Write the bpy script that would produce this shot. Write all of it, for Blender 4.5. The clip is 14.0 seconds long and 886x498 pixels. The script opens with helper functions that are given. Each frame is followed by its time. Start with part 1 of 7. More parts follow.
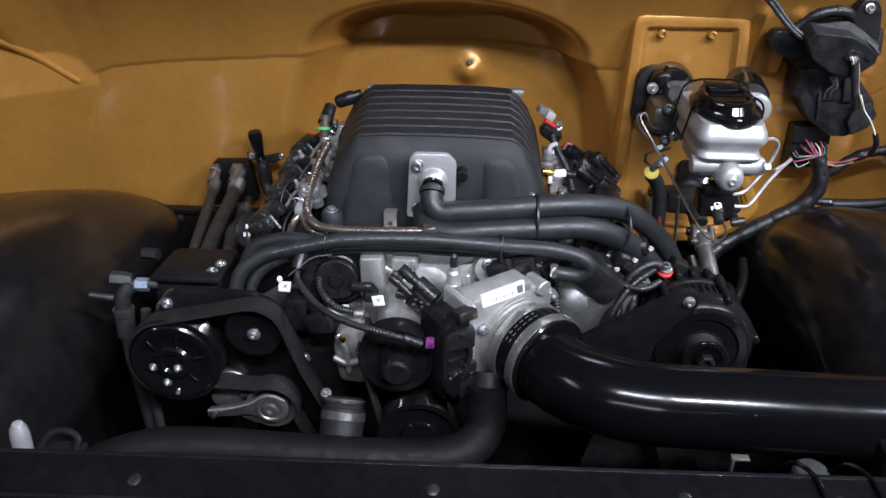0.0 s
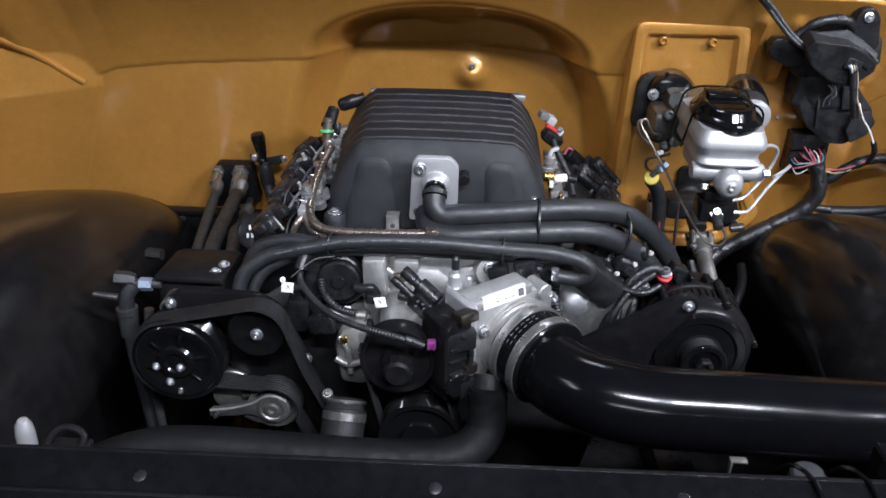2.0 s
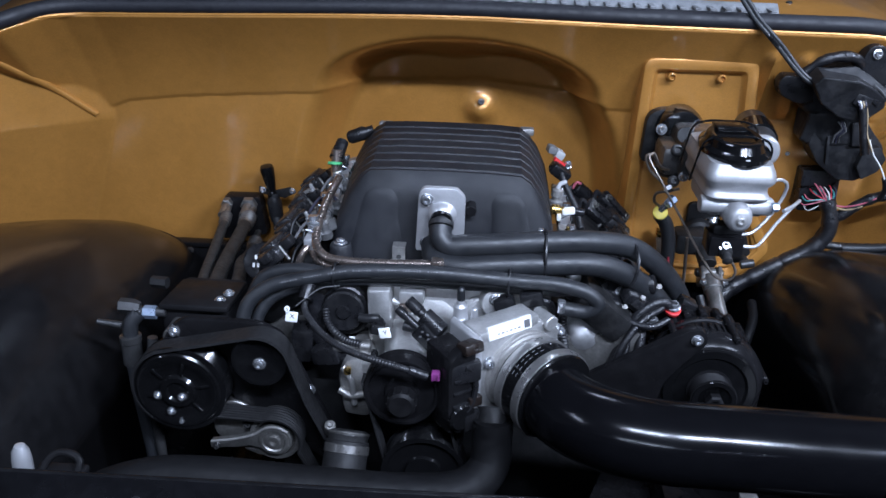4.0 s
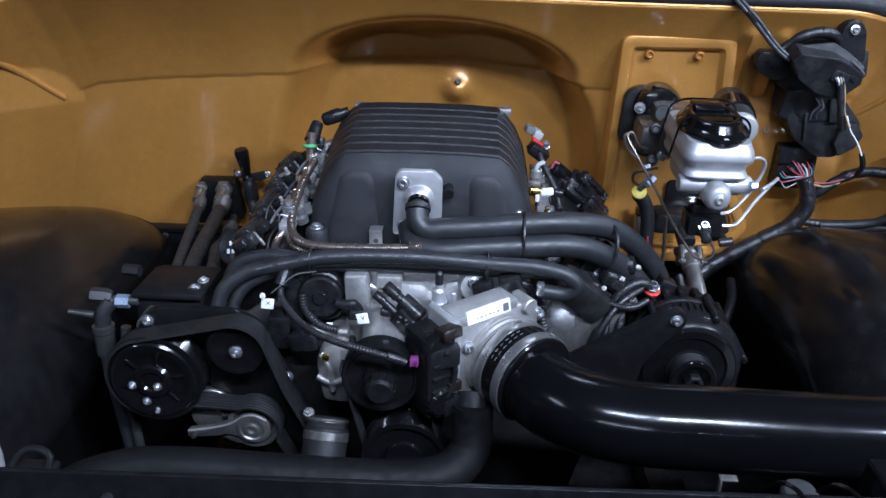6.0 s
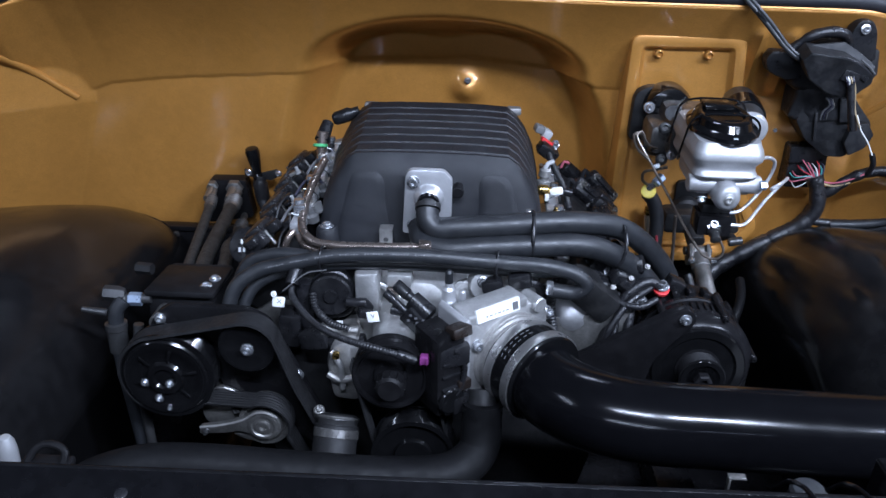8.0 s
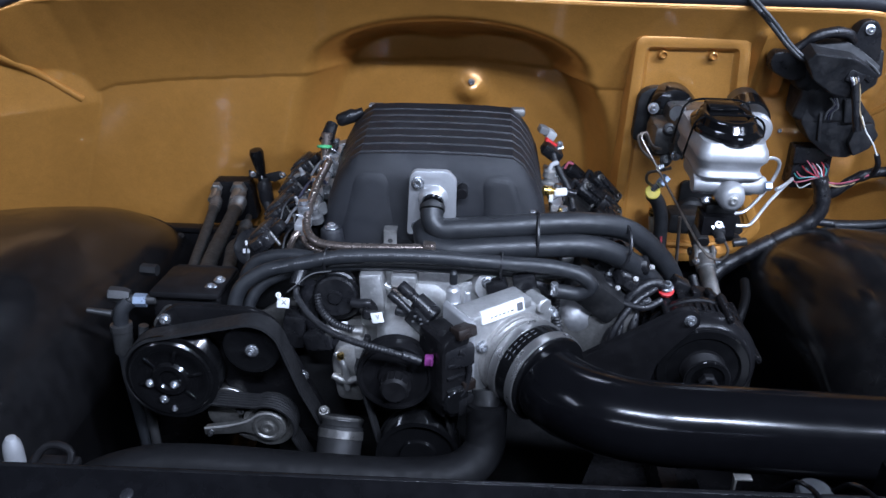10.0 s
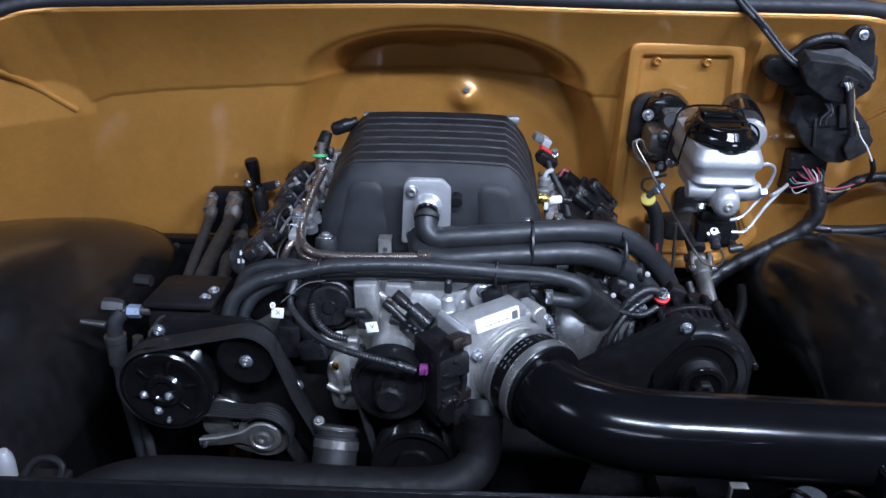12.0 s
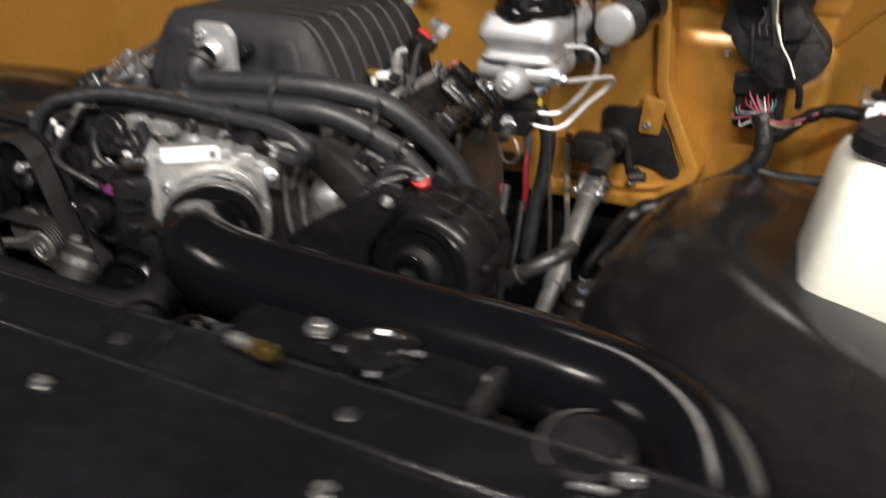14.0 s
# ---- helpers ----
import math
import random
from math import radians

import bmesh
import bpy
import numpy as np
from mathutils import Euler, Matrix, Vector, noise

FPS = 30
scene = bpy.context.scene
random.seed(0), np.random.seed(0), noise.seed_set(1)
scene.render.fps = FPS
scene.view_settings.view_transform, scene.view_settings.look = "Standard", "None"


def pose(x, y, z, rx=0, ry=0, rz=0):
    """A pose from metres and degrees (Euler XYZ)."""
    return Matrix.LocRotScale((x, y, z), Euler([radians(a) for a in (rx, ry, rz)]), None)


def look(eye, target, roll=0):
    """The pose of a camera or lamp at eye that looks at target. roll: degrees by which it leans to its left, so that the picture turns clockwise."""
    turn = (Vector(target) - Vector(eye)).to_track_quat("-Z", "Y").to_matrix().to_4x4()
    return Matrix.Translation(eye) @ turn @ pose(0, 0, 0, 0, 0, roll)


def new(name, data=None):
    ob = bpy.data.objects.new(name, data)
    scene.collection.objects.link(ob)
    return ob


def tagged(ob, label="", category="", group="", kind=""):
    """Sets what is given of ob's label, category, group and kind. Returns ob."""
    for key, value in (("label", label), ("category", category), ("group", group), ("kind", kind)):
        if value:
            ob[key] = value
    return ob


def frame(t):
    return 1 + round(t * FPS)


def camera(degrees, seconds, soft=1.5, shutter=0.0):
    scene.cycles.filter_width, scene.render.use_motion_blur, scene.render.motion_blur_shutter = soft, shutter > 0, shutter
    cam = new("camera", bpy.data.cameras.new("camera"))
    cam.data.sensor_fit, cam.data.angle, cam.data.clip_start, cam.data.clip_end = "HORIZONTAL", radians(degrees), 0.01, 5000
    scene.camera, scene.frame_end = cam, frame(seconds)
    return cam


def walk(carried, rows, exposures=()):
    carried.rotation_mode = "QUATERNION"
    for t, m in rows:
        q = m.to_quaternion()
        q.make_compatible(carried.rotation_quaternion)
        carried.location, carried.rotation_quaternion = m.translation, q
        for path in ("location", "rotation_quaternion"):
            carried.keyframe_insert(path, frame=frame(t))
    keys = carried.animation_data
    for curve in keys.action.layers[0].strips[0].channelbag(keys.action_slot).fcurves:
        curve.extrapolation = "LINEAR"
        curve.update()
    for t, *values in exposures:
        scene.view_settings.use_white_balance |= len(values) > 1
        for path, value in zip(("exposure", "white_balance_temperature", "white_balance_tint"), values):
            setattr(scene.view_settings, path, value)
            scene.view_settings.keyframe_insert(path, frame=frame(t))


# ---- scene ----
cam = camera(58.3, 14.0, shutter=0.6)
PATH = [
    (0, (0.018, 0.01, 1.512), (-0.049, 1.758, 0.543), 0.9),
    (0.5, (0.018, 0.007, 1.51), (-0.049, 1.755, 0.54), 1.0),
    (1, (0.018, 0.004, 1.51), (-0.048, 1.749, 0.536), 1.1),
    (1.5, (0.021, 0.001, 1.514), (-0.046, 1.747, 0.539), 1.1),
    (2, (0.012, -0.001, 1.515), (-0.05, 1.753, 0.555), 1.5),
    (2.5, (0.015, -0.022, 1.511), (-0.068, 1.775, 0.636), 3.4),
    (4.8, (0.024, 0.008, 1.495), (-0.073, 1.807, 0.626), 0.9),
    (5, (0.025, 0.008, 1.495), (-0.06, 1.799, 0.609), 1.2),
    (5.5, (0.024, 0.011, 1.498), (-0.03, 1.792, 0.59), 1.6),
    (6, (0.026, 0.017, 1.498), (-0.02, 1.794, 0.581), 1.5),
    (6.5, (0.026, 0.018, 1.5), (-0.022, 1.792, 0.577), 1.4),
    (7, (0.03, 0.015, 1.5), (-0.029, 1.787, 0.573), 1.2),
    (7.5, (0.024, 0.014, 1.502), (-0.041, 1.785, 0.576), 1.3),
    (8, (0.024, 0.011, 1.501), (-0.043, 1.786, 0.581), 1.3),
    (10.5, (0.022, 0.01, 1.5), (-0.054, 1.786, 0.584), 1.1),
    (11, (0.023, 0.013, 1.5), (-0.049, 1.79, 0.585), 1.0),
    (11.5, (0.026, 0.014, 1.5), (-0.044, 1.794, 0.592), 0.9),
    (12, (0.03, 0.014, 1.5), (-0.045, 1.799, 0.601), 0.7),
    (12.5, (0.043, 0.007, 1.474), (-0.033, 1.809, 0.611), -0.7),
    (13, (0.253, -0.017, 1.393), (0.053, 1.792, 0.564), -1.7),
    (13.3, (0.454, -0.021, 1.366), (0.069, 1.768, 0.559), -1.0),
    (13.5, (0.571, 0.009, 1.345), (0.062, 1.767, 0.539), -0.3),
    (13.6, (0.629, 0.038, 1.327), (0.053, 1.774, 0.517), -0.2),
    (13.7, (0.688, 0.083, 1.315), (0.046, 1.784, 0.483), -0.1),
    (13.8, (0.747, 0.12, 1.294), (0.045, 1.796, 0.458), 0.1),
    (14, (0.857, 0.218, 1.291), (0.06, 1.804, 0.368), 0.1),
]
walk(cam, [(t, look(eye, target, roll)) for t, eye, target, roll in PATH],
     exposures=[(0, 0.08, 6100, 16), (1.0, 0.12, 6100, 16), (2.0, 0.19, 6100, 16), (2.7, 0.14, 5800, 16), (4.8, 0.0, 5180, 16), (6.0, 0.03, 5280, 16), (12.5, 0.06, 5280, 16), (13.0, 0.14, 5750, 16), (13.2, 0.11, 6050, 16), (13.5, 0.12, 6150, 16), (14, 0.17, 7500, 16)])

# ---- light ----
world = bpy.data.worlds.new("world")
scene.world = world
world.use_nodes = True
world.node_tree.nodes["Background"].inputs[0].default_value = (0.80, 0.88, 1.0, 1)
world.node_tree.nodes["Background"].inputs[1].default_value = 0.03
scene.view_settings.exposure = 0.0


def overhead_light(x, y, z, sx, sy, watts, colour=(0.93, 0.97, 1.0)):
    lamp = bpy.data.lights.new("tube_or_fill_light", "AREA")
    lamp.shape, lamp.size, lamp.size_y, lamp.energy, lamp.color = "RECTANGLE", sx, sy, watts, colour
    new("tube_or_fill_light", lamp).location = (x, y, z)


overhead_light(0.10, -0.90, 3.3, 0.8, 0.16, 75)
overhead_light(1.03, -0.90, 3.3, 0.55, 0.16, 95)
overhead_light(2.80, -0.90, 3.3, 1.6, 0.16, 272)
overhead_light(2.90, 2.10, 3.3, 1.2, 0.16, 62)
overhead_light(0.20, 2.95, 3.3, 0.5, 0.20, 8)
# two added fill lamps; no fixtures are known at these places
overhead_light(-0.60, -4.40, 3.3, 2.4, 0.30, 95)
overhead_light(-3.4, -0.7, 3.3, 0.16, 1.2, 35)


# ---- materials ----
def material(name, colour, rough=0.5, metal=0.0, vary=0.15, scale=30.0, bump=0.0, bump_scale=400.0, coat=0.0, coat_rough=0.05, rough_vary=0.12, dust=0.0, spec=0.5, flake=0.0, pieces=0.0):
    m = bpy.data.materials.new(name)
    m.use_nodes = True
    t = m.node_tree
    b = t.nodes["Principled BSDF"]
    link, node = t.links.new, t.nodes.new
    at = node("ShaderNodeTexCoord").outputs["Object"]

    def noise_at(size, detail=4.0):
        n = node("ShaderNodeTexNoise")
        n.inputs["Scale"].default_value, n.inputs["Detail"].default_value = size, detail
        link(at, n.inputs["Vector"])
        return n.outputs["Fac"]

    def mapped(value, lo, hi, a=0.3, z=0.7):
        r = node("ShaderNodeMapRange")
        r.inputs[1].default_value, r.inputs[2].default_value, r.inputs[3].default_value, r.inputs[4].default_value = a, z, lo, hi
        link(value, r.inputs[0])
        return r.outputs[0]

    coarse, fine = noise_at(scale), noise_at(scale * 9, 3.0)
    mix = node("ShaderNodeMix")
    mix.data_type, mix.blend_type = "RGBA", "MULTIPLY"
    mix.inputs["Factor"].default_value = 1.0
    mix.inputs["A"].default_value = (*colour, 1)
    both = node("ShaderNodeMath")
    both.operation = "MULTIPLY"
    link(mapped(coarse, 1 - vary, 1 + vary), both.inputs[0])
    link(mapped(fine, 1 - vary * 0.6, 1 + vary * 0.6), both.inputs[1])
    value = both.outputs[0]
    if flake:
        v = node("ShaderNodeTexVoronoi")
        v.inputs["Scale"].default_value = 900.0
        link(at, v.inputs["Vector"])
        f = node("ShaderNodeMath")
        f.operation = "MULTIPLY"
        sep = node("ShaderNodeSeparateColor")
        link(v.outputs["Color"], sep.inputs[0])
        link(mapped(sep.outputs[0], 1 - flake, 1 + flake, 0.0, 1.0), f.inputs[0])
        link(value, f.inputs[1])
        value = f.outputs[0]
    if pieces:
        info = node("ShaderNodeObjectInfo")
        f = node("ShaderNodeMath")
        f.operation = "MULTIPLY"
        link(mapped(info.outputs["Random"], 1 - pieces, 1 + pieces, 0.0, 1.0), f.inputs[0])
        link(value, f.inputs[1])
        value = f.outputs[0]
    link(value, mix.inputs["B"])
    out = mix.outputs["Result"]
    if dust:
        d = node("ShaderNodeMix")
        d.data_type = "RGBA"
        d.inputs["B"].default_value = (0.16, 0.15, 0.14, 1)
        link(mapped(noise_at(scale * 2.3, 8.0), 0.0, dust, 0.45, 0.8), d.inputs["Factor"])
        link(out, d.inputs["A"])
        out = d.outputs["Result"]
    link(out, b.inputs["Base Color"])
    b.inputs["Metallic"].default_value = metal
    b.inputs["Specular IOR Level"].default_value = spec
    link(mapped(noise_at(scale * 3.1), max(0.02, rough - rough_vary), min(1.0, rough + rough_vary)), b.inputs["Roughness"])
    b.inputs["Coat Weight"].default_value, b.inputs["Coat Roughness"].default_value = coat, coat_rough
    if bump:
        n = node("ShaderNodeBump")
        n.inputs["Strength"].default_value, n.inputs["Distance"].default_value = bump, 0.0015
        link(noise_at(bump_scale, 3.0), n.inputs["Height"])
        link(n.outputs["Normal"], b.inputs["Normal"])
    return m


GOLD = material("gold_paint", (0.435, 0.205, 0.040), 0.34, 0.35, 0.08, 5, 0.05, 180, 0.8, 0.05, 0.06, flake=0.12)
MATTE = material("matte_black_paint", (0.0075, 0.0073, 0.0080), 0.50, 0, 0.3, 8, 0.12, 90, dust=0.012, spec=0.10)
FENDER = material("black_fender_paint", (0.0062, 0.0060, 0.0064), 0.20, 0, 0.3, 5, 0.22, 14, 0.0, 0.2, 0.07, dust=0.014, spec=0.23)
BLACK_GLOSS = material("black_gloss_paint", (0.0042, 0.0042, 0.0046), 0.13, 0, 0.2, 8, 0.02, 60, 0.12, 0.06, 0.04, spec=0.32)
BLACK_PAINT = material("black_satin_paint", (0.0070, 0.0068, 0.0075), 0.25, 0, 0.3, 6, 0.05, 120, 0.0, 0.2, 0.06, dust=0.010, spec=0.12)
LID_PLASTIC = material("textured_black_plastic", (0.0088, 0.0094, 0.0118), 0.50, 0, 0.25, 9, 0.45, 1300, dust=0.03, spec=0.42)
PLASTIC = material("black_plastic", (0.0085, 0.0085, 0.0096), 0.32, 0, 0.25, 25, 0.10, 700, dust=0.03, pieces=0.3, spec=0.32)
RUBBER = material("black_rubber", (0.0125, 0.0135, 0.0155), 0.46, 0, 0.18, 25, 0.12, 900, dust=0.04)
SEAL = material("weatherstrip_rubber", (0.010, 0.010, 0.013), 0.6, 0, 0.2, 20, 0.2, 500)
LOOM = material("ribbed_loom", (0.010, 0.010, 0.0115), 0.45, 0, 0.2, 40, 0.1, 600, dust=0.06)
TAPE = material("cloth_tape", (0.008, 0.008, 0.0095), 0.36, 0, 0.3, 50, 0.7, 260, dust=0.04)
CAST = material("cast_aluminium", (0.52, 0.515, 0.505), 0.42, 0.8, 0.14, 22, 0.4, 700, rough_vary=0.08)
MID_CAST = material("grey_cast_aluminium", (0.36, 0.35, 0.335), 0.44, 0.75, 0.2, 30, 0.35, 700, rough_vary=0.06)
DULL_RUBBER = material("dull_rubber", (0.0036, 0.0036, 0.0041), 0.6, 0, 0.25, 25, 0.2, 500, dust=0.010, spec=0.14)
AGED_RUBBER = material("aged_rubber", (0.017, 0.0175, 0.0175), 0.62, 0, 0.3, 40, 0.4, 220, dust=0.16, spec=0.25)
BELT = material("belt_rubber", (0.0095, 0.0094, 0.0100), 0.52, 0, 0.2, 40, 0.15, 900, dust=0.02, spec=0.3)
BRIGHT_CAST = material("bright_cast_aluminium", (0.40, 0.40, 0.405), 0.47, 0.6, 0.08, 30, 0.22, 1200, rough_vary=0.04)
MACHINED = material("machined_aluminium", (0.60, 0.60, 0.61), 0.36, 0.7, 0.05, 30, 0.06, 900, rough_vary=0.04)
DULL_CAST = material("stained_cast_aluminium", (0.20, 0.195, 0.185), 0.42, 0.85, 0.25, 25, 0.3, 600, rough_vary=0.06)
STEEL = material("zinc_steel", (0.55, 0.56, 0.58), 0.24, 0.9, 0.03, 40, 0.0, 900, rough_vary=0.03)
OLD_LINE = material("tarnished_line", (0.20, 0.17, 0.145), 0.36, 0.8, 0.2, 40, 0.0, 400, rough_vary=0.06)
PIPE = material("stainless_pipe", (0.33, 0.275, 0.24), 0.28, 0.9, 0.08, 20, 0.0, 400, rough_vary=0.05)
DARK_STEEL = material("dark_phosphate_steel", (0.065, 0.065, 0.066), 0.36, 0.7, 0.2, 25, 0.12, 600, rough_vary=0.06)
WORN_LIGHT = material("weathered_steel", (0.23, 0.225, 0.215), 0.42, 0.75, 0.3, 50, 0.2, 400, rough_vary=0.08)
WORN_STEEL = material("worn_steel", (0.125, 0.122, 0.118), 0.34, 0.75, 0.3, 60, 0.15, 400, rough_vary=0.08)
IRON = material("dark_casting", (0.0115, 0.0115, 0.0120), 0.46, 0.1, 0.35, 20, 0.3, 300, dust=0.06, spec=0.24)
# lighter, shinier copy of the support enamel, made to draw highlights on its creases
CREASE_HIGHLIGHT = material("crease_highlight_enamel", (0.0065, 0.0065, 0.0072), 0.16, 0, 0.3, 30, 0.0, 40, 0.0, 0.1, 0.06, spec=0.42)
SUPPORT_PAINT = material("black_gloss_enamel", (0.0036, 0.0036, 0.0042), 0.11, 0, 0.3, 7, 0.03, 40, 0.0, 0.1, 0.04, dust=0.006, spec=0.13)
TUBE_PAINT = material("black_powder_coat", (0.0026, 0.0026, 0.0032), 0.15, 0, 0.15, 8, 0.02, 500, 0.0, 0.1, 0.02, spec=0.24)
BRUSHED = material("brushed_aluminium", (0.55, 0.55, 0.56), 0.36, 0.85, 0.12, 20, 0.08, 300, rough_vary=0.06)
CLAMP_STEEL = material("clamp_steel", (0.46, 0.45, 0.44), 0.30, 0.9, 0.06, 20, 0.0, 500, rough_vary=0.04)
BRASS = material("brass", (0.55, 0.38, 0.12), 0.28, 1.0, 0.15, 50)
WHITE = material("white_label", (0.78, 0.78, 0.77), 0.5, 0, 0.04, 40)
NATURAL = material("milky_plastic", (0.66, 0.645, 0.585), 0.38, 0, 0.05, 8, 0.05, 200)
YELLOW = material("yellow_plastic", (0.72, 0.58, 0.06), 0.4, 0, 0.08, 40)
PINK = material("magenta_plastic", (0.17, 0.035, 0.15), 0.4, 0, 0.1, 40)
RED = material("red_plastic", (0.55, 0.03, 0.03), 0.35, 0, 0.1, 40)
GREEN = material("green_plastic", (0.10, 0.42, 0.16), 0.4, 0, 0.1, 40)
BLUE = material("blue_anodised", (0.30, 0.36, 0.46), 0.35, 0.6, 0.1, 40)
GREY_SEAL = material("grey_vent_plastic", (0.20, 0.205, 0.21), 0.5, 0, 0.2, 60, 0.3, 300)
PRINT = material("pale_print", (0.10, 0.10, 0.105), 0.5, 0, 0.1, 60)
BROWN_PLASTIC = material("brown_black_plastic", (0.012, 0.0085, 0.007), 0.35, 0, 0.2, 30, 0.1, 700)
COIL_PLASTIC = material("coil_plastic", (0.012, 0.012, 0.0135), 0.30, 0, 0.25, 25, 0.12, 700, dust=0.06, pieces=0.2)
GREY_PLASTIC = material("grey_plastic", (0.10, 0.10, 0.10), 0.36, 0, 0.2, 40, 0.1, 600, pieces=0.5)
PALE_PLASTIC = material("pale_grey_plastic", (0.34, 0.34, 0.34), 0.42, 0, 0.12, 30, 0.1, 500)
PALE_SHEATH = material("pale_sheath", (0.36, 0.33, 0.26), 0.42, 0.1, 0.2, 60, 0.1, 400)
INK = material("dark_print", (0.05, 0.05, 0.05), 0.6, 0, 0.1, 60)
# greys of the unseen hall, set for bounced light and reflections
CONCRETE = material("concrete", (0.15, 0.146, 0.14), 0.55, 0, 0.2, 2, 0.2, 60)
DARK_HALL = material("painted_wall", (0.19, 0.196, 0.212), 0.7, 0, 0.06, 1.5, 0.1, 80)
DUSTY_PLASTIC = material("dusty_black_plastic", (0.0100, 0.0102, 0.0115), 0.55, 0, 0.45, 22, 0.5, 90, dust=0.10, spec=0.30)
WIRES = [material("wire_" + n, c, 0.4, 0, 0.1, 60) for n, c in (("pink", (0.36, 0.09, 0.12)), ("teal", (0.05, 0.22, 0.21)), ("white", (0.6, 0.6, 0.58)), ("red", (0.30, 0.02, 0.03)), ("dark", (0.03, 0.03, 0.05)), ("tan", (0.30, 0.23, 0.13)))]


# ---- shapes ----
def frame_of(axis):
    w = Vector(axis).normalized()
    u = w.orthogonal().normalized() if abs(w.z) > 0.95 else Vector((0, 0, 1)).cross(w).normalized()
    return u, w.cross(u), w


def box(bm, centre, size, bevel=0.003, turn=None, taper=1.0):
    made = bmesh.ops.create_cube(bm, size=1.0)["verts"]
    for v in made:
        k = taper if v.co.z > 0 else 1.0
        v.co = Vector((v.co.x * size[0] * k, v.co.y * size[1] * k, v.co.z * size[2]))
    if bevel:
        edges = {e for v in made for e in v.link_edges}
        got = bmesh.ops.bevel(bm, geom=list(edges), offset=bevel, segments=2, affect="EDGES", profile=0.5)
        made = list({v for f in got["faces"] for v in f.verts} | {v for v in made if v.is_valid})
    m = Matrix.Translation(centre) @ (turn if turn is not None else Matrix())
    for v in made:
        v.co = m @ v.co
    return bm


def lathe(bm, base, axis, profile, n=32):
    """A turned solid: profile rows are (distance along the axis, radius)."""
    u, v, w = frame_of(axis)
    base = Vector(base)
    rings = []
    for s, r in profile:
        if r < 1e-5:
            rings.append([bm.verts.new(base + w * s)])
        else:
            rings.append([bm.verts.new(base + w * s + (u * math.cos(a) + v * math.sin(a)) * r) for a in (2 * math.pi * i / n for i in range(n))])
    for a, b in zip(rings, rings[1:]):
        for i in range(n):
            j = (i + 1) % n
            if len(a) == 1 and len(b) == 1:
                continue
            if len(a) == 1:
                bm.faces.new((a[0], b[j], b[i]))
            elif len(b) == 1:
                bm.faces.new((a[i], a[j], b[0]))
            else:
                bm.faces.new((a[i], a[j], b[j], b[i]))
    for ring, flip in ((rings[0], True), (rings[-1], False)):
        if len(ring) > 1:
            bm.faces.new(ring[::-1] if flip else ring)
    return bm


def rod(bm, p, q, r, r2=None, n=20, edge=0.0015):
    p, q = Vector(p), Vector(q)
    d = (q - p).length
    r2 = r if r2 is None else r2
    e = min(edge, d * 0.3, r * 0.5, r2 * 0.5)
    return lathe(bm, p, q - p, [(0, r - e), (e, r), (d - e, r2), (d, r2 - e)], n)


def spline(points, step=0.006):
    """A smooth line through a few guide points."""
    pts = [Vector(p) for p in points]
    if len(pts) == 2:
        k = max(2, int((pts[1] - pts[0]).length / step))
        return [pts[0].lerp(pts[1], i / k) for i in range(k + 1)]
    ends = [pts[0] * 2 - pts[1], *pts, pts[-1] * 2 - pts[-2]]
    line = []
    for a, b, c, d in zip(ends, ends[1:], ends[2:], ends[3:]):
        t1 = max(1e-6, (b - a).length ** 0.5)
        t2 = t1 + max(1e-6, (c - b).length ** 0.5)
        t3 = t2 + max(1e-6, (d - c).length ** 0.5)
        k = max(2, int((c - b).length / step))
        for i in range(k):
            t = t1 + (t2 - t1) * i / k
            a1 = a * ((t1 - t) / t1) + b * (t / t1)
            a2 = b * ((t2 - t) / (t2 - t1)) + c * ((t - t1) / (t2 - t1))
            a3 = c * ((t3 - t) / (t3 - t2)) + d * ((t - t2) / (t3 - t2))
            b1 = a1 * ((t2 - t) / t2) + a2 * (t / t2)
            b2 = a2 * ((t3 - t) / (t3 - t1)) + a3 * ((t - t1) / (t3 - t1))
            line.append(b1 * ((t2 - t) / (t2 - t1)) + b2 * ((t - t1) / (t2 - t1)))
    return [*line, pts[-1]]


def hose(bm, points, r, n=16, step=0.006, ribs=0.0, lumps=0.0, flat=1.0):
    """A round line swept along guide points; ribs: pitch of a corrugation; lumps: unevenness of a taped bundle."""
    line = spline(points, min(step, ribs / 4) if ribs else step)
    u = None
    rings, run = [], 0.0
    for i, p in enumerate(line):
        w = (line[min(i + 1, len(line) - 1)] - line[max(i - 1, 0)]).normalized()
        u = (w.orthogonal() if u is None else u - w * u.dot(w)).normalized()
        v = w.cross(u)
        if i:
            run += (p - line[i - 1]).length
        k = 1.0
        if ribs:
            k += 0.09 * math.sin(2 * math.pi * run / ribs)
        if lumps:
            k += lumps * noise.noise(p * 55.0) + 0.5 * lumps * noise.noise(p * 160.0)
        rings.append([bm.verts.new(p + (u * math.cos(a) + v * math.sin(a) * flat) * r * k) for a in (2 * math.pi * j / n for j in range(n))])
    for a, b in zip(rings, rings[1:]):
        for j in range(n):
            bm.faces.new((a[j], a[(j + 1) % n], b[(j + 1) % n], b[j]))
    bm.faces.new(rings[0][::-1])
    bm.faces.new(rings[-1])
    return bm


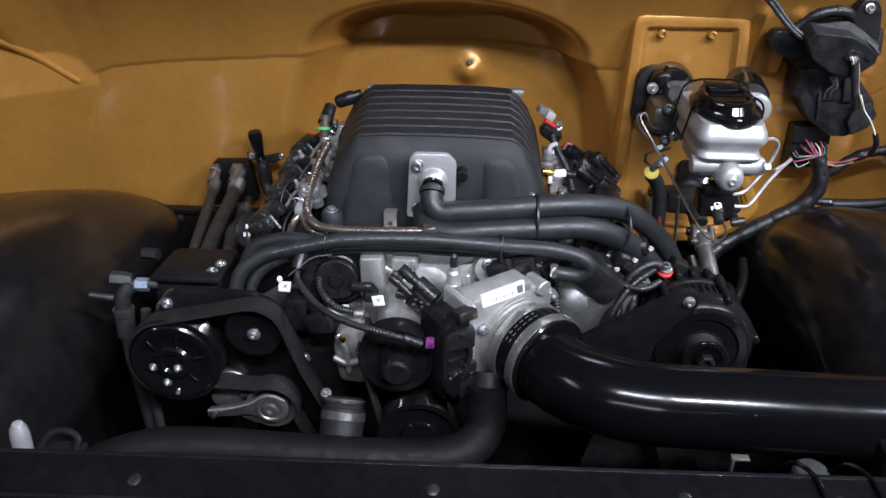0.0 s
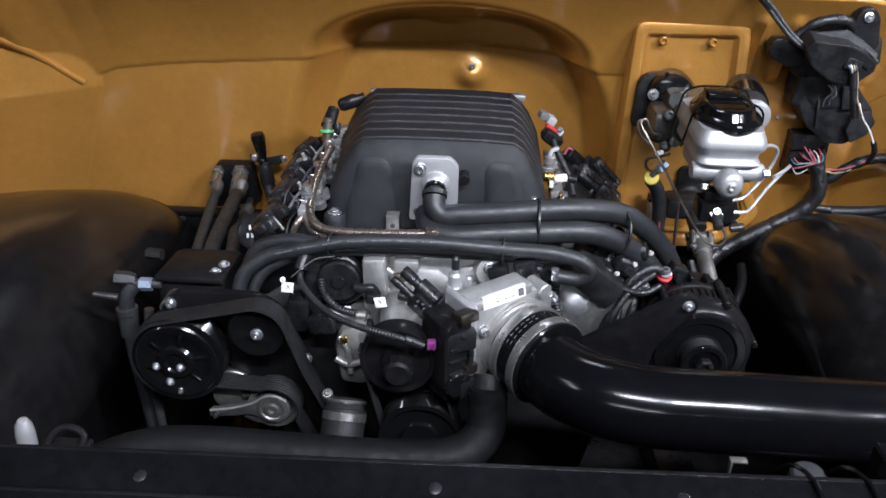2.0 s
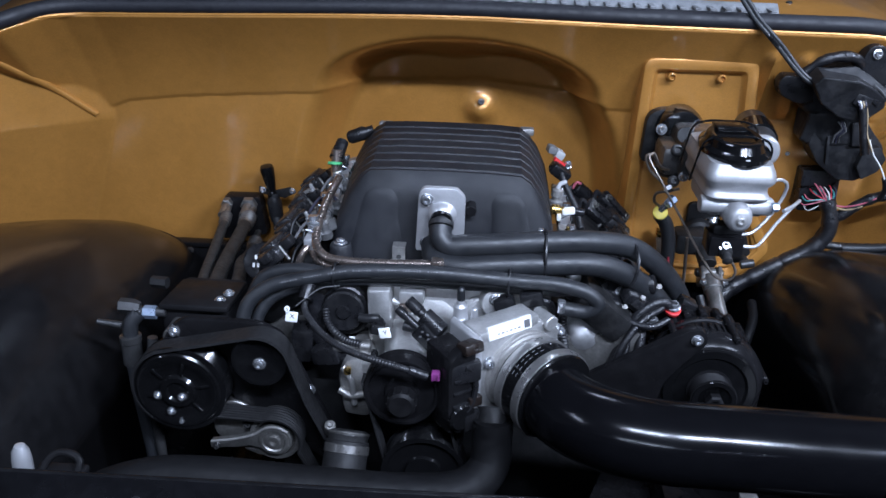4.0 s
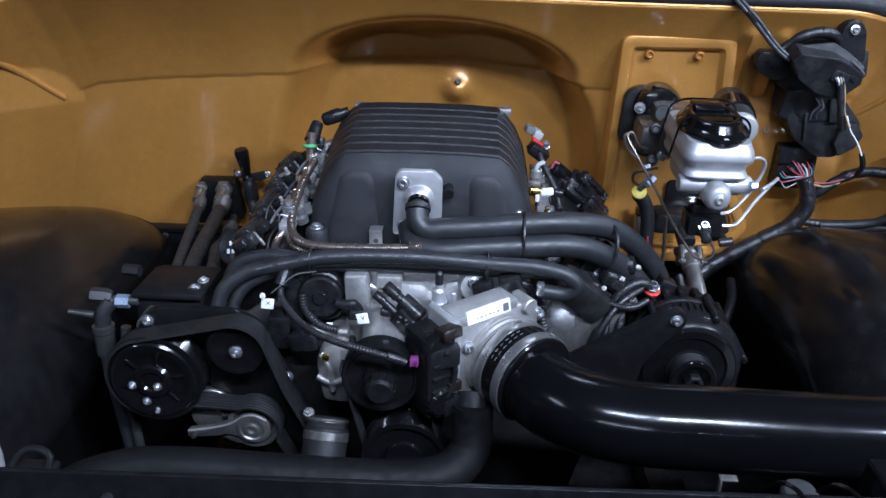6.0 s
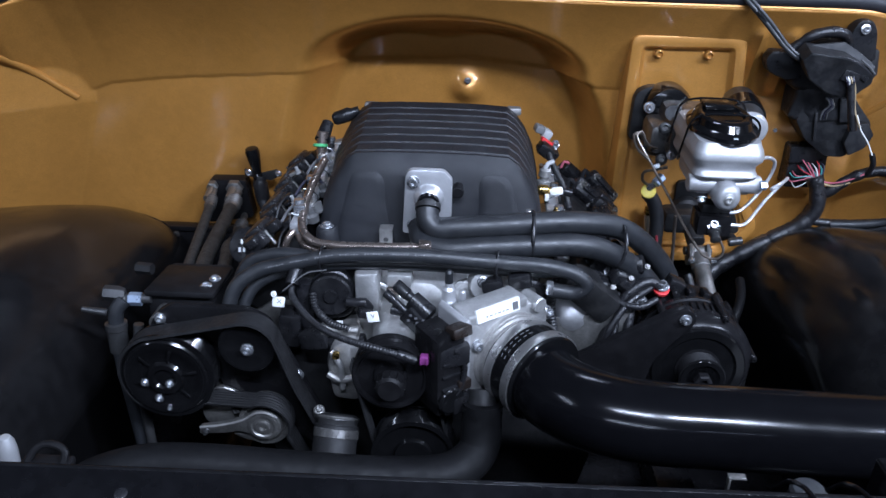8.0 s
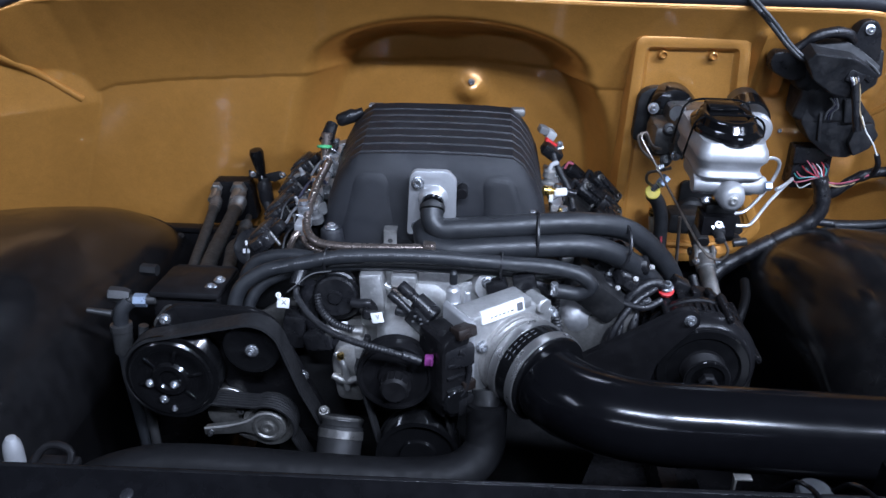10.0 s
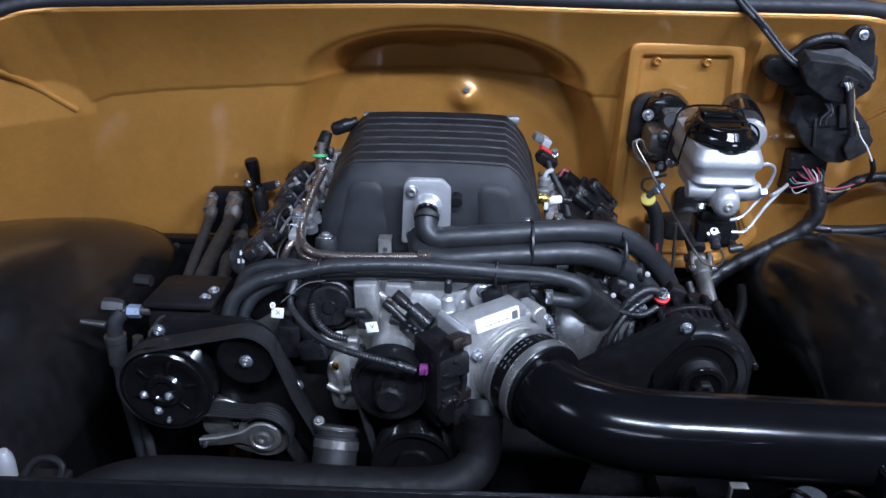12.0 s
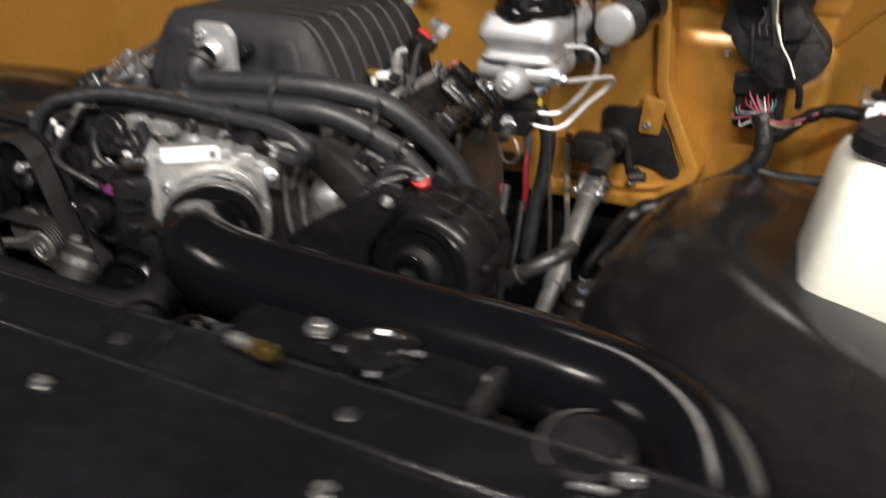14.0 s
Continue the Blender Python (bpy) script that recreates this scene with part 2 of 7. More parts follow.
def slab(bm, outline, y, thick, bevel=0.003, turn=None):
    """An outline of (x, z) as an upright plate whose front is at y and which goes back by thick; turn: applied last."""
    front = [bm.verts.new((x, y, z)) for x, z in outline]
    back = [bm.verts.new((x, y + thick, z)) for x, z in outline]
    n = len(outline)
    f = bm.faces.new(front)
    g = bm.faces.new(back[::-1])
    for i in range(n):
        bm.faces.new((front[i], back[i], back[(i + 1) % n], front[(i + 1) % n]))
    f.normal_update()
    if f.normal.y > 0:
        bmesh.ops.reverse_faces(bm, faces=list({q for v in front + back for q in v.link_faces}))
    verts = front + back
    if bevel:
        got = bmesh.ops.bevel(bm, geom=list(f.edges), offset=bevel, segments=2, affect="EDGES", profile=0.5)
        verts = [v for v in {*got["verts"], *verts} if v.is_valid]
    if turn is not None:
        for v in verts:
            v.co = turn @ v.co
    return bm


def rounded(points, r=0.01, k=4):
    """An outline with its corners rounded."""
    out = []
    n = len(points)
    for i in range(n):
        p, a, b = Vector(points[i]), Vector(points[i - 1]), Vector(points[(i + 1) % n])
        ra, rb = min(r, (a - p).length * 0.45), min(r, (b - p).length * 0.45)
        s, e = p + (a - p).normalized() * ra, p + (b - p).normalized() * rb
        for j in range(k + 1):
            t = j / k
            out.append(tuple(s * (1 - t) ** 2 + p * 2 * t * (1 - t) + e * t * t))
    return out


def hexbolt(bm, at, axis, r=0.007, h=0.006, washer=True):
    u, v, w = frame_of(axis)
    at = Vector(at)
    r *= 0.85
    if washer:
        lathe(bm, at, axis, [(0, r * 1.5), (0.0012, r * 1.5), (0.0016, r * 1.4)], 20)
        at = at + w * 0.0015
    return lathe(bm, at, axis, [(0, r), (h * 0.8, r), (h, r * 0.86), (h, r * 0.55), (h * 0.35, r * 0.5), (h * 0.35, 0.0)], 12)


BASE = {}


def finish(bm, name, mat, smooth=35):
    bmesh.ops.recalc_face_normals(bm, faces=bm.faces)
    me = bpy.data.meshes.new(name)
    bm.to_mesh(me)
    bm.free()
    me.materials.append(mat)
    me.polygons.foreach_set("use_smooth", [True] * len(me.polygons))
    me.set_sharp_from_angle(angle=radians(smooth))
    return me


def single(name, bm, mat, label, category, group="", kind="", base=None, smooth=35):
    """A thing that is one mesh."""
    if base is None:
        lo = [min(v.co[i] for v in bm.verts) for i in range(3)]
        hi = [max(v.co[i] for v in bm.verts) for i in range(3)]
        base = Vector(((lo[0] + hi[0]) / 2, (lo[1] + hi[1]) / 2, lo[2]))
    base = Vector(base)
    bm.transform(Matrix.Translation(-base))
    ob = new(name, finish(bm, name, mat, smooth))
    ob.location = base
    BASE[ob.name] = base
    return tagged(ob, label, category, group, kind)


def thing(name, base, label, category, group="", kind=""):
    ob = new(name)
    ob.empty_display_size = 0.02
    ob.location = base
    BASE[ob.name] = Vector(base)
    return tagged(ob, label, category, group, kind)


def part(name, bm, mat, parent, label="", smooth=35):
    """One mesh under a thing or under a part; bm is in world places."""
    base = BASE[parent.name]
    bm.transform(Matrix.Translation(-base))
    ob = new(name, finish(bm, name, mat, smooth))
    ob.parent = parent
    BASE[ob.name] = base
    return tagged(ob, label)


def B():
    return bmesh.new()


def smoothstep(a, b, x):
    t = min(1.0, max(0.0, (x - a) / (b - a)))
    return t * t * (3 - 2 * t)


def sheet(us, vs, at):
    """A grid of places at(u, v)."""
    bm = B()
    rows = [[bm.verts.new(at(u, v)) for u in us] for v in vs]
    for a, b in zip(rows, rows[1:]):
        for i in range(len(us) - 1):
            bm.faces.new((a[i], a[i + 1], b[i + 1], b[i]))
    return bm


def steps(a, b, d):
    n = max(1, round((b - a) / d))
    return [a + (b - a) * i / n for i in range(n + 1)]


def thicken(ob, t, offset=1.0):
    m = ob.modifiers.new("thickness", "SOLIDIFY")
    m.thickness, m.offset = t, offset
    return ob


def lettering(text, at, turn, size, parent):
    """Flat printed characters; turn: the way they face."""
    curve = bpy.data.curves.new("print", "FONT")
    curve.body, curve.size, curve.align_x, curve.align_y, curve.extrude = text, size, "CENTER", "CENTER", 0.0001
    holder = bpy.data.objects.new("print", curve)
    bm = bmesh.new()
    me = holder.to_mesh()
    bm.from_mesh(me)
    holder.to_mesh_clear()
    bpy.data.objects.remove(holder)
    bm.transform(Matrix.Translation(at) @ turn @ pose(0, 0, 0, 90))
    return part("print", bm, INK, parent)

# ---- the hall round the vehicle: assumed, out of view, closes in the light ----
single("floor", box(B(), (0, 1, -0.05), (14, 14, 0.1), 0), CONCRETE, "grey sealed concrete hall floor under the truck, assumed and out of view", "floor", kind="structure")
single("ceiling", box(B(), (0, 1, 3.65), (14, 14, 0.1), 0), DARK_HALL, "plain dark grey hall ceiling over the truck, assumed and out of view", "ceiling", kind="structure")
for name, c, s in (("wall_north", (0, 8.05, 1.8), (14, 0.1, 3.6)), ("wall_south", (0, -6.05, 1.8), (14, 0.1, 3.6)), ("wall_west", (-7.05, 1, 1.8), (0.1, 14, 3.6)), ("wall_east", (7.05, 1, 1.8), (0.1, 14, 3.6))):
    single(name, box(B(), c, s, 0), DARK_HALL, "plain dark grey hall wall, assumed and out of view", "wall", kind="structure")


# ---- firewall and cowl ----
SEAM_X = [-1.2, -0.96, -0.90, -0.86, -0.80, -0.67, -0.37, -0.20, 0.0, 0.17, 0.29, 0.86, 1.1]
SEAM_Z = [0.80, 0.86, 0.935, 0.972, 0.995, 1.012, 1.034, 1.045, 1.055, 1.040, 1.028, 1.03, 0.90]


def recess(x, z):
    """How far a place lies inside the edge of the middle recess: straight sides below, a half moon above; and the width of the wall there."""
    if z < 1.04:
        left = -0.366 - 0.075 * (1 - math.exp((z - 1.04) / 0.12))
        right = 0.266 + 0.085 * (1 - math.exp((z - 1.04) / 0.10))
        mid = (left + right) / 2
        return (x - left, 0.11) if x < mid else (right - x, 0.066)
    dx, dz = x + 0.050, z - 1.04
    rho = math.hypot(dx / 0.316, dz / 0.143)
    if rho < 1e-4:
        return 0.2, 0.1
    wall = 0.085 + (0.025 * min(1.0, -dx / 0.25) if dx < 0 else 0.0)
    return math.hypot(dx, dz) / rho * (1 - rho), wall


def firewall_y(x, z):
    y = 1.728 - 0.025 * x - 0.03 * (z - 0.85)
    d, wall = recess(x, z)
    y += 0.118 * smoothstep(-0.004, wall, d)
    seam = float(np.interp(x, SEAM_X, SEAM_Z))
    over = z - seam
    y -= 0.004 * smoothstep(-0.001, 0.003, over)
    y -= (0.22 + 1.3 * max(0.0, over)) * max(0.0, over) * (1 - 0.85 * smoothstep(0.0, 0.09, d))
    y -= 0.028 * math.exp(-((x - 0.003) ** 2 + (z - 0.982) ** 2) / 0.0008)
    y -= 0.011 * smoothstep(0.990, 0.960, z) * smoothstep(0.57, 0.62, x) * smoothstep(0.0, 0.10, z - 0.80 + 0.12 * (x - 0.6))
    for ax_, az, bx, bz in ((0.880, 0.975, 0.925, 1.042), (0.925, 1.042, 0.990, 1.075)):
        k = min(1.0, max(0.0, ((x - ax_) * (bx - ax_) + (z - az) * (bz - az)) / ((bx - ax_) ** 2 + (bz - az) ** 2)))
        y -= 0.010 * math.exp(-((x - ax_ - k * (bx - ax_)) ** 2 + (z - az - k * (bz - az)) ** 2) / 0.00007)
    for rib in (0.588, 0.650):
        y -= 0.016 * math.exp(-((x - rib) / 0.010) ** 2) * smoothstep(1.02, 1.05, z) * smoothstep(1.19, 1.16, z)
    y = min(y, 1.716 + 0.70 * (x + 0.885 + 0.41 * max(0.0, 0.951 - z)), 1.700 - 1.05 * (x - 0.845))
    return y


xs, zs = steps(-1.36, 1.12, 0.007), steps(0.60, 1.20, 0.0045)


def cowl_edge(x):
    return 1.203 + 0.02 * smoothstep(-0.9, 0.0, x) - 0.045 * smoothstep(-0.86, -1.05, x) - 0.045 * smoothstep(0.74, 0.98, x)


firewall = single("firewall", sheet(xs, zs, lambda x, z: (x, firewall_y(x, 0.60 + (z - 0.60) * (cowl_edge(x) - 0.60) / 0.60), 0.60 + (z - 0.60) * (cowl_edge(x) - 0.60) / 0.60)),
                  GOLD, "gold metallic painted steel firewall with a deep middle recess", "firewall", kind="structure", base=(0, 1.75, 0.6), smooth=60)
thicken(firewall, 0.004, -1.0)

# folded bead along each upper corner
part("corner_bead", hose(B(), [(-0.874 - 0.92 * (z - 0.964), firewall_y(-0.874 - 0.92 * (z - 0.964), z) - 0.003, z) for z in steps(0.964, 1.16, 0.03)], 0.0085, 12), GOLD, firewall)
part("corner_bead", hose(B(), [(x, firewall_y(x, z) - 0.003, z) for x, z in ((0.845, 0.985), (0.895, 1.050), (0.94, 1.10), (0.985, 1.150))], 0.0065, 10), GOLD, firewall)
crease = [(-0.888 - 0.41 * (0.951 - z), z) for z in steps(0.95, 0.70, 0.05)]
# dark threads laid on the metal draw the shade of the crease and lap
part("lap_joint", hose(B(), [(x, firewall_y(x, z) - 0.001, z) for x, z in crease], 0.0011, 6, 0.02), INK, firewall, "dark thread drawn as the shade in the folded corner")
part("lap_joint", hose(B(), [(x, firewall_y(x, float(np.interp(x, SEAM_X, SEAM_Z)) - 0.004) - 0.0008, float(np.interp(x, SEAM_X, SEAM_Z))) for x in steps(-0.875, 0.30, 0.02)], 0.0011, 6, 0.01), INK, firewall, "dark thread drawn as the shadow line of the lapped panels")
part("bottom_flange", box(B(), (-0.30, 1.722, 0.648), (1.3, 0.03, 0.012), 0.002), BLACK_PAINT, firewall, "black painted lower flange")
part("rolled_edge", hose(B(), [(x, firewall_y(x, cowl_edge(x)) + 0.002, cowl_edge(x)) for x in steps(-1.06, 1.02, 0.08)], 0.005, 8), GOLD, firewall)
part("stud", hexbolt(rod(B(), (0.004, 1.835, 1.004), (0.004, 1.812, 1.006), 0.005), (0.004, 1.812, 1.006), (0, -1, 0.1), 0.006, 0.006), STEEL, firewall, "zinc stud on a pressed dimple")
for x, z in ((0.675, 0.952), (0.556, 0.828)):
    part("screw", hexbolt(B(), (x, firewall_y(x, z) - 0.001, z), (0, -1, 0.1), 0.006, 0.005), STEEL, firewall)

# raised mounting panel for the brake booster and steering column
corners = [(0.330, 0.640), (0.338, 1.154), (0.566, 1.156), (0.575, 1.045), (0.590, 0.890), (0.668, 0.735), (0.605, 0.650)]


def shrunk(points, d):
    """The outline moved inwards by d."""
    out, n = [], len(points)
    for i in range(n):
        p, a, b = Vector(points[i]), Vector(points[i - 1]), Vector(points[(i + 1) % n])
        na, nb = (p - a).normalized(), (b - p).normalized()
        na, nb = Vector((na.y, -na.x)), Vector((nb.y, -nb.x))
        out.append(tuple(p + (na + nb) * (d / (1 + na.dot(nb)))))
    return out


bm = B()
rings = []
for d, y, r in ((-0.004, 1.74, 0.020), (-0.002, 1.656, 0.020), (0.0, 1.6515, 0.019), (0.003, 1.650, 0.018), (0.019, 1.650, 0.012), (0.021, 1.651, 0.011), (0.028, 1.664, 0.009), (0.031, 1.666, 0.008)):
    rings.append([bm.verts.new((x, y, z)) for x, z in rounded(shrunk(corners, d), r)])
for a, b in zip(rings, rings[1:]):
    for i in range(len(a)):
        bm.faces.new((a[i], a[(i + 1) % len(a)], b[(i + 1) % len(a)], b[i]))
bm.faces.new(rings[-1])
panel = part("mounting_panel", bm, GOLD, firewall, "raised gold painted panel with a pressed border", 30)
for x in (0.395, 0.496):
    part("blind_nut", lathe(B(), (x, 1.672, 1.117), (0, -1, 0.05), [(0, 0.018), (0.005, 0.014), (0.008, 0.009), (0.022, 0.0085), (0.024, 0.006), (0.018, 0.005)], 20), GOLD, panel)
part("column_plate", slab(B(), rounded([(0.475, 0.735), (0.575, 0.735), (0.640, 0.700), (0.600, 0.800), (0.560, 0.845), (0.475, 0.840)], 0.012), 1.656, 0.010, 0.002), IRON, panel, "black steel column cover plate")
part("column_step", hose(B(), [(0.40, 1.662, 0.690), (0.56, 1.662, 0.688), (0.635, 1.662, 0.725), (0.615, 1.662, 0.80)], 0.008, 8), GOLD, panel)
part("lug", slab(B(), rounded([(0.545, 0.800), (0.585, 0.800), (0.590, 0.865), (0.550, 0.870)], 0.008), 1.648, 0.012, 0.002), GOLD, panel)
for x, z in ((0.560, 0.816), (0.545, 0.700)):
    part("screw", hexbolt(B(), (x, 1.649, z), (0, -1, 0.1), 0.007), STEEL, panel)

cowl = thing("cowl", (0, 1.9, 1.2), "bright gold painted cowl top with a grey vent strip", "cowl", kind="structure")
bm = sheet(steps(-1.08, 1.04, 0.05), [0, 0.03, 0.08, 0.2, 0.45], lambda x, v: (x, firewall_y(x, cowl_edge(x)) + 0.012 + v, cowl_edge(x) - 0.008 + 0.16 * v))
thicken(part("cowl_skin", bm, GOLD, cowl, smooth=60), 0.003, -1.0)
part("vent_strip", hose(B(), [(x, firewall_y(x, 1.2) + 0.075 + 0.012 * math.cos(x), cowl_edge(x) + 0.016) for x in steps(-0.72, 0.60, 0.12)], 0.030, 10, 0.02, flat=0.35), GREY_SEAL, cowl, "grey slotted vent strip")
for i in range(44):
    x = -0.70 + i * 0.0298
    part("vent_slat", box(B(), (x, firewall_y(x, 1.2) + 0.070, cowl_edge(x) + 0.028), (0.012, 0.045, 0.004), 0.001), GREY_SEAL, cowl)
nozzle = lathe(B(), (0.66, 1.83, 1.232), (0, -0.2, 1), [(0, 0.018), (0.008, 0.016), (0.012, 0.008), (0.02, 0.006)], 16)
part("washer_nozzle", nozzle, DARK_STEEL, cowl)
seal = hose(B(), [(x, firewall_y(x, cowl_edge(x)) + 0.008, cowl_edge(x) + 0.016) for x in steps(-1.08, 1.04, 0.06)], 0.016, 12, 0.015)
hose(seal, [(x, firewall_y(x, cowl_edge(x)) + 0.030, cowl_edge(x) + 0.020) for x in steps(-1.08, 1.04, 0.06)], 0.010, 10, 0.015)
single("weatherstrip", seal, SEAL, "black rubber weatherstrip along the cowl edge", "weatherstrip")


# ---- inner fenders and the bottom of the bay ----
def inner_fender(side, name):
    def at(u, v):
        y = 0.42 + u * 1.33
        arch = math.sqrt(max(0.0, 1 - ((y - 1.06) / (1.5 if side < 0 and y < 1.06 else 0.80)) ** 2))
        top = 0.45 + (0.430 if side > 0 else 0.408) * arch
        inner = 0.585 + 0.035 * (1 - arch) + (0.24 if side > 0 else 0.0) * smoothstep(1.12, 0.66, y)
        r = 0.165 + (0.10 * smoothstep(1.20, 0.70, y) if side > 0 else 0.04)
        if v < 0.45:
            k = v / 0.45
            x, z = inner + 0.12 * (1 - k), 0.22 + (top - r - 0.22) * k
        elif v < 0.8:
            a = (v - 0.45) / 0.35 * math.pi / 2
            x, z = inner + r - r * math.cos(a), top - r + r * math.sin(a)
        else:
            k = (v - 0.8) / 0.2
            x, z = inner + r + k * 0.36, top - 0.05 * k * k - (0.055 * smoothstep(-0.1, 0.9, k) * smoothstep(1.40, 0.95, y) if side > 0 else 0.0)
        return side * x + (0.03 if side > 0 else -0.02), y, z

    ob = thing(name, (side * 0.8, 1.1, 0.22), "glossy black painted inner fender with a rounded wheelhouse", "inner fender", "inner fenders")
    thicken(part("wheelhouse", sheet(steps(0, 1, 0.02), steps(0, 1, 0.025), at), FENDER, ob, smooth=60), 0.004, 0.0)
    part("rear_flange", hose(B(), [at(0.975, v) for v in steps(0.2, 1.0, 0.08)], 0.005, 8, 0.02), BLACK_PAINT, ob)
    for v in (0.35, 0.62, 0.9):
        x, y, z = at(0.94, v)
        part("flange_bolt", hexbolt(B(), (x - side * 0.002, y, z + 0.002), (-side * 0.6, -0.3, 0.7), 0.006, 0.005), DARK_STEEL, ob)
    return ob


inner_fender(-1, "inner_fender")
inner_fender(1, "inner_fender")
single("toe_board", box(B(), (-0.05, 1.86, 0.46), (1.5, 0.30, 0.36), 0.01), BLACK_PAINT, "black painted toe board under the firewall", "toe board")
# unseen black pan and rails, added to keep the gaps below the engine dark
bay_bottom = thing("crossmember", (0, 1.10, 0.21), "added black pan and rails closing the unseen dark bay bottom", "crossmember")
part("pan", box(B(), (0, 1.10, 0.25), (1.9, 1.45, 0.08), 0.01), BLACK_PAINT, bay_bottom)
for x in (-0.45, 0.45):
    part("rail", box(B(), (x, 1.10, 0.33), (0.08, 1.40, 0.09), 0.012), BLACK_PAINT, bay_bottom)


# ---- radiator and its support ----
support = thing("radiator_support", (0, 0.5, 0.86), "black painted radiator support with folded ledges and gussets", "radiator support")
SUPPORT = [(0.270, 0.720), (0.266, 0.905), (0.272, 0.911), (0.300, 0.913), (0.505, 0.9165), (0.5125, 0.917), (0.5138, 0.9188), (0.516, 0.9188), (0.5175, 0.917), (0.550, 0.9195), (0.553, 0.923), (0.555, 0.9242), (0.557, 0.9244), (0.560, 0.924), (0.597, 0.9355), (0.6005, 0.937), (0.603, 0.9368), (0.605, 0.935), (0.606, 0.931), (0.607, 0.72)]
bm = sheet([-0.76, -0.755, -0.73, -0.40, 0.0, 0.40, 0.82, 0.854, 0.86], range(len(SUPPORT)), lambda x, i: (x, SUPPORT[i][0] + 0.010 * x, SUPPORT[i][1] + (0.004 * x if i > 3 else 0.0)))
thicken(part("panel", bm, SUPPORT_PAINT, support, smooth=18), 0.003, 0.0)
# threads along the folds in the highlight enamel, for thin bright lines
for name, y, z, r in (("front_crease", 0.5150, 0.9170, 0.0030), ("ridge", 0.5560, 0.9225, 0.0036), ("rear_fold", 0.6010, 0.9345, 0.0042)):
    part(name, hose(B(), [(x, y + 0.010 * x, z + 0.004 * x) for x in (-0.75, -0.40, 0.0, 0.40, 0.85)], r, 12, 0.05), CREASE_HIGHLIGHT, support)
for x in (-0.435, -0.275, -0.085, 0.105, 0.355):
    for dx in (-0.022, 0.016):
        part("gusset", hose(B(), [(x + dx, 0.5605 + 0.01 * x, 0.9238 + 0.004 * x), (x + dx * 0.5, 0.578 + 0.01 * x, 0.9294 + 0.004 * x), (x + dx * 0.2, 0.596 + 0.01 * x, 0.9350 + 0.004 * x)], 0.0018, 8), SUPPORT_PAINT, support)
for x in (-0.45, -0.18, 0.089, 0.364, 0.62):
    part("bolt", hexbolt(B(), (x, 0.515 + 0.010 * x, 0.918 + 0.004 * x), (0, -0.1, 1), 0.0058, 0.005), DULL_CAST, support)
for x in (-0.305, -0.01, 0.235, 0.385, 0.600):
    part("push_clip", lathe(B(), (x, 0.575 + 0.010 * x, 0.9285 + 0.004 * x), (0, -0.3, 1), [(0, 0.0075), (0.002, 0.0065), (0.003, 0.004)], 14), PLASTIC, support)
for x in (-0.06, 0.21, 0.48):
    part("slot_rim", hose(B(), [(x + 0.011 * math.cos(a), 0.455 + 0.005 * math.sin(a), 0.9160) for a in (2 * math.pi * i / 16 for i in range(17))], 0.0012, 6), SUPPORT_PAINT, support)

radiator = thing("radiator", (0, 0.62, 0.3), "black painted radiator with a filler cap and brass drain fitting", "radiator")
part("core", box(B(), (0, 0.665, 0.60), (1.22, 0.05, 0.50), 0.004), BLACK_PAINT, radiator)
bm = slab(B(), rounded([(0.455, 0.855), (0.455, 0.9385), (0.679, 0.9385), (0.679, 0.855)], 0.006), 0.617, 0.048, 0.003)
part("top_tank", bm, SUPPORT_PAINT, radiator)
part("tank_edge", box(B(), (0.681, 0.640, 0.932), (0.006, 0.050, 0.028), 0.002), IRON, radiator)
neck = part("filler_neck", lathe(B(), (0.594, 0.640, 0.938), (0, 0, 1), [(0, 0.024), (0.003, 0.024), (0.004, 0.021), (0.010, 0.021)], 28), IRON, radiator)
cap = part("filler_cap", lathe(B(), (0.594, 0.636, 0.946), (0, 0, 1), [(0, 0.025), (0.003, 0.0275), (0.007, 0.0275), (0.009, 0.024), (0.0095, 0.020), (0.0065, 0.017), (0.0065, 0.012), (0.011, 0.010), (0.012, 0.0)], 32), BLACK_GLOSS, radiator, "black pressed filler cap with bright ears")
for a in (20, 200, 290):
    part("ear", box(B(), (0.594 + 0.0265 * math.cos(radians(a)), 0.636 + 0.0265 * math.sin(radians(a)), 0.949), (0.011, 0.007, 0.004), 0.002, pose(0, 0, 0, 0, 0, a)), STEEL, cap)
part("bleed_nut", hexbolt(rod(B(), (0.525, 0.650, 0.92), (0.530, 0.650, 0.942), 0.009), (0.530, 0.650, 0.942), (0, 0, 1), 0.008, 0.006), DULL_CAST, radiator)
fitting = part("drain_fitting", rod(B(), (0.488, 0.597, 0.9525), (0.512, 0.593, 0.9535), 0.0065, 0.0055), DULL_CAST, radiator, "bright steel hose barb")
part("brass_nut", lathe(B(), (0.512, 0.593, 0.9535), (1, -0.15, 0.06), [(0, 0.0078), (0.018, 0.0078), (0.020, 0.006)], 6), BRASS, fitting, "brass hexagon nut")

canister = thing("headlamp_cup", (0.762, 0.615, 0.87), "dark oval headlamp cup with a bright clip", "headlamp cup")
part("cup", lathe(B(), (0.762, 0.622, 0.885), (0.0, -0.12, 1), [(0, 0.031), (0.048, 0.031), (0.056, 0.029), (0.058, 0.025), (0.052, 0.022), (0.050, 0.0)], 36), BLACK_PAINT, canister)
part("ring", hose(B(), [(0.762 + 0.0305 * math.cos(a), 0.615 + 0.0305 * math.sin(a), 0.942 + 0.004 * math.sin(a)) for a in (radians(d) for d in range(100, 250, 15))], 0.0013, 8), DARK_STEEL, canister)
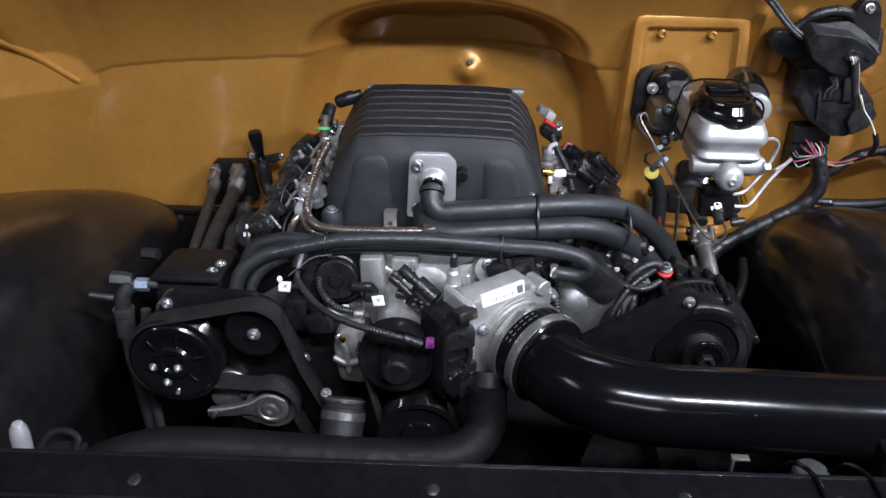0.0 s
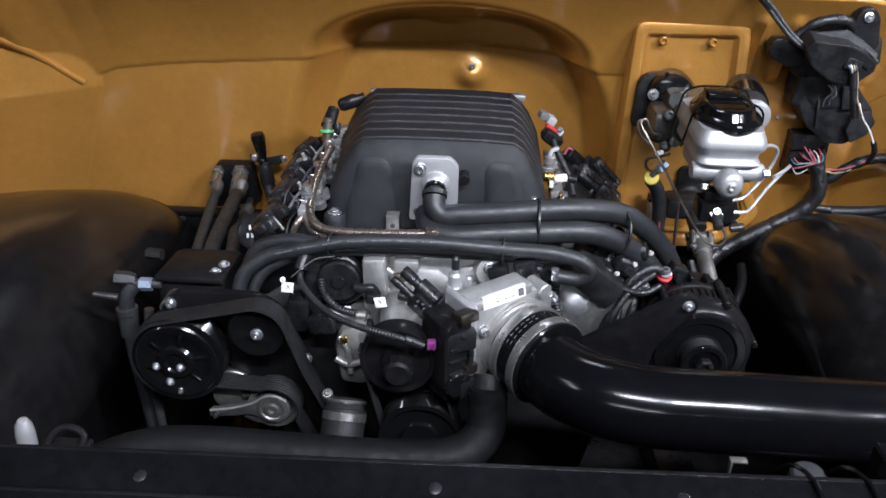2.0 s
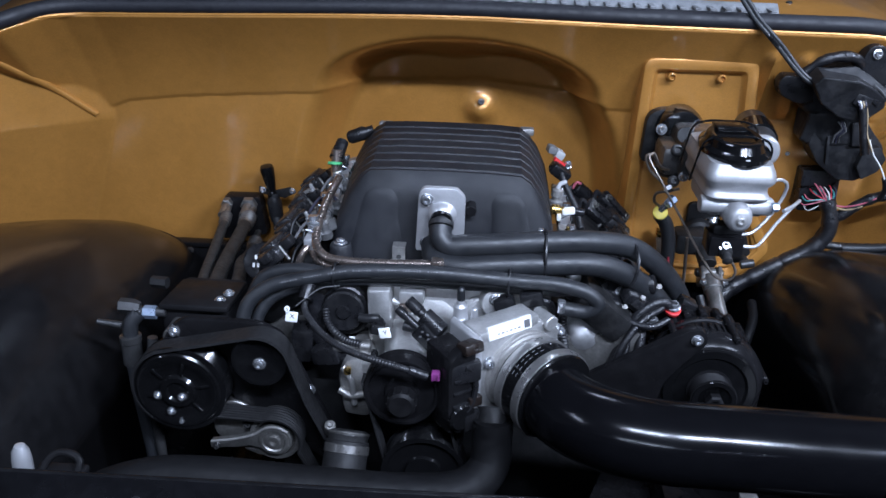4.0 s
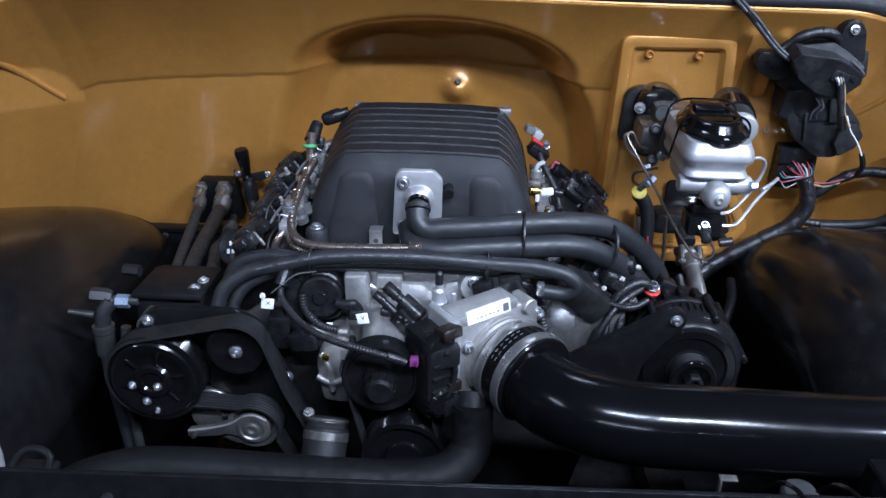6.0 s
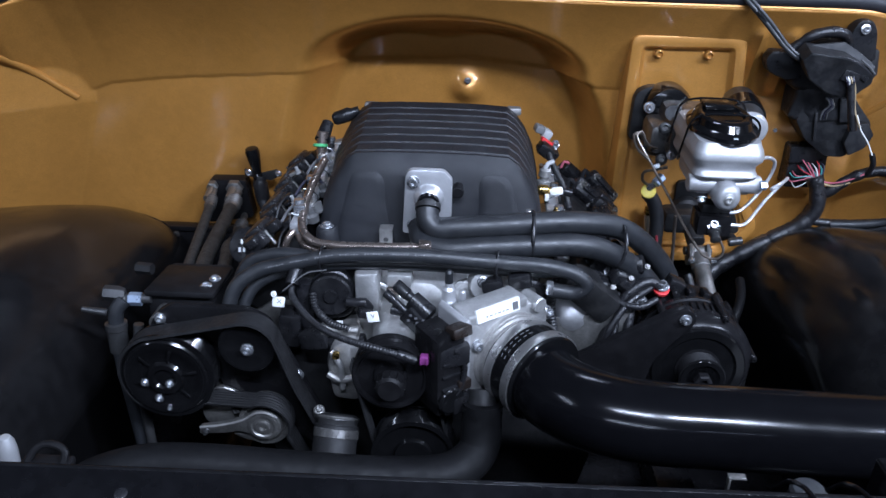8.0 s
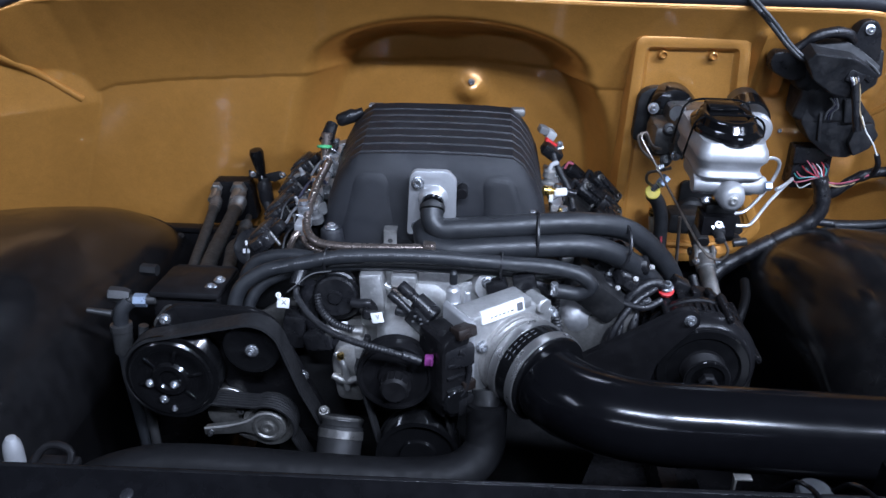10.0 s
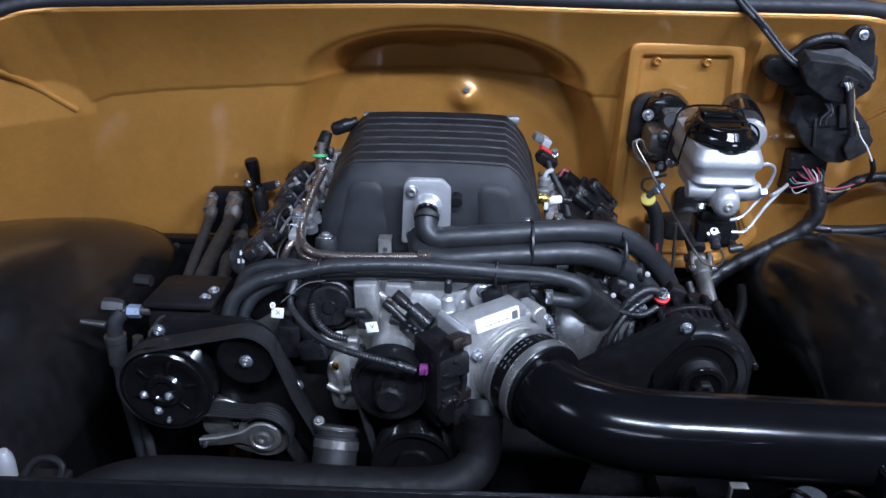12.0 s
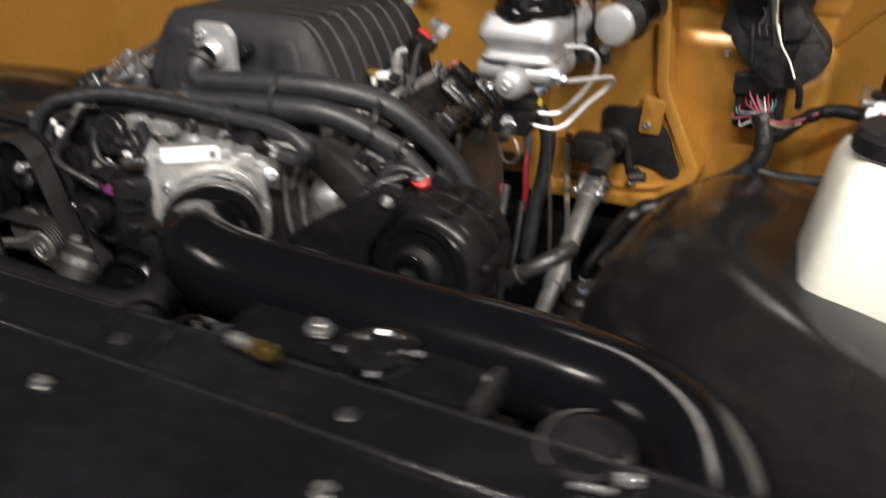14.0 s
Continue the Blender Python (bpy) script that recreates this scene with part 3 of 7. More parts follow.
part("clip", box(B(), (0.795, 0.592, 0.945), (0.016, 0.007, 0.008), 0.002, pose(0, 0, 0, 0, 10, 25)), STEEL, canister)
part("clip", box(B(), (0.776, 0.583, 0.938), (0.026, 0.004, 0.004), 0.001, pose(0, 0, 0, 0, 0, 10)), STEEL, canister)

loop = hose(B(), [(-0.434, 0.630, 0.905), (-0.428, 0.638, 0.916), (-0.418, 0.642, 0.922), (-0.402, 0.641, 0.922), (-0.394, 0.638, 0.916), (-0.396, 0.630, 0.905)], 0.0042, 10)
box(loop, (-0.414, 0.632, 0.903), (0.054, 0.024, 0.010), 0.003)
single("mount_bracket", loop, MATTE, "black looped steel bracket on the radiator support", "bracket")
# made-up bright post that stands in for a glare beside the radiator
single("guide_post", lathe(B(), (-0.5525, 0.72, 0.29), (0.06, 0.0, 1), [(0, 0.0115), (0.55, 0.0115), (0.562, 0.010), (0.570, 0.006), (0.572, 0)], 28), MACHINED, "bright rounded steel post standing in for a glare beside the radiator", "guide post")
for x in (0.360, 0.415):
    single("strap", hose(B(), [(x - 0.006, 0.655, 0.900), (x, 0.635, 0.928), (x + 0.006, 0.600, 0.9415), (x + 0.012, 0.562, 0.9285)], 0.0026, 8), SUPPORT_PAINT, "black strap bent over the radiator support", "strap", "straps")
pad = lathe(B(), (0.400, 0.672, 0.860), (0, -0.1, 1), [(0, 0.020), (0.022, 0.020), (0.026, 0.017), (0.028, 0.0)], 24)
single("rubber_mount", pad, RUBBER, "round black rubber mount behind the radiator support", "mount")
tab = box(box(B(), (0.331, 0.712, 0.848), (0.003, 0.008, 0.020), 0.001), (0.340, 0.714, 0.8585), (0.020, 0.010, 0.002), 0.0005)
single("tab", tab, DULL_CAST, "small bright folded tab behind the radiator support", "tab")


# ---- intake: throttle body and tube ----
# the throttle's frame: along its front face, and its axis to the front and the far side
TB = pose(0.083, 1.008, 0.0, 0, 0, 37)


def tb(x, y, z):
    return TB @ Vector((x, y, z))


throttle = thing("throttle_body", (0.083, 1.03, 0.73), "cast aluminium throttle body with a white printed label", "throttle body")
bm = slab(B(), rounded([(-0.070, 0.742), (-0.072, 0.884), (0.046, 0.886), (0.080, 0.862), (0.082, 0.760), (0.050, 0.735)], 0.008), 0.0, 0.055, 0.003, TB)
part("housing", bm, CAST, throttle)
part("bore_flange", lathe(B(), tb(0.008, 0.0, 0.812), TB.to_3x3() @ Vector((0, -1, 0)), [(0, 0.0665), (0.006, 0.066), (0.007, 0.064), (0.010, 0.0635), (0.012, 0.060), (0.03, 0.059)], 48), MID_CAST, throttle)
part("edge_flange", slab(B(), rounded([(-0.080, 0.742), (-0.082, 0.894), (-0.076, 0.900), (-0.070, 0.894), (-0.068, 0.742)], 0.003), -0.006, 0.066, 0.0015, TB), MACHINED, throttle, "bright machined edge of the flange")
part("side_ear", slab(B(), rounded([(0.060, 0.878), (0.082, 0.872), (0.100, 0.850), (0.094, 0.835), (0.076, 0.832), (0.062, 0.85)], 0.008), 0.012, 0.026, 0.003, TB), CAST, throttle)
part("ear_bolt", hexbolt(B(), tb(0.088, 0.010, 0.850), TB.to_3x3() @ Vector((0, -1, 0.4)), 0.0085, 0.008), STEEL, throttle)
for x, z in ((0.058, 0.880), (0.072, 0.80)):
    part("boss", rod(B(), tb(x, -0.008, z), tb(x, 0.03, z), 0.012), CAST, throttle)
for k in range(5):
    part("web", box(B(), tb(0.0735, 0.028, 0.768 + 0.02 * k), (0.008, 0.050, 0.003), 0.001, TB.to_3x3().to_4x4()), MID_CAST, throttle)
part("top_cover", box(B(), tb(-0.016, 0.022, 0.889), (0.108, 0.044, 0.018), 0.003, TB.to_3x3().to_4x4()), CAST, throttle)
label = part("label", box(B(), tb(-0.018, 0.0005, 0.8935), (0.078, 0.006, 0.020), 0.0006, TB.to_3x3().to_4x4() @ pose(0, 0, 0, -14)), WHITE, throttle, "white printed sticker")
for i in range(6):
    part("print_bar", box(B(), tb(-0.040 + i * 0.0075, -0.0029, 0.891), (0.005 if i % 2 else 0.003, 0.001, 0.0022), 0, TB.to_3x3().to_4x4() @ pose(0, 0, 0, -14)), PRINT, label)
part("print_block", box(B(), tb(0.012, -0.0032, 0.8935), (0.010, 0.001, 0.012), 0, TB.to_3x3().to_4x4() @ pose(0, 0, 0, -14)), PRINT, label)
for x, z in ((-0.055, 0.846), (-0.055, 0.756), (0.064, 0.770)):
    part("bolt", hexbolt(B(), tb(x, -0.001, z), TB.to_3x3() @ Vector((0, -1, 0)), 0.008, 0.008), STEEL, throttle)
R3 = TB.to_3x3().to_4x4()
motor = part("motor_housing", box(B(), tb(-0.104, 0.026, 0.812), (0.044, 0.066, 0.130), 0.006, R3), BLACK_PAINT, throttle, "black plastic motor housing")
part("cover_plate", slab(B(), rounded([(-0.128, 0.765), (-0.130, 0.868), (-0.112, 0.888), (-0.083, 0.890), (-0.082, 0.742), (-0.112, 0.745)], 0.010), -0.010, 0.016, 0.003, TB), BLACK_PAINT, motor)
part("strap", hose(B(), [tb(-0.108 + 0.024 * math.cos(radians(a)), -0.013, 0.822 + 0.040 * math.sin(radians(a))) for a in range(-70, 100, 17)], 0.0045, 10), PLASTIC, motor)
part("barrel", lathe(B(), tb(-0.106, -0.004, 0.776), TB.to_3x3() @ Vector((0, -1, 0)), [(0, 0.022), (0.010, 0.022), (0.013, 0.019), (0.013, 0.0)], 28), BLACK_GLOSS, motor)
for k in range(4):
    part("rib", box(B(), tb(-0.106, -0.011, 0.775 + 0.022 * k), (0.030, 0.006, 0.004), 0.001, R3), PLASTIC, motor)
part("clip", box(B(), tb(-0.092, -0.006, 0.888), (0.032, 0.026, 0.016), 0.003, R3 @ pose(0, 0, 0, -12)), BROWN_PLASTIC, motor, "dark brown plastic clip")
part("clip", box(B(), tb(-0.084, -0.012, 0.796), (0.022, 0.010, 0.016), 0.002, R3), BROWN_PLASTIC, motor, "dark brown plastic clip")
part("clip", box(B(), tb(-0.090, -0.012, 0.764), (0.028, 0.012, 0.030), 0.003, R3), PLASTIC, motor)

tube = thing("intake_tube", (0.45, 0.85, 0.76), "gloss black intake tube with a bend at each end", "intake tube")
RT = 0.0555
ax = TB.to_3x3() @ Vector((0, -1, 0))
p0 = tb(0.008, -0.020, 0.812)
part("pipe", hose(B(), [p0, p0 + ax * 0.05, (0.150, 0.915, 0.815), (0.195, 0.873, 0.820), (0.26, 0.853, 0.820), (0.36, 0.848, 0.820), (0.50, 0.843, 0.820), (0.68, 0.836, 0.822), (0.755, 0.822, 0.820), (0.815, 0.775, 0.818), (0.846, 0.700, 0.815), (0.860, 0.610, 0.806), (0.870, 0.500, 0.790), (0.885, 0.37, 0.77)], RT, 48, 0.008), TUBE_PAINT, tube)
coupler = part("coupler", lathe(B(), p0 + ax * 0.002, ax, [(0, 0.0655), (0.002, 0.0670), (0.060, 0.0670), (0.062, 0.0650)], 64), BLACK_GLOSS, tube, "black silicone coupler with pale lettering")
for s in (0.004, 0.042):
    clamp = part("hose_clamp", lathe(B(), p0 + ax * (0.002 + s), ax, [(0, 0.0665), (0.0006, 0.0690), (0.0015, 0.0692), (0.0140, 0.0692), (0.0150, 0.0690), (0.0155, 0.0665)], 64), CLAMP_STEEL, tube, "bright steel band clamp")
    part("worm_screw", lathe(box(B(), p0 + ax * (0.0095 + s) + Vector((0.0, 0.0, -0.070)), (0.022, 0.014, 0.011), 0.003), p0 + ax * (0.0095 + s) + Vector((-0.018, 0.0, -0.071)), (1, 0, 0), [(0, 0.005), (0.036, 0.005)], 8), STEEL, clamp)
# pale shapes of the maker's mark round the coupler
side = ax.cross(Vector((0, 0, 1))).normalized()
for i, (a, w) in enumerate(((38, 7), (47, 7), (56, 7), (65, 7), (74, 6), (83, 6))):
    d = side * math.cos(radians(a)) + Vector((0, 0, 1)) * math.sin(radians(a))
    tang = Vector((0, 0, 1)) * math.cos(radians(a)) - side * math.sin(radians(a))
    m = Matrix((tang, ax, d)).transposed().to_4x4()
    at = p0 + ax * 0.031 + d * 0.0668
    bm = box(B(), at - ax * 0.0036, (0.0060, 0.0012, 0.0009), 0, m)
    box(bm, at + ax * 0.0036, (0.0060, 0.0012, 0.0009), 0, m)
    part("mark", bm, PRINT, coupler)


# ---- supercharger ----
blower = thing("supercharger", (-0.045, 1.40, 0.80), "supercharger with a ribbed textured black plastic lid", "supercharger")
XC = -0.045


def lid_section(y, sink, wide=1.0, drop=0.0):
    """Half profile, from the left foot over the top to the right foot."""
    half = [(0.197, 0.845), (0.195, 0.900), (0.184, 0.950), (0.166, 0.990), (0.146, 1.018), (0.128, 1.031 - sink), (0.08, 1.034 - sink), (0.0, 1.035 - sink)]
    full = [(-x, z) for x, z in half] + [(x, z) for x, z in half[-2::-1]]
    k = max(0.0, (y - 1.25) / 0.32)
    return [(XC + x * wide * (1 + (0.10 if x < 0 else 0.025) * k) - 0.004 * (1 if x > 0 else -1) * (sink > 0), y, z - (drop + 0.008 * k) * max(0.0, (z - 0.845) / 0.19)) for x, z in full]


rows = [lid_section(1.218, 0.0, 0.985, 0.115), lid_section(1.224, 0.0, 0.99, 0.075), lid_section(1.232, 0, 0.993, 0.035), lid_section(1.242, 0, 0.996, 0.012), lid_section(1.254, 0.0)]
y = 1.262
for i in range(7):
    rows += [lid_section(y, 0.0), lid_section(y + 0.0012, 0.0058), lid_section(y + 0.0060, 0.0058), lid_section(y + 0.0098, 0.0)]
    y += 0.0425
rows += [lid_section(1.566, 0.0, 1.0, 0.0), lid_section(1.578, 0.0, 0.97, 0.02), lid_section(1.584, 0.0, 0.95, 0.09)]
bm = B()
grid = [[bm.verts.new(p) for p in row] for row in rows]
for a, b in zip(grid, grid[1:]):
    for i in range(len(a) - 1):
        bm.faces.new((a[i], a[i + 1], b[i + 1], b[i]))
bm.faces.new(grid[0])
bm.faces.new(grid[-1][::-1])
lid = part("lid", bm, LID_PLASTIC, blower, "ribbed textured black plastic lid", 28)
# swellings on the front of the lid
for points in ([(-0.220, 0.86), (-0.184, 1.017), (-0.114, 1.017), (-0.098, 0.86)], [(0.026, 0.86), (0.024, 1.017), (0.092, 1.017), (0.134, 0.86)]):
    m = Matrix.Translation((0, 1.2045, 0.86)) @ pose(0, 0, 0, -10) @ Matrix.Translation((0, 0, -0.86))
    bm = B()
    layers = [[bm.verts.new(m @ Vector((x, y, z))) for x, z in rounded(shrunk(points, d), 0.028 - d * 0.6, 6)] for d, y in ((0.0, 0.05), (0.0, 0.014), (0.003, 0.008), (0.009, 0.003), (0.016, 0.001), (0.022, 0.0))]
    for a, b in zip(layers, layers[1:]):
        for i in range(len(a)):
            bm.faces.new((a[i], a[(i + 1) % len(a)], b[(i + 1) % len(a)], b[i]))
    bm.faces.new(layers[-1])
    part("front_swelling", bm, LID_PLASTIC, lid, smooth=60)
part("pad_ear", rod(B(), (0.001, 1.206, 0.985), (0.001, 1.240, 0.985), 0.0095, 0.0095), BLACK_PAINT, lid)
part("side_post", lathe(B(), (-0.214, 1.190, 0.86), (0, 0, 1), [(0, 0.021), (0.045, 0.0195), (0.060, 0.018), (0.064, 0.015)], 24), LID_PLASTIC, lid)
part("post_bolt", hexbolt(B(), (-0.214, 1.190, 0.923), (0, 0, 1), 0.009, 0.006), STEEL, lid)
part("post_bolt", hexbolt(B(), (0.118, 1.20, 0.955), (0, 0, 1), 0.007, 0.006), STEEL, lid)
for x in (-0.190, 0.104):
    part("rear_lug", box(B(), (x * 0.98, 1.575, 1.012), (0.03, 0.02, 0.016), 0.004), MID_CAST, lid)
clip = slab(B(), rounded([(-0.128, 0.885), (-0.128, 0.918), (-0.106, 0.918), (-0.106, 0.885)], 0.003), 1.196, 0.003, 0.0008)
box(clip, (-0.117, 1.206, 0.9175), (0.022, 0.022, 0.003), 0.0008)
# dark disc drawn as the shaded hole; the clip itself is not pierced
part("clip_hole", lathe(B(), (-0.117, 1.1965, 0.900), (0, -1, 0), [(0, 0.0045), (0.001, 0.004)], 16), INK, blower)
part("clip", clip, MID_CAST, blower, "bright folded steel clip")
part("case", slab(B(), rounded([(-0.235, 0.80), (-0.235, 0.862), (0.145, 0.862), (0.145, 0.80)], 0.01), 1.20, 0.39, 0.004), CAST, blower, "bare cast aluminium case")

bracket = part("water_outlet", slab(B(), rounded([(-0.089, 0.914), (-0.086, 0.985), (-0.084, 1.018), (-0.077, 1.027), (-0.022, 1.027), (-0.008, 1.012), (-0.008, 0.945), (-0.050, 0.930), (-0.062, 0.914)], 0.006), 1.1955, 0.012, 0.0020), MACHINED, blower, "machined aluminium water outlet flange")
part("bolt", hexbolt(B(), (-0.071, 1.1945, 1.007), (0, -1, 0.1), 0.0085, 0.007), STEEL, bracket)
part("bolt", hexbolt(B(), (-0.072, 1.1945, 0.930), (0, -1, 0.1), 0.0075, 0.006), STEEL, bracket)
part("boss", lathe(B(), (-0.045, 1.192, 0.983), (0, -1, -0.1), [(0, 0.024), (0.010, 0.022), (0.016, 0.016), (0.022, 0.0155)], 28), MACHINED, bracket)
part("clamp_band", lathe(B(), (-0.045, 1.1765, 0.9815), (0, -1, -0.25), [(0, 0.0165), (0.001, 0.0185), (0.008, 0.0185), (0.009, 0.0165)], 28), BLACK_GLOSS, bracket, "dark spring band round the spout")
part("spout", hose(B(), [(-0.045, 1.178, 0.982), (-0.045, 1.165, 0.978), (-0.043, 1.153, 0.966)], 0.0145, 20), DARK_STEEL, bracket)

# ---- coolant hoses over the front ----
h = thing("coolant_hose", (0.15, 1.16, 0.80), "thick black rubber coolant hose tied to its neighbour", "hose", "coolant hoses")
part("hose", hose(B(), [(-0.045, 1.160, 0.975), (-0.044, 1.150, 0.962), (-0.030, 1.143, 0.951), (0.0, 1.142, 0.953), (0.06, 1.145, 0.957), (0.125, 1.150, 0.962), (0.20, 1.165, 0.960), (0.27, 1.195, 0.938), (0.33, 1.225, 0.885), (0.372, 1.245, 0.825), (0.395, 1.25, 0.75), (0.40, 1.25, 0.66)], 0.0185, 24), RUBBER, h)
part("band_clamp", lathe(B(), (-0.045, 1.166, 0.980), (0, -1, -0.9), [(0, 0.0195), (0.0, 0.0205), (0.008, 0.0205), (0.008, 0.0195)], 28), DARK_STEEL, h)
h2 = thing("coolant_hose", (0.15, 1.13, 0.80), "thick black rubber coolant hose below the outlet flange", "hose", "coolant hoses")
part("hose", hose(B(), [(-0.060, 1.180, 0.935), (-0.050, 1.140, 0.928), (-0.02, 1.124, 0.924), (0.05, 1.125, 0.929), (0.125, 1.130, 0.933), (0.20, 1.142, 0.931), (0.25, 1.160, 0.910), (0.31, 1.190, 0.860), (0.345, 1.205, 0.81), (0.36, 1.21, 0.74), (0.365, 1.21, 0.66)], 0.0185, 24), RUBBER, h2)
part("paint_dot", lathe(B(), (0.016, 1.1105, 0.936), (0, -1, 0.6), [(0, 0.0032), (0.0012, 0.0030)], 12), WHITE, h2)
for at, ax_ in (((0.122, 1.140, 0.948), (1, 0.04, 0.04)), ((0.262, 1.172, 0.922), (0.8, 0.35, -0.6))):
    w = frame_of(ax_)[2]
    bm = B()
    up = (Vector((0, 0.010, 0.0148))).normalized()
    flat_u = up.cross(w).normalized()
    ring = [Vector(at) + up * math.cos(a) * 0.036 + flat_u * math.sin(a) * 0.0208 for a in (2 * math.pi * i / 28 for i in range(29))]
    hose(bm, ring, 0.0032, 6)
    single("cable_tie", bm, PLASTIC, "black plastic cable tie round two hoses", "cable tie", "cable ties")

pipe = thing("coolant_pipe", (-0.15, 1.13, 0.90), "bent bare steel coolant pipe round the lid", "pipe")
part("pipe", hose(B(), [(-0.046, 1.124, 0.926), (-0.12, 1.126, 0.922), (-0.19, 1.130, 0.920), (-0.228, 1.138, 0.922), (-0.250, 1.165, 0.930), (-0.256, 1.22, 0.944), (-0.254, 1.29, 0.960), (-0.246, 1.36, 0.975)], 0.0072, 16), PIPE, pipe)
part("pipe", hose(B(), [(-0.150, 1.135, 0.902), (-0.20, 1.138, 0.903), (-0.24, 1.150, 0.906), (-0.262, 1.185, 0.914), (-0.268, 1.25, 0.930)], 0.0068, 14), PIPE, pipe)
part("ferrule", box(B(), (-0.046, 1.114, 0.929), (0.020, 0.020, 0.022), 0.002), PIPE, pipe)
part("saddle", box(B(), (-0.262, 1.205, 0.938), (0.020, 0.008, 0.030), 0.002), STEEL, pipe)


# ---- thin heater hoses ----
def line_thing(name, points, r, mat, label, category, group="", ribs=0.0, lumps=0.0, n=14):
    return single(name, hose(B(), points, r, n, ribs=ribs, lumps=lumps), mat, label, category, group)


ha = thing("heater_hose", (-0.1, 1.09, 0.8), "thin black heater hose with pale printing", "hose", "heater hoses")
part("hose", hose(B(), [(-0.345, 1.05, 0.78), (-0.352, 1.06, 0.825), (-0.340, 1.075, 0.868), (-0.305, 1.085, 0.893), (-0.25, 1.088, 0.908), (-0.186, 1.09, 0.922), (-0.12, 1.09, 0.927), (-0.05, 1.09, 0.928), (0.07, 1.09, 0.922), (0.150, 1.086, 0.920), (0.190, 1.082, 0.910), (0.206, 1.082, 0.893), (0.192, 1.085, 0.878), (0.150, 1.09, 0.878)], 0.0118, 18), RUBBER, ha)
part("spring_clip", box(B(), (0.150, 1.082, 0.886), (0.012, 0.012, 0.022), 0.003), STEEL, ha)
hb = thing("heater_hose", (-0.1, 1.10, 0.8), "thin black heater hose behind its twin", "hose", "heater hoses")
part("hose", hose(B(), [(-0.325, 1.06, 0.78), (-0.332, 1.075, 0.825), (-0.315, 1.09, 0.862), (-0.27, 1.10, 0.885), (-0.20, 1.105, 0.898), (-0.10, 1.106, 0.903), (0.05, 1.106, 0.902), (0.130, 1.106, 0.900), (0.168, 1.118, 0.896), (0.186, 1.145, 0.880), (0.182, 1.175, 0.855)], 0.0100, 16), RUBBER, hb)
line_thing("heater_hose", [(-0.350, 1.12, 0.80), (-0.350, 1.13, 0.85), (-0.33, 1.135, 0.882), (-0.28, 1.13, 0.900), (-0.23, 1.12, 0.902)], 0.0115, RUBBER, "short black heater hose curling into the bundle", "hose", "heater hoses")
for i in range(58):
    x = -0.290 + i * 0.0043
    if i % 9 < 7:
        y, z = np.interp(x, [-0.305, -0.25, -0.186, -0.12, -0.05], [1.085, 1.088, 1.09, 1.09, 1.09]), np.interp(x, [-0.305, -0.25, -0.186, -0.12, -0.05], [0.893, 0.908, 0.922, 0.927, 0.928])
        part("print_bar", box(B(), (x, float(y) - 0.0100, float(z) + 0.0066), (0.0016 + 0.0012 * ((i * 7) % 5) / 4, 0.0008, 0.0014 + 0.0014 * ((i * 5) % 7) / 6), 0, pose(0, 0, 0, -34, 0, 0)), PRINT, ha)
for at in ((-0.205, 1.092, 0.912), (0.068, 1.092, 0.915), (-0.345, 1.075, 0.845)):
    bm = hose(B(), [Vector(at) + Vector((0.002 * math.sin(a), 0.017 * math.sin(a) + 0.004, 0.021 * math.cos(a))) for a in (2 * math.pi * i / 20 for i in range(21))], 0.0024, 6)
    single("cable_tie", bm, PLASTIC, "black plastic cable tie round the heater hoses", "cable tie", "cable ties")


# ---- engine ----
engine = thing("engine", (-0.05, 1.35, 0.29), "V8 engine with bare aluminium front and dark side covers", "engine")
part("block", slab(B(), [(-0.28, 0.30), (-0.33, 0.62), (-0.24, 0.80), (0.15, 0.80), (0.27, 0.62), (0.20, 0.30)], 1.10, 0.50, 0.01), IRON, engine, "dark engine block")
for s, c in ((-1, -0.302), (1, 0.222)):
    m = pose(c, 1.36, 0.845, 0, s * 38, 0)
    bm = B()
    box(bm, (0, 0, 0), (0.105, 0.48, 0.055), 0.014)
    for k in range(4):
        box(bm, (s * 0.045, -0.19 + k * 0.125, -0.018), (0.03, 0.030, 0.022), 0.004)
    bm.transform(m)
    cover = part("valve_cover", bm, IRON, engine, "black valve cover")
    for k in range(4):
        part("bolt", hexbolt(B(), m @ Vector((s * 0.052, -0.19 + k * 0.125, -0.007)), m.to_3x3() @ Vector((0, 0, 1)), 0.007), STEEL, cover)
    part("head", slab(B(), [(c - 0.085, 0.62), (c - 0.09 * (s < 0) - 0.07 * (s > 0), 0.80), (c + 0.07, 0.82), (c + 0.085, 0.62)], 1.13, 0.46, 0.006), DULL_CAST, engine)

front_cover = part("front_cover", slab(B(), rounded([(-0.170, 0.55), (-0.165, 0.80), (-0.150, 0.885), (0.040, 0.885), (0.105, 0.86), (0.135, 0.80), (0.12, 0.55)], 0.015), 1.125, 0.09, 0.008), CAST, engine, "bare cast aluminium front cover")
bm = slab(B(), rounded([(-0.153, 0.765), (-0.155, 0.892), (-0.118, 0.894), (-0.112, 0.765)], 0.005), 1.088, 0.05, 0.004)
part("pillar", bm, CAST, front_cover)
part("ledge", box(B(), (-0.085, 1.11, 0.878), (0.040, 0.03, 0.022), 0.004), CAST, front_cover)
part("ledge", box(B(), (-0.092, 1.092, 0.862), (0.026, 0.012, 0.010), 0.002), PIPE, front_cover)
bm = B()
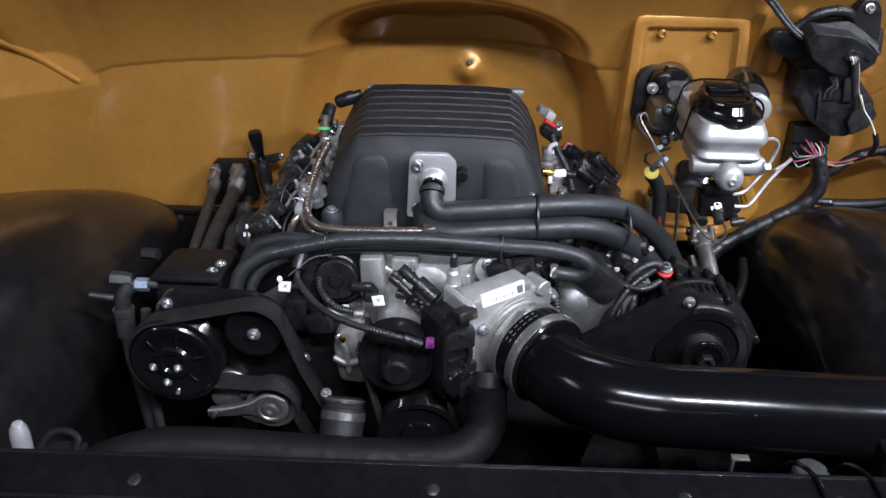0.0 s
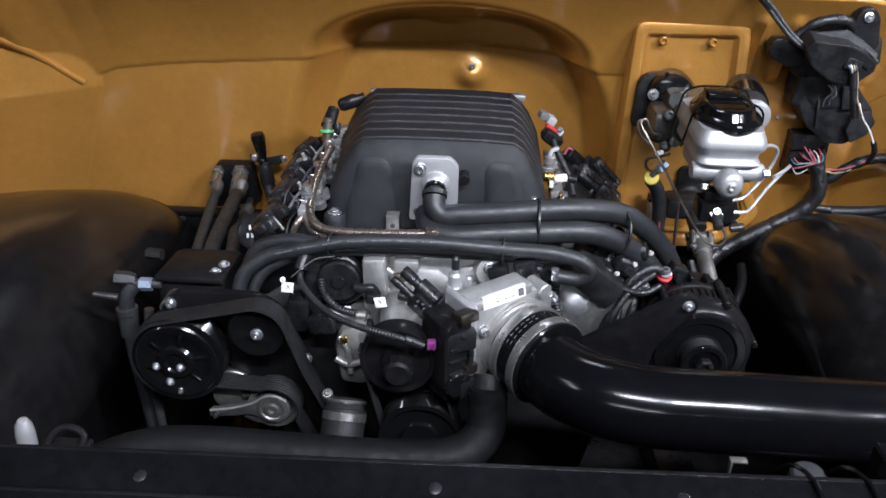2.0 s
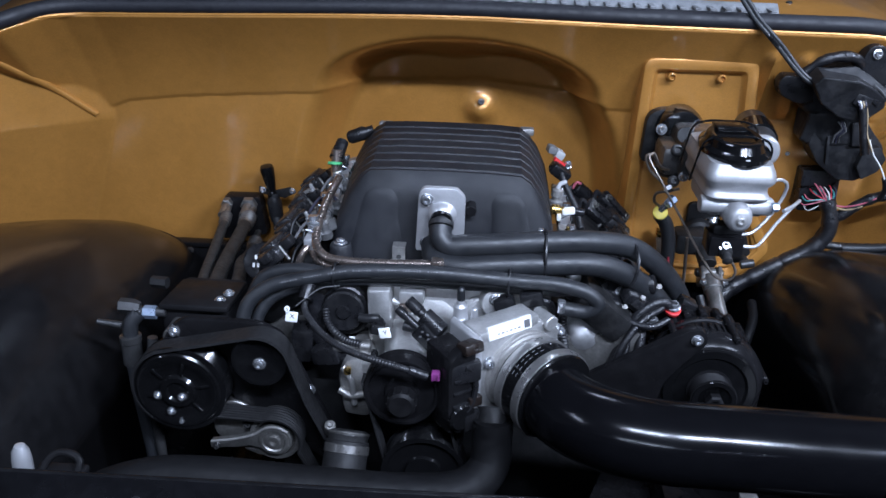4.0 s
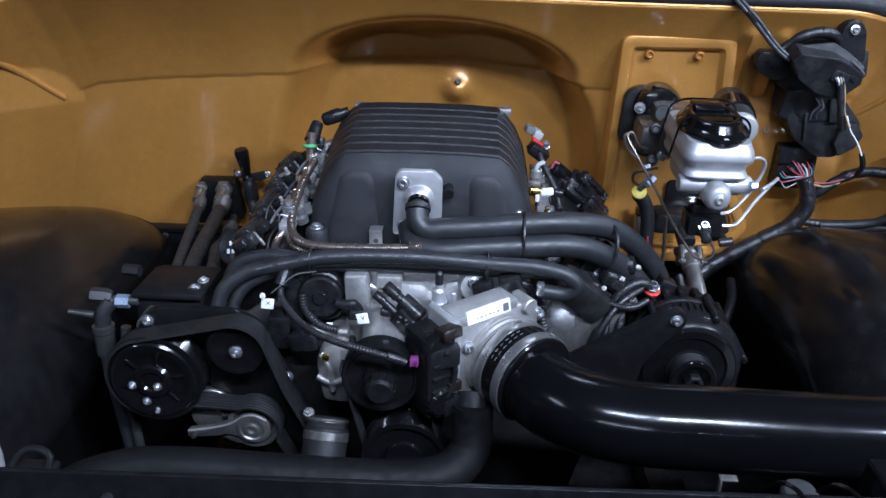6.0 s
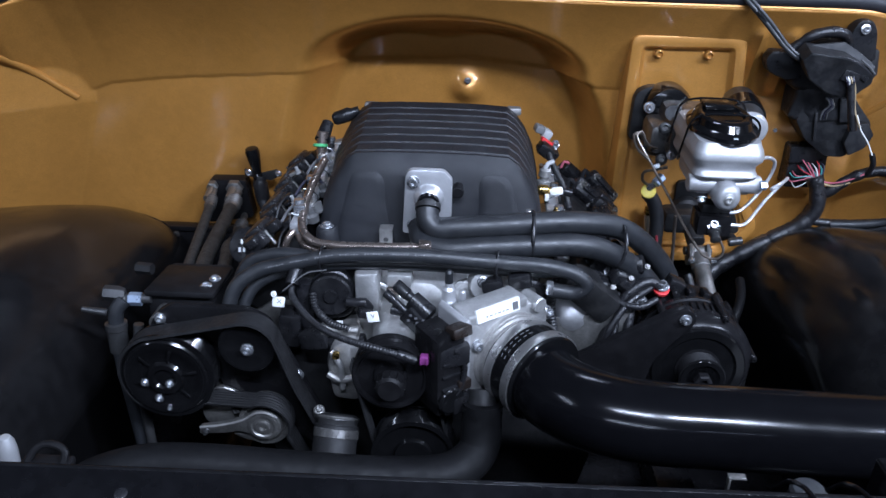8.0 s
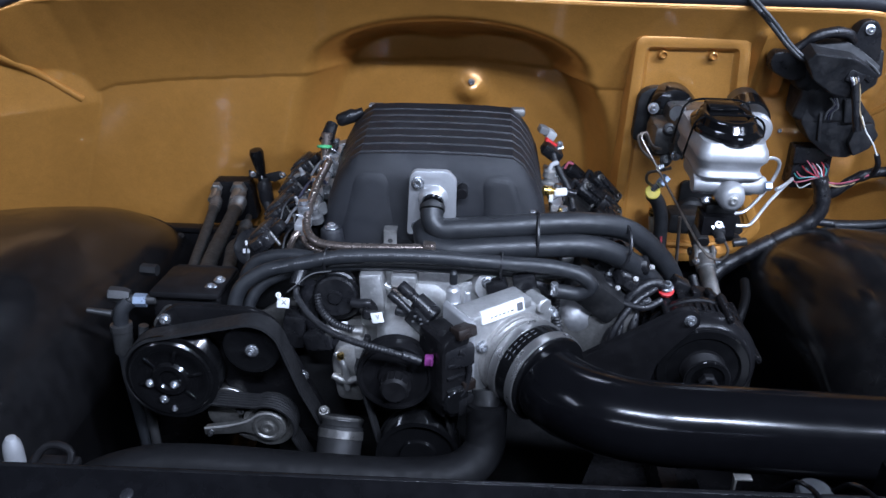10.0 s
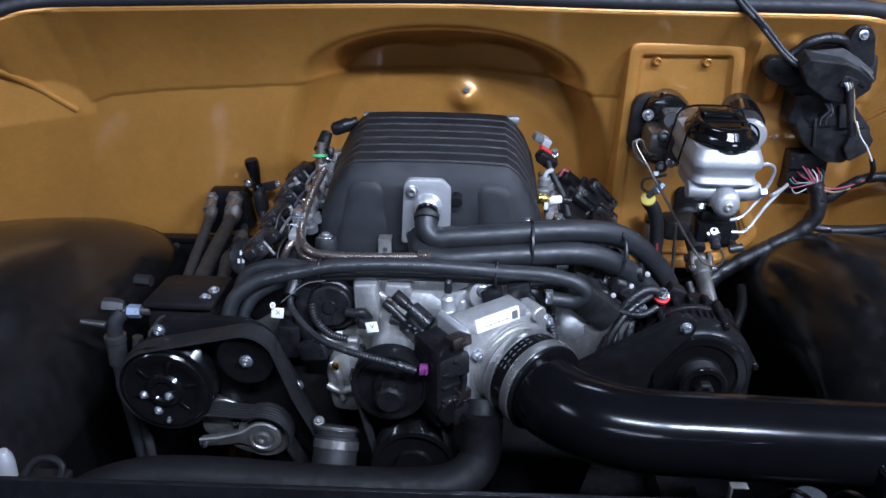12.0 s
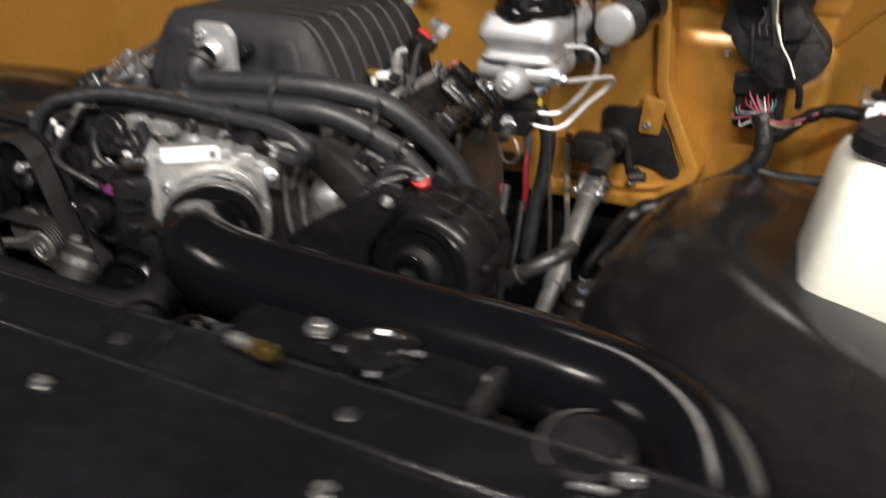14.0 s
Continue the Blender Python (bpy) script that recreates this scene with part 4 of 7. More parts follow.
for c, r, d in (((0.052, 1.125, 0.868), 0.030, 0.028), ((0.030, 1.125, 0.835), 0.040, 0.016), ((-0.06, 1.128, 0.83), 0.045, 0.010), ((0.10, 1.13, 0.845), 0.028, 0.022)):
    lathe(bm, c, (0, -1, 0.25), [(0, r), (d * 0.7, r * 0.95), (d, r * 0.8), (d * 1.05, 0)], 32)
part("boss", bm, CAST, front_cover)
part("web", hose(B(), [(-0.118, 1.115, 0.862), (-0.09, 1.112, 0.845), (-0.07, 1.112, 0.815), (-0.068, 1.112, 0.77)], 0.006, 10), CAST, front_cover)
part("web", hose(B(), [(0.0, 1.118, 0.79), (0.03, 1.112, 0.80), (0.07, 1.11, 0.815), (0.10, 1.11, 0.81)], 0.008, 10), CAST, front_cover)
for x, z in ((0.048, 0.882), (-0.142, 0.775), (-0.07, 0.790)):
    part("bolt", hexbolt(B(), (x, 1.098, z), (0, -1, 0.2), 0.008, 0.008), STEEL, front_cover)
stud = part("vacuum_stud", lathe(B(), (-0.006, 1.086, 0.845), (0, 0, 1), [(0, 0.013), (0.010, 0.013), (0.012, 0.0115), (0.030, 0.011), (0.034, 0.007), (0.042, 0.006)], 20), MACHINED, engine, "aluminium vacuum fitting with a black cap")
part("rubber_cap", lathe(B(), (-0.006, 1.086, 0.884), (0, 0, 1), [(0, 0.0055), (0.002, 0.0065), (0.020, 0.0062), (0.024, 0.003)], 16), RUBBER, stud)
part("side_pin", rod(B(), (0.016, 1.086, 0.842), (0.016, 1.086, 0.872), 0.006, 0.005), MACHINED, stud)
shield = part("heat_shield", lathe(B(), (0.196, 1.185, 0.780), (0.06, -0.72, 0.66), [(0, 0.046), (0.012, 0.046), (0.018, 0.043), (0.024, 0.043), (0.034, 0.041), (0.050, 0.034), (0.060, 0.022), (0.064, 0.0)], 40), BRUSHED, engine, "bright domed round cover", 70)
part("shield_rim", lathe(B(), (0.196, 1.188, 0.775), (0.06, -0.72, 0.66), [(0, 0.052), (0.008, 0.053), (0.012, 0.051), (0.012, 0.045)], 40), DULL_CAST, shield)
part("shield_band", lathe(B(), (0.198, 1.168, 0.796), (0.06, -0.72, 0.66), [(0, 0.0445), (0.003, 0.0452), (0.006, 0.0445)], 40), DARK_STEEL, shield)
part("corrugated_sleeve", hose(B(), [(0.168, 1.15, 0.865), (0.160, 1.13, 0.83), (0.166, 1.115, 0.79), (0.175, 1.11, 0.74)], 0.0075, 12, ribs=0.005), LOOM, engine)
part("corrugated_sleeve", hose(B(), [(0.150, 1.13, 0.865), (0.142, 1.11, 0.83), (0.148, 1.10, 0.78), (0.155, 1.10, 0.73)], 0.0075, 12, ribs=0.005), LOOM, engine)
part("dark_fill", box(B(), (-0.02, 1.16, 0.62), (0.40, 0.10, 0.30), 0.02), IRON, engine)
part("side_casting", slab(B(), rounded([(-0.188, 0.690), (-0.196, 0.760), (-0.185, 0.795), (-0.150, 0.806), (-0.138, 0.780), (-0.142, 0.745), (-0.128, 0.715), (-0.145, 0.685)], 0.012), 1.032, 0.08, 0.012), MID_CAST, engine, "stained cast coolant passage")
part("side_casting", rod(B(), (-0.205, 1.06, 0.806), (-0.145, 1.06, 0.806), 0.012, 0.010), DULL_CAST, engine)
part("cast_rib", hose(B(), [(-0.192, 1.030, 0.742), (-0.170, 1.024, 0.735), (-0.150, 1.024, 0.742), (-0.136, 1.030, 0.735)], 0.006, 10), MID_CAST, engine)
part("cast_rib", hose(B(), [(-0.186, 1.030, 0.785), (-0.172, 1.024, 0.765), (-0.168, 1.024, 0.720)], 0.005, 10), CAST, engine)
part("plug", rod(B(), (-0.178, 1.025, 0.775), (-0.178, 1.028, 0.786), 0.006), BRASS, engine)
OIL, OILD = Vector((-0.362, 1.255, 0.838)), Vector((0.10, -0.80, 0.60)).normalized()
filler = part("oil_filler", lathe(B(), OIL, OILD, [(0, 0.030), (0.030, 0.030), (0.034, 0.0335), (0.050, 0.0335), (0.053, 0.029), (0.053, 0.0)], 32), PLASTIC, engine, "black oil filler cap with pale print")
across = Vector((0, 0, 1)).cross(OILD).normalized() * -1
rise = across.cross(OILD) * -1
turn = Matrix((across, rise, OILD)).transposed().to_4x4()
for k in range(9):
    row, col = (k // 5), k % 5
    part("print_bar", box(B(), OIL + OILD * 0.0534 + across * (0.0075 * (col - 2 + 0.5 * row)) + rise * (0.007 - 0.014 * row), (0.0045, 0.008, 0.0008), 0, turn), WHITE, filler)

# coils along each bank
rng = random.Random(4)


def coil(s, x, y, z):
    c = thing("ignition_coil", (x, y, z), "black ignition coil with a bright bolt on the valve cover", "ignition coil", "ignition coils")
    m = pose(x, y, z, rng.uniform(-4, 4), s * 38, rng.uniform(-6, 6))

    def put(name, bm, mat, parent, label=""):
        bm.transform(m)
        return part(name, bm, mat, parent, label)

    body = put("body", box(B(), (0, 0.004, 0.022), (0.044, 0.080, 0.028), 0.008), COIL_PLASTIC, c)
    put("cap", box(B(), (-s * 0.002, 0.006, 0.038), (0.032, 0.060, 0.010), 0.004, taper=0.88), COIL_PLASTIC, body)
    put("rib", box(B(), (s * 0.018, 0.006, 0.034), (0.006, 0.056, 0.010), 0.002), COIL_PLASTIC, body)
    put("end_latch", box(B(), (0, -0.038, 0.026), (0.020, 0.010, 0.016), 0.003), COIL_PLASTIC, body)
    put("flange", box(B(), (-s * 0.020, 0.028, 0.012), (0.028, 0.024, 0.008), 0.003), PLASTIC, c)
    put("bolt", hexbolt(B(), (-s * 0.022, 0.030, 0.016), (0, 0, 1), 0.006, 0.006), STEEL, c)
    put("stud", rod(B(), (-s * 0.022, -0.018, 0.0), (-s * 0.022, -0.018, 0.030), 0.0035, 0.003, 12), DULL_CAST, c, "bare stud")
    put("plug", box(B(), (-s * 0.030, 0.0, 0.024), (0.022, 0.024, 0.018), 0.004), PLASTIC, c)
    put("boot", hose(B(), [(s * 0.015, 0, 0.022), (s * 0.035, -0.005, 0.012), (s * 0.05, -0.012, -0.02)], 0.008, 12), RUBBER, body)


for k in range(4):
    coil(-1, -0.314, 1.195 + 0.108 * k, 0.880)
    coil(1, 0.268, 1.190 + 0.100 * k, 0.838)


for a, b in (((0.216, 1.19, 0.890), (0.282, 1.17, 0.815)), ((0.258, 1.23, 0.893), (0.312, 1.21, 0.832))):
    a, b = Vector(a), Vector(b)
    c = thing("coil_bracket", b, "black coil cover strip with bright bolts beside the hoses", "coil cover", "coil covers")
    w = (b - a).normalized()
    u = Vector((0, -0.75, 0.66))
    u = (u - w * u.dot(w)).normalized()
    turn = Matrix((w, u.cross(w) * -1, u)).transposed().to_4x4()
    part("strip", box(B(), (a + b) / 2, ((b - a).length, 0.034, 0.022), 0.008, turn), BLACK_GLOSS, c)
    part("saddle", box(B(), a.lerp(b, 0.25) + u * 0.012, (0.022, 0.026, 0.010), 0.003, turn), PLASTIC, c)
    part("rib", box(B(), a.lerp(b, 0.6) + u * 0.011, (0.060, 0.006, 0.006), 0.002, turn), PLASTIC, c)
    part("bolt", hexbolt(B(), a.lerp(b, 0.46) + u * 0.012 + turn.to_3x3() @ Vector((0, -0.010, 0)), u, 0.008, 0.006), STEEL, c)
    part("wire", hose(B(), [a.lerp(b, 0.8) + u * 0.012, a.lerp(b, 0.95) + u * 0.018, b + Vector((0.01, -0.01, -0.03))], 0.004, 8), LOOM, c)

# fuel rails with injectors
def fuel_rail(s, x):
    rail = thing("fuel_rail", (x, 1.36, 0.90), "bare steel fuel rail with grey injectors", "fuel rail", "fuel rails")
    part("rail", box(B(), (x, 1.37, 0.925), (0.022, 0.40, 0.022), 0.004), MACHINED, rail)
    for k in range(4):
        y = 1.215 + 0.105 * k
        inj = part("injector", lathe(B(), (x + s * 0.004, y, 0.885), (0, 0.1, 1), [(0, 0.010), (0.020, 0.012), (0.030, 0.012), (0.034, 0.008), (0.062, 0.0065), (0.066, 0.009), (0.072, 0.008)], 18), STEEL, rail, "bright injector")
        part("plug", box(B(), (x + s * 0.026, y + 0.006, 0.908), (0.026, 0.018, 0.020), 0.003, pose(0, 0, 0, 0, s * 25, 0)), GREY_PLASTIC if k % 2 else PLASTIC, inj)
        part("saddle", box(B(), (x - s * 0.002, y + 0.036, 0.934), (0.030, 0.024, 0.008), 0.002, pose(0, 0, 0, 0, s * 15, 0)), MID_CAST, rail)
        part("wire_clip", hose(B(), [(x - 0.006, y - 0.01, 0.900), (x - 0.012 * s, y - 0.022, 0.93), (x + s * 0.010, y - 0.026, 0.945), (x + s * 0.016, y - 0.018, 0.91)], 0.0016, 6), STEEL, inj)
    part("cross_pipe", hose(B(), [(x, 1.18, 0.925), (x + s * 0.01, 1.165, 0.915), (x + s * 0.02, 1.16, 0.89)], 0.006, 12), PIPE, rail)
    return rail


fuel_rail(-1, -0.262)
fuel_rail(1, 0.178).location.z -= 0.040

# wiring at the back left and right of the lid
sensor = thing("sensor_plug", (-0.257, 1.500, 0.912), "black sensor plug with a green lock beside the lid", "connector", "connectors")
part("body", rod(lathe(B(), (-0.262, 1.545, 0.990), (1, 0.15, 0.35), [(0, 0.009), (0.006, 0.0135), (0.035, 0.0145), (0.042, 0.010), (0.056, 0.010)], 20), (-0.280, 1.505, 0.958), (-0.270, 1.535, 0.988), 0.0145, 0.012), PLASTIC, sensor)
part("lock", rod(B(), (-0.281, 1.497, 0.949), (-0.281, 1.499, 0.955), 0.0150, 0.0150), GREEN, sensor, "green plastic lock ring")
part("stem", rod(B(), (-0.280, 1.492, 0.917), (-0.277, 1.510, 0.977), 0.010, 0.012), PIPE, sensor)
stack = thing("vacuum_fitting", (-0.215, 1.50, 0.90), "pale grey plastic vacuum fitting beside the lid", "fitting")
part("body", lathe(B(), (-0.218, 1.485, 0.905), (0.05, 0.1, 1), [(0, 0.016), (0.012, 0.016), (0.014, 0.010), (0.020, 0.010), (0.022, 0.015), (0.028, 0.015), (0.030, 0.007), (0.062, 0.0065), (0.066, 0.004)], 20), GREY_PLASTIC, stack)
part("latch", hose(B(), [(-0.236, 1.47, 0.925), (-0.246, 1.46, 0.910), (-0.238, 1.45, 0.895), (-0.228, 1.44, 0.880)], 0.003, 8), WHITE, stack, "white plastic latch")
for k, y in enumerate((1.22, 1.33, 1.43)):
    nut = thing("injector_clip", (-0.240, y, 0.90), "light grey injector clip along the fuel rail", "clip", "injector clips")
    part("cap", lathe(B(), (-0.243, y, 0.918), (-0.2, -0.1, 1), [(0, 0.011), (0.012, 0.012), (0.016, 0.008), (0.024, 0.007)], 16), GREY_PLASTIC, nut)
    part("tongue", box(B(), (-0.240, y + 0.028, 0.930), (0.018, 0.030, 0.006), 0.002, pose(0, 0, 0, 12, -20, 15)), MID_CAST if k % 2 else GREY_PLASTIC, nut)
    part("wire", hose(B(), [(-0.246, y, 0.94), (-0.262, y + 0.012, 0.952), (-0.282, y + 0.006, 0.938), (-0.298, y - 0.01, 0.915)], 0.0028, 8), WIRES[4] if k % 2 else PRINT, nut)
# small bright studs and clips along both banks
rng3 = random.Random(21)
for s, x0 in ((-1, -0.268), (1, 0.176)):
    for k in range(9 if s < 0 else 4):
        at = Vector((x0 + s * rng3.uniform(-0.012, 0.045), 1.19 + 0.043 * k + rng3.uniform(-0.01, 0.01), 0.925 - rng3.uniform(0.0, 0.03)))
        clip_ = thing("wiring_clip", at, "small clip with a bare stud along the engine bank", "clip", "wiring clips")
        part("stud", lathe(B(), at, (s * 0.3, -0.2, 1), [(0, 0.0055), (0.006, 0.0055), (0.007, 0.0035), (0.018, 0.0032), (0.019, 0.002)], 10), MACHINED if k % 3 else BRASS, clip_)
        part("tongue", box(B(), at + Vector((s * 0.010, 0.006, 0.001)), (0.022, 0.012, 0.007), 0.002, pose(0, 0, 0, 0, s * 30, rng3.uniform(-40, 40))), (PLASTIC, MID_CAST, PLASTIC, GREY_PLASTIC)[k % 4], clip_)
        part("wire", hose(B(), [at, at + Vector((s * 0.014, 0.010, 0.010)), at + Vector((s * 0.028, 0.004, -0.004)), at + Vector((s * 0.034, -0.012, -0.030))], 0.0024, 6), LOOM, clip_)
map_plug = thing("sensor_plug", (0.168, 1.50, 0.93), "white and red sensor plug beside the lid", "connector", "connectors")
part("body", box(B(), (0.172, 1.585, 0.963), (0.020, 0.030, 0.020), 0.004, pose(0, 0, 0, 0, 30, 10)), PALE_PLASTIC, map_plug, "pale grey plastic plug body")
part("cap", box(B(), (0.157, 1.580, 0.975), (0.020, 0.026, 0.016), 0.004, pose(0, 0, 0, 0, 20, 10)), GREY_PLASTIC, map_plug)
part("lever", box(B(), (0.168, 1.516, 0.970), (0.026, 0.014, 0.008), 0.002, pose(0, 0, 0, 0, 35, 10)), RED, map_plug, "red lever")
part("shell", box(B(), (0.170, 1.505, 0.955), (0.042, 0.040, 0.024), 0.005, pose(0, 0, 0, 0, 35, 0)), PLASTIC, map_plug)
part("bolt", hexbolt(B(), (0.185, 1.520, 0.962), (0.2, -0.5, 0.9), 0.0075, 0.008), STEEL, map_plug)
line_thing("engine_loom", [(0.172, 1.49, 0.956), (0.174, 1.475, 0.950), (0.182, 1.45, 0.938), (0.197, 1.41, 0.918), (0.205, 1.36, 0.895)], 0.0058, LOOM, "ribbed black wiring loom along the lid", "wiring loom", "wiring looms", ribs=0.0045)
stub = thing("vacuum_fitting", (0.159, 1.42, 0.90), "bare metal vacuum fitting beside the lid", "fitting")
part("body", lathe(B(), (0.158, 1.42, 0.905), (0.08, 0.05, 1), [(0, 0.013), (0.020, 0.013), (0.022, 0.009), (0.028, 0.009), (0.030, 0.012), (0.042, 0.011), (0.046, 0.006)], 18), MID_CAST, stub)
part("elbow", hose(B(), [(0.160, 1.42, 0.945), (0.164, 1.425, 0.957), (0.176, 1.432, 0.960)], 0.0045, 10), PALE_PLASTIC, stub)
round_plug = thing("sensor_plug", (0.22, 1.56, 0.86), "round black sensor plug with a pink tag", "connector", "connectors")
part("body", rod(B(), (0.208, 1.555, 0.905), (0.243, 1.565, 0.872), 0.0165, 0.0175, 24, 0.003), PLASTIC, round_plug)
part("tag", hose(B(), [(0.204, 1.545, 0.905), (0.210, 1.545, 0.918), (0.220, 1.548, 0.914)], 0.0030, 8), WIRES[0], round_plug, "pink wire loop")
part("lead", hose(B(), [(0.206, 1.555, 0.905), (0.198, 1.55, 0.900), (0.192, 1.54, 0.880)], 0.005, 10), LOOM, round_plug)
for a, b, w in (((0.226, 1.48, 0.898), (0.312, 1.49, 0.826), 0.034), ((0.262, 1.545, 0.892), (0.318, 1.55, 0.834), 0.030)):
    a, b = Vector(a), Vector(b)
    block = thing("coil_block", b, "dark grey coil block with pale bolts beside the lid", "ignition coil", "coil blocks")
    along = (b - a).normalized()
    out = Vector((0.35, -0.62, 0.70))
    out = (out - along * out.dot(along)).normalized()
    turn = Matrix((along, out.cross(along) * -1, out)).transposed().to_4x4()
    part("body", box(B(), (a + b) / 2, ((b - a).length, w, 0.026), 0.006, turn), COIL_PLASTIC, block)
    part("ridge", box(B(), (a + b) / 2 + out * 0.015, ((b - a).length * 0.78, w * 0.42, 0.008), 0.003, turn), COIL_PLASTIC, block)
    part("end_bolt", hexbolt(B(), b - along * 0.012 + out * 0.013, out, 0.0075, 0.006), DULL_CAST, block)
    part("end_bolt", hexbolt(B(), a + along * 0.012 + out * 0.013, out, 0.0065, 0.006), DULL_CAST, block)
    part("lead", hose(B(), [a + along * 0.02 - out * 0.01, a - along * 0.012, a - along * 0.02 - Vector((0, 0, 0.03))], 0.005, 10), LOOM, block)
line_thing("engine_loom", [(-0.262, 1.52, 0.945), (-0.285, 1.46, 0.905), (-0.292, 1.38, 0.893), (-0.296, 1.28, 0.885), (-0.300, 1.20, 0.87), (-0.31, 1.15, 0.84)], 0.0065, TAPE, "taped black wiring loom over the coils", "wiring loom", "wiring looms", lumps=0.25)
gold_plug = thing("fuel_fitting", (0.168, 1.35, 0.92), "small brass fuel fitting with a white clip", "fitting")
part("body", lathe(B(), (0.143, 1.352, 0.936), (1, 0, -0.06), [(0, 0.006), (0.004, 0.0095), (0.018, 0.0095), (0.020, 0.0065), (0.026, 0.0065)], 18), BRASS, gold_plug)
part("clip", box(B(), (0.177, 1.350, 0.935), (0.024, 0.016, 0.011), 0.003, pose(0, 0, 0, 0, -6, 0)), WHITE, gold_plug, "white plastic clip")
part("tongue", box(B(), (0.160, 1.345, 0.924), (0.008, 0.008, 0.014), 0.002), NATURAL, gold_plug)
part("plug", rod(B(), (0.188, 1.350, 0.935), (0.206, 1.350, 0.932), 0.0075, 0.0075), PLASTIC, gold_plug)


# ---- accessory drive, passenger side ----
def arc(c, r, a, b, k=14):
    return [(c[0] + r * math.cos(radians(a + (b - a) * i / k)), c[1] + r * math.sin(radians(a + (b - a) * i / k))) for i in range(k + 1)]


def grooved(bm, base, axis, r, width, grooves, n=48, hub=0.0):
    """A ribbed pulley rim from its back to its front."""
    prof = [(0, r * 0.5), (0, r + 0.003), (0.002, r + 0.003), (0.0025, r)]
    w = (width - 0.006) / grooves
    for i in range(grooves):
        s = 0.003 + i * w
        prof += [(s, r), (s + w * 0.5, r - 0.0022), (s + w, r)]
    prof += [(width - 0.0025, r), (width - 0.002, r + 0.003), (width, r + 0.003), (width + 0.0005, r - 0.004), (width - 0.006, r - 0.006), (width - 0.006, hub)]
    return lathe(bm, base, axis, prof, n)


F = (0, -1, 0.03)
AC = (-0.434, 0.757)
compressor = thing("ac_compressor", (-0.43, 1.08, 0.68), "black air conditioning compressor with a ribbed pulley", "compressor")
part("body", lathe(B(), (-0.430, 1.19, 0.76), F, [(0, 0.05), (0.004, 0.06), (0.13, 0.062), (0.14, 0.05), (0.17, 0.045)], 36), IRON, compressor)
pulley = part("pulley", grooved(B(), (AC[0], 1.018, AC[1]), F, 0.0715, 0.036, 6, 56, 0.05), BLACK_GLOSS, compressor)
clutch = part("clutch_plate", lathe(B(), (AC[0], 0.990, AC[1] - 0.001), F, [(0, 0.066), (0.008, 0.067), (0.011, 0.064), (0.011, 0.05), (0.009, 0.047), (0.009, 0.030), (0.014, 0.026), (0.014, 0.018), (0.010, 0.015), (0.010, 0.0)], 56), BLACK_GLOSS, compressor)
for a in range(0, 360, 60):
    u = Vector((math.cos(radians(a + 15)), 0, math.sin(radians(a + 15))))
    m = pose(0, 0, 0, 0, -(a + 15), 0)
    part("spoke_rib", box(B(), Vector((AC[0], 0.9795, AC[1])) + u * 0.041, (0.022, 0.003, 0.005), 0.001, m), BLACK_GLOSS, clutch)
for x, z in ((-0.466, 0.748), (-0.428, 0.747), (-0.448, 0.719), (-0.433, 0.702)):
    part("bolt", hexbolt(B(), (x, 0.979, z), F, 0.0055 if z > 0.71 else 0.0045, 0.004), STEEL, clutch)

plate = thing("accessory_bracket", (-0.33, 1.04, 0.60), "black powder coated accessory bracket plate", "bracket")
part("plate", slab(B(), rounded([(-0.478, 0.800), (-0.455, 0.842), (-0.435, 0.856), (-0.315, 0.856), (-0.280, 0.838), (-0.235, 0.735), (-0.185, 0.615), (-0.225, 0.600), (-0.30, 0.66), (-0.36, 0.70), (-0.40, 0.80)], 0.012), 1.030, 0.012, 0.003), BLACK_PAINT, plate)
part("lower_plate", slab(B(), rounded([(-0.40, 0.60), (-0.36, 0.76), (-0.26, 0.74), (-0.22, 0.60)], 0.012), 1.060, 0.012, 0.003), BLACK_PAINT, plate)
for x, z in ((-0.449, 0.834), (-0.240, 0.739)):
    part("bolt", lathe(hexbolt(B(), (x, 1.029, z), F, 0.0075, 0.006), (x, 1.030, z), F, [(0, 0.0095), (0.0025, 0.0095), (0.003, 0.008)], 24), STEEL, plate)
part("spacer", rod(B(), (-0.46, 1.04, 0.815), (-0.46, 1.09, 0.815), 0.014), DULL_CAST, plate)

IDL = (-0.306, 0.812)
idler = thing("idler_pulley", (IDL[0], 1.0, 0.77), "black idler pulley with a bright centre bolt", "pulley", "pulleys")
part("wheel", lathe(B(), (IDL[0], 1.018, IDL[1]), F, [(0, 0.038), (0.002, 0.044), (0.026, 0.044), (0.028, 0.042), (0.028, 0.034), (0.026, 0.030), (0.026, 0.0)], 44), BLACK_GLOSS, idler)
part("bolt", lathe(hexbolt(B(), (IDL[0], 0.991, IDL[1] - 0.004), F, 0.007, 0.006), (IDL[0], 0.992, IDL[1] - 0.004), F, [(0, 0.0105), (0.0015, 0.010)], 24), STEEL, idler)

TEN = (-0.291, 0.668)
tensioner = thing("belt_tensioner", (-0.33, 1.02, 0.64), "dull cast aluminium belt tensioner with its arm", "tensioner")
part("pulley", grooved(B(), (TEN[0], 1.020, TEN[1]), F, 0.0385, 0.028, 5, 48, 0.018), DULL_CAST, tensioner)
part("hub", lathe(B(), (TEN[0], 1.000, TEN[1] - 0.001), F, [(0, 0.029), (0.014, 0.028), (0.016, 0.025), (0.012, 0.022), (0.012, 0.013), (0.016, 0.011), (0.016, 0.007), (0.010, 0.006), (0.010, 0.0)], 36), DULL_CAST, tensioner)
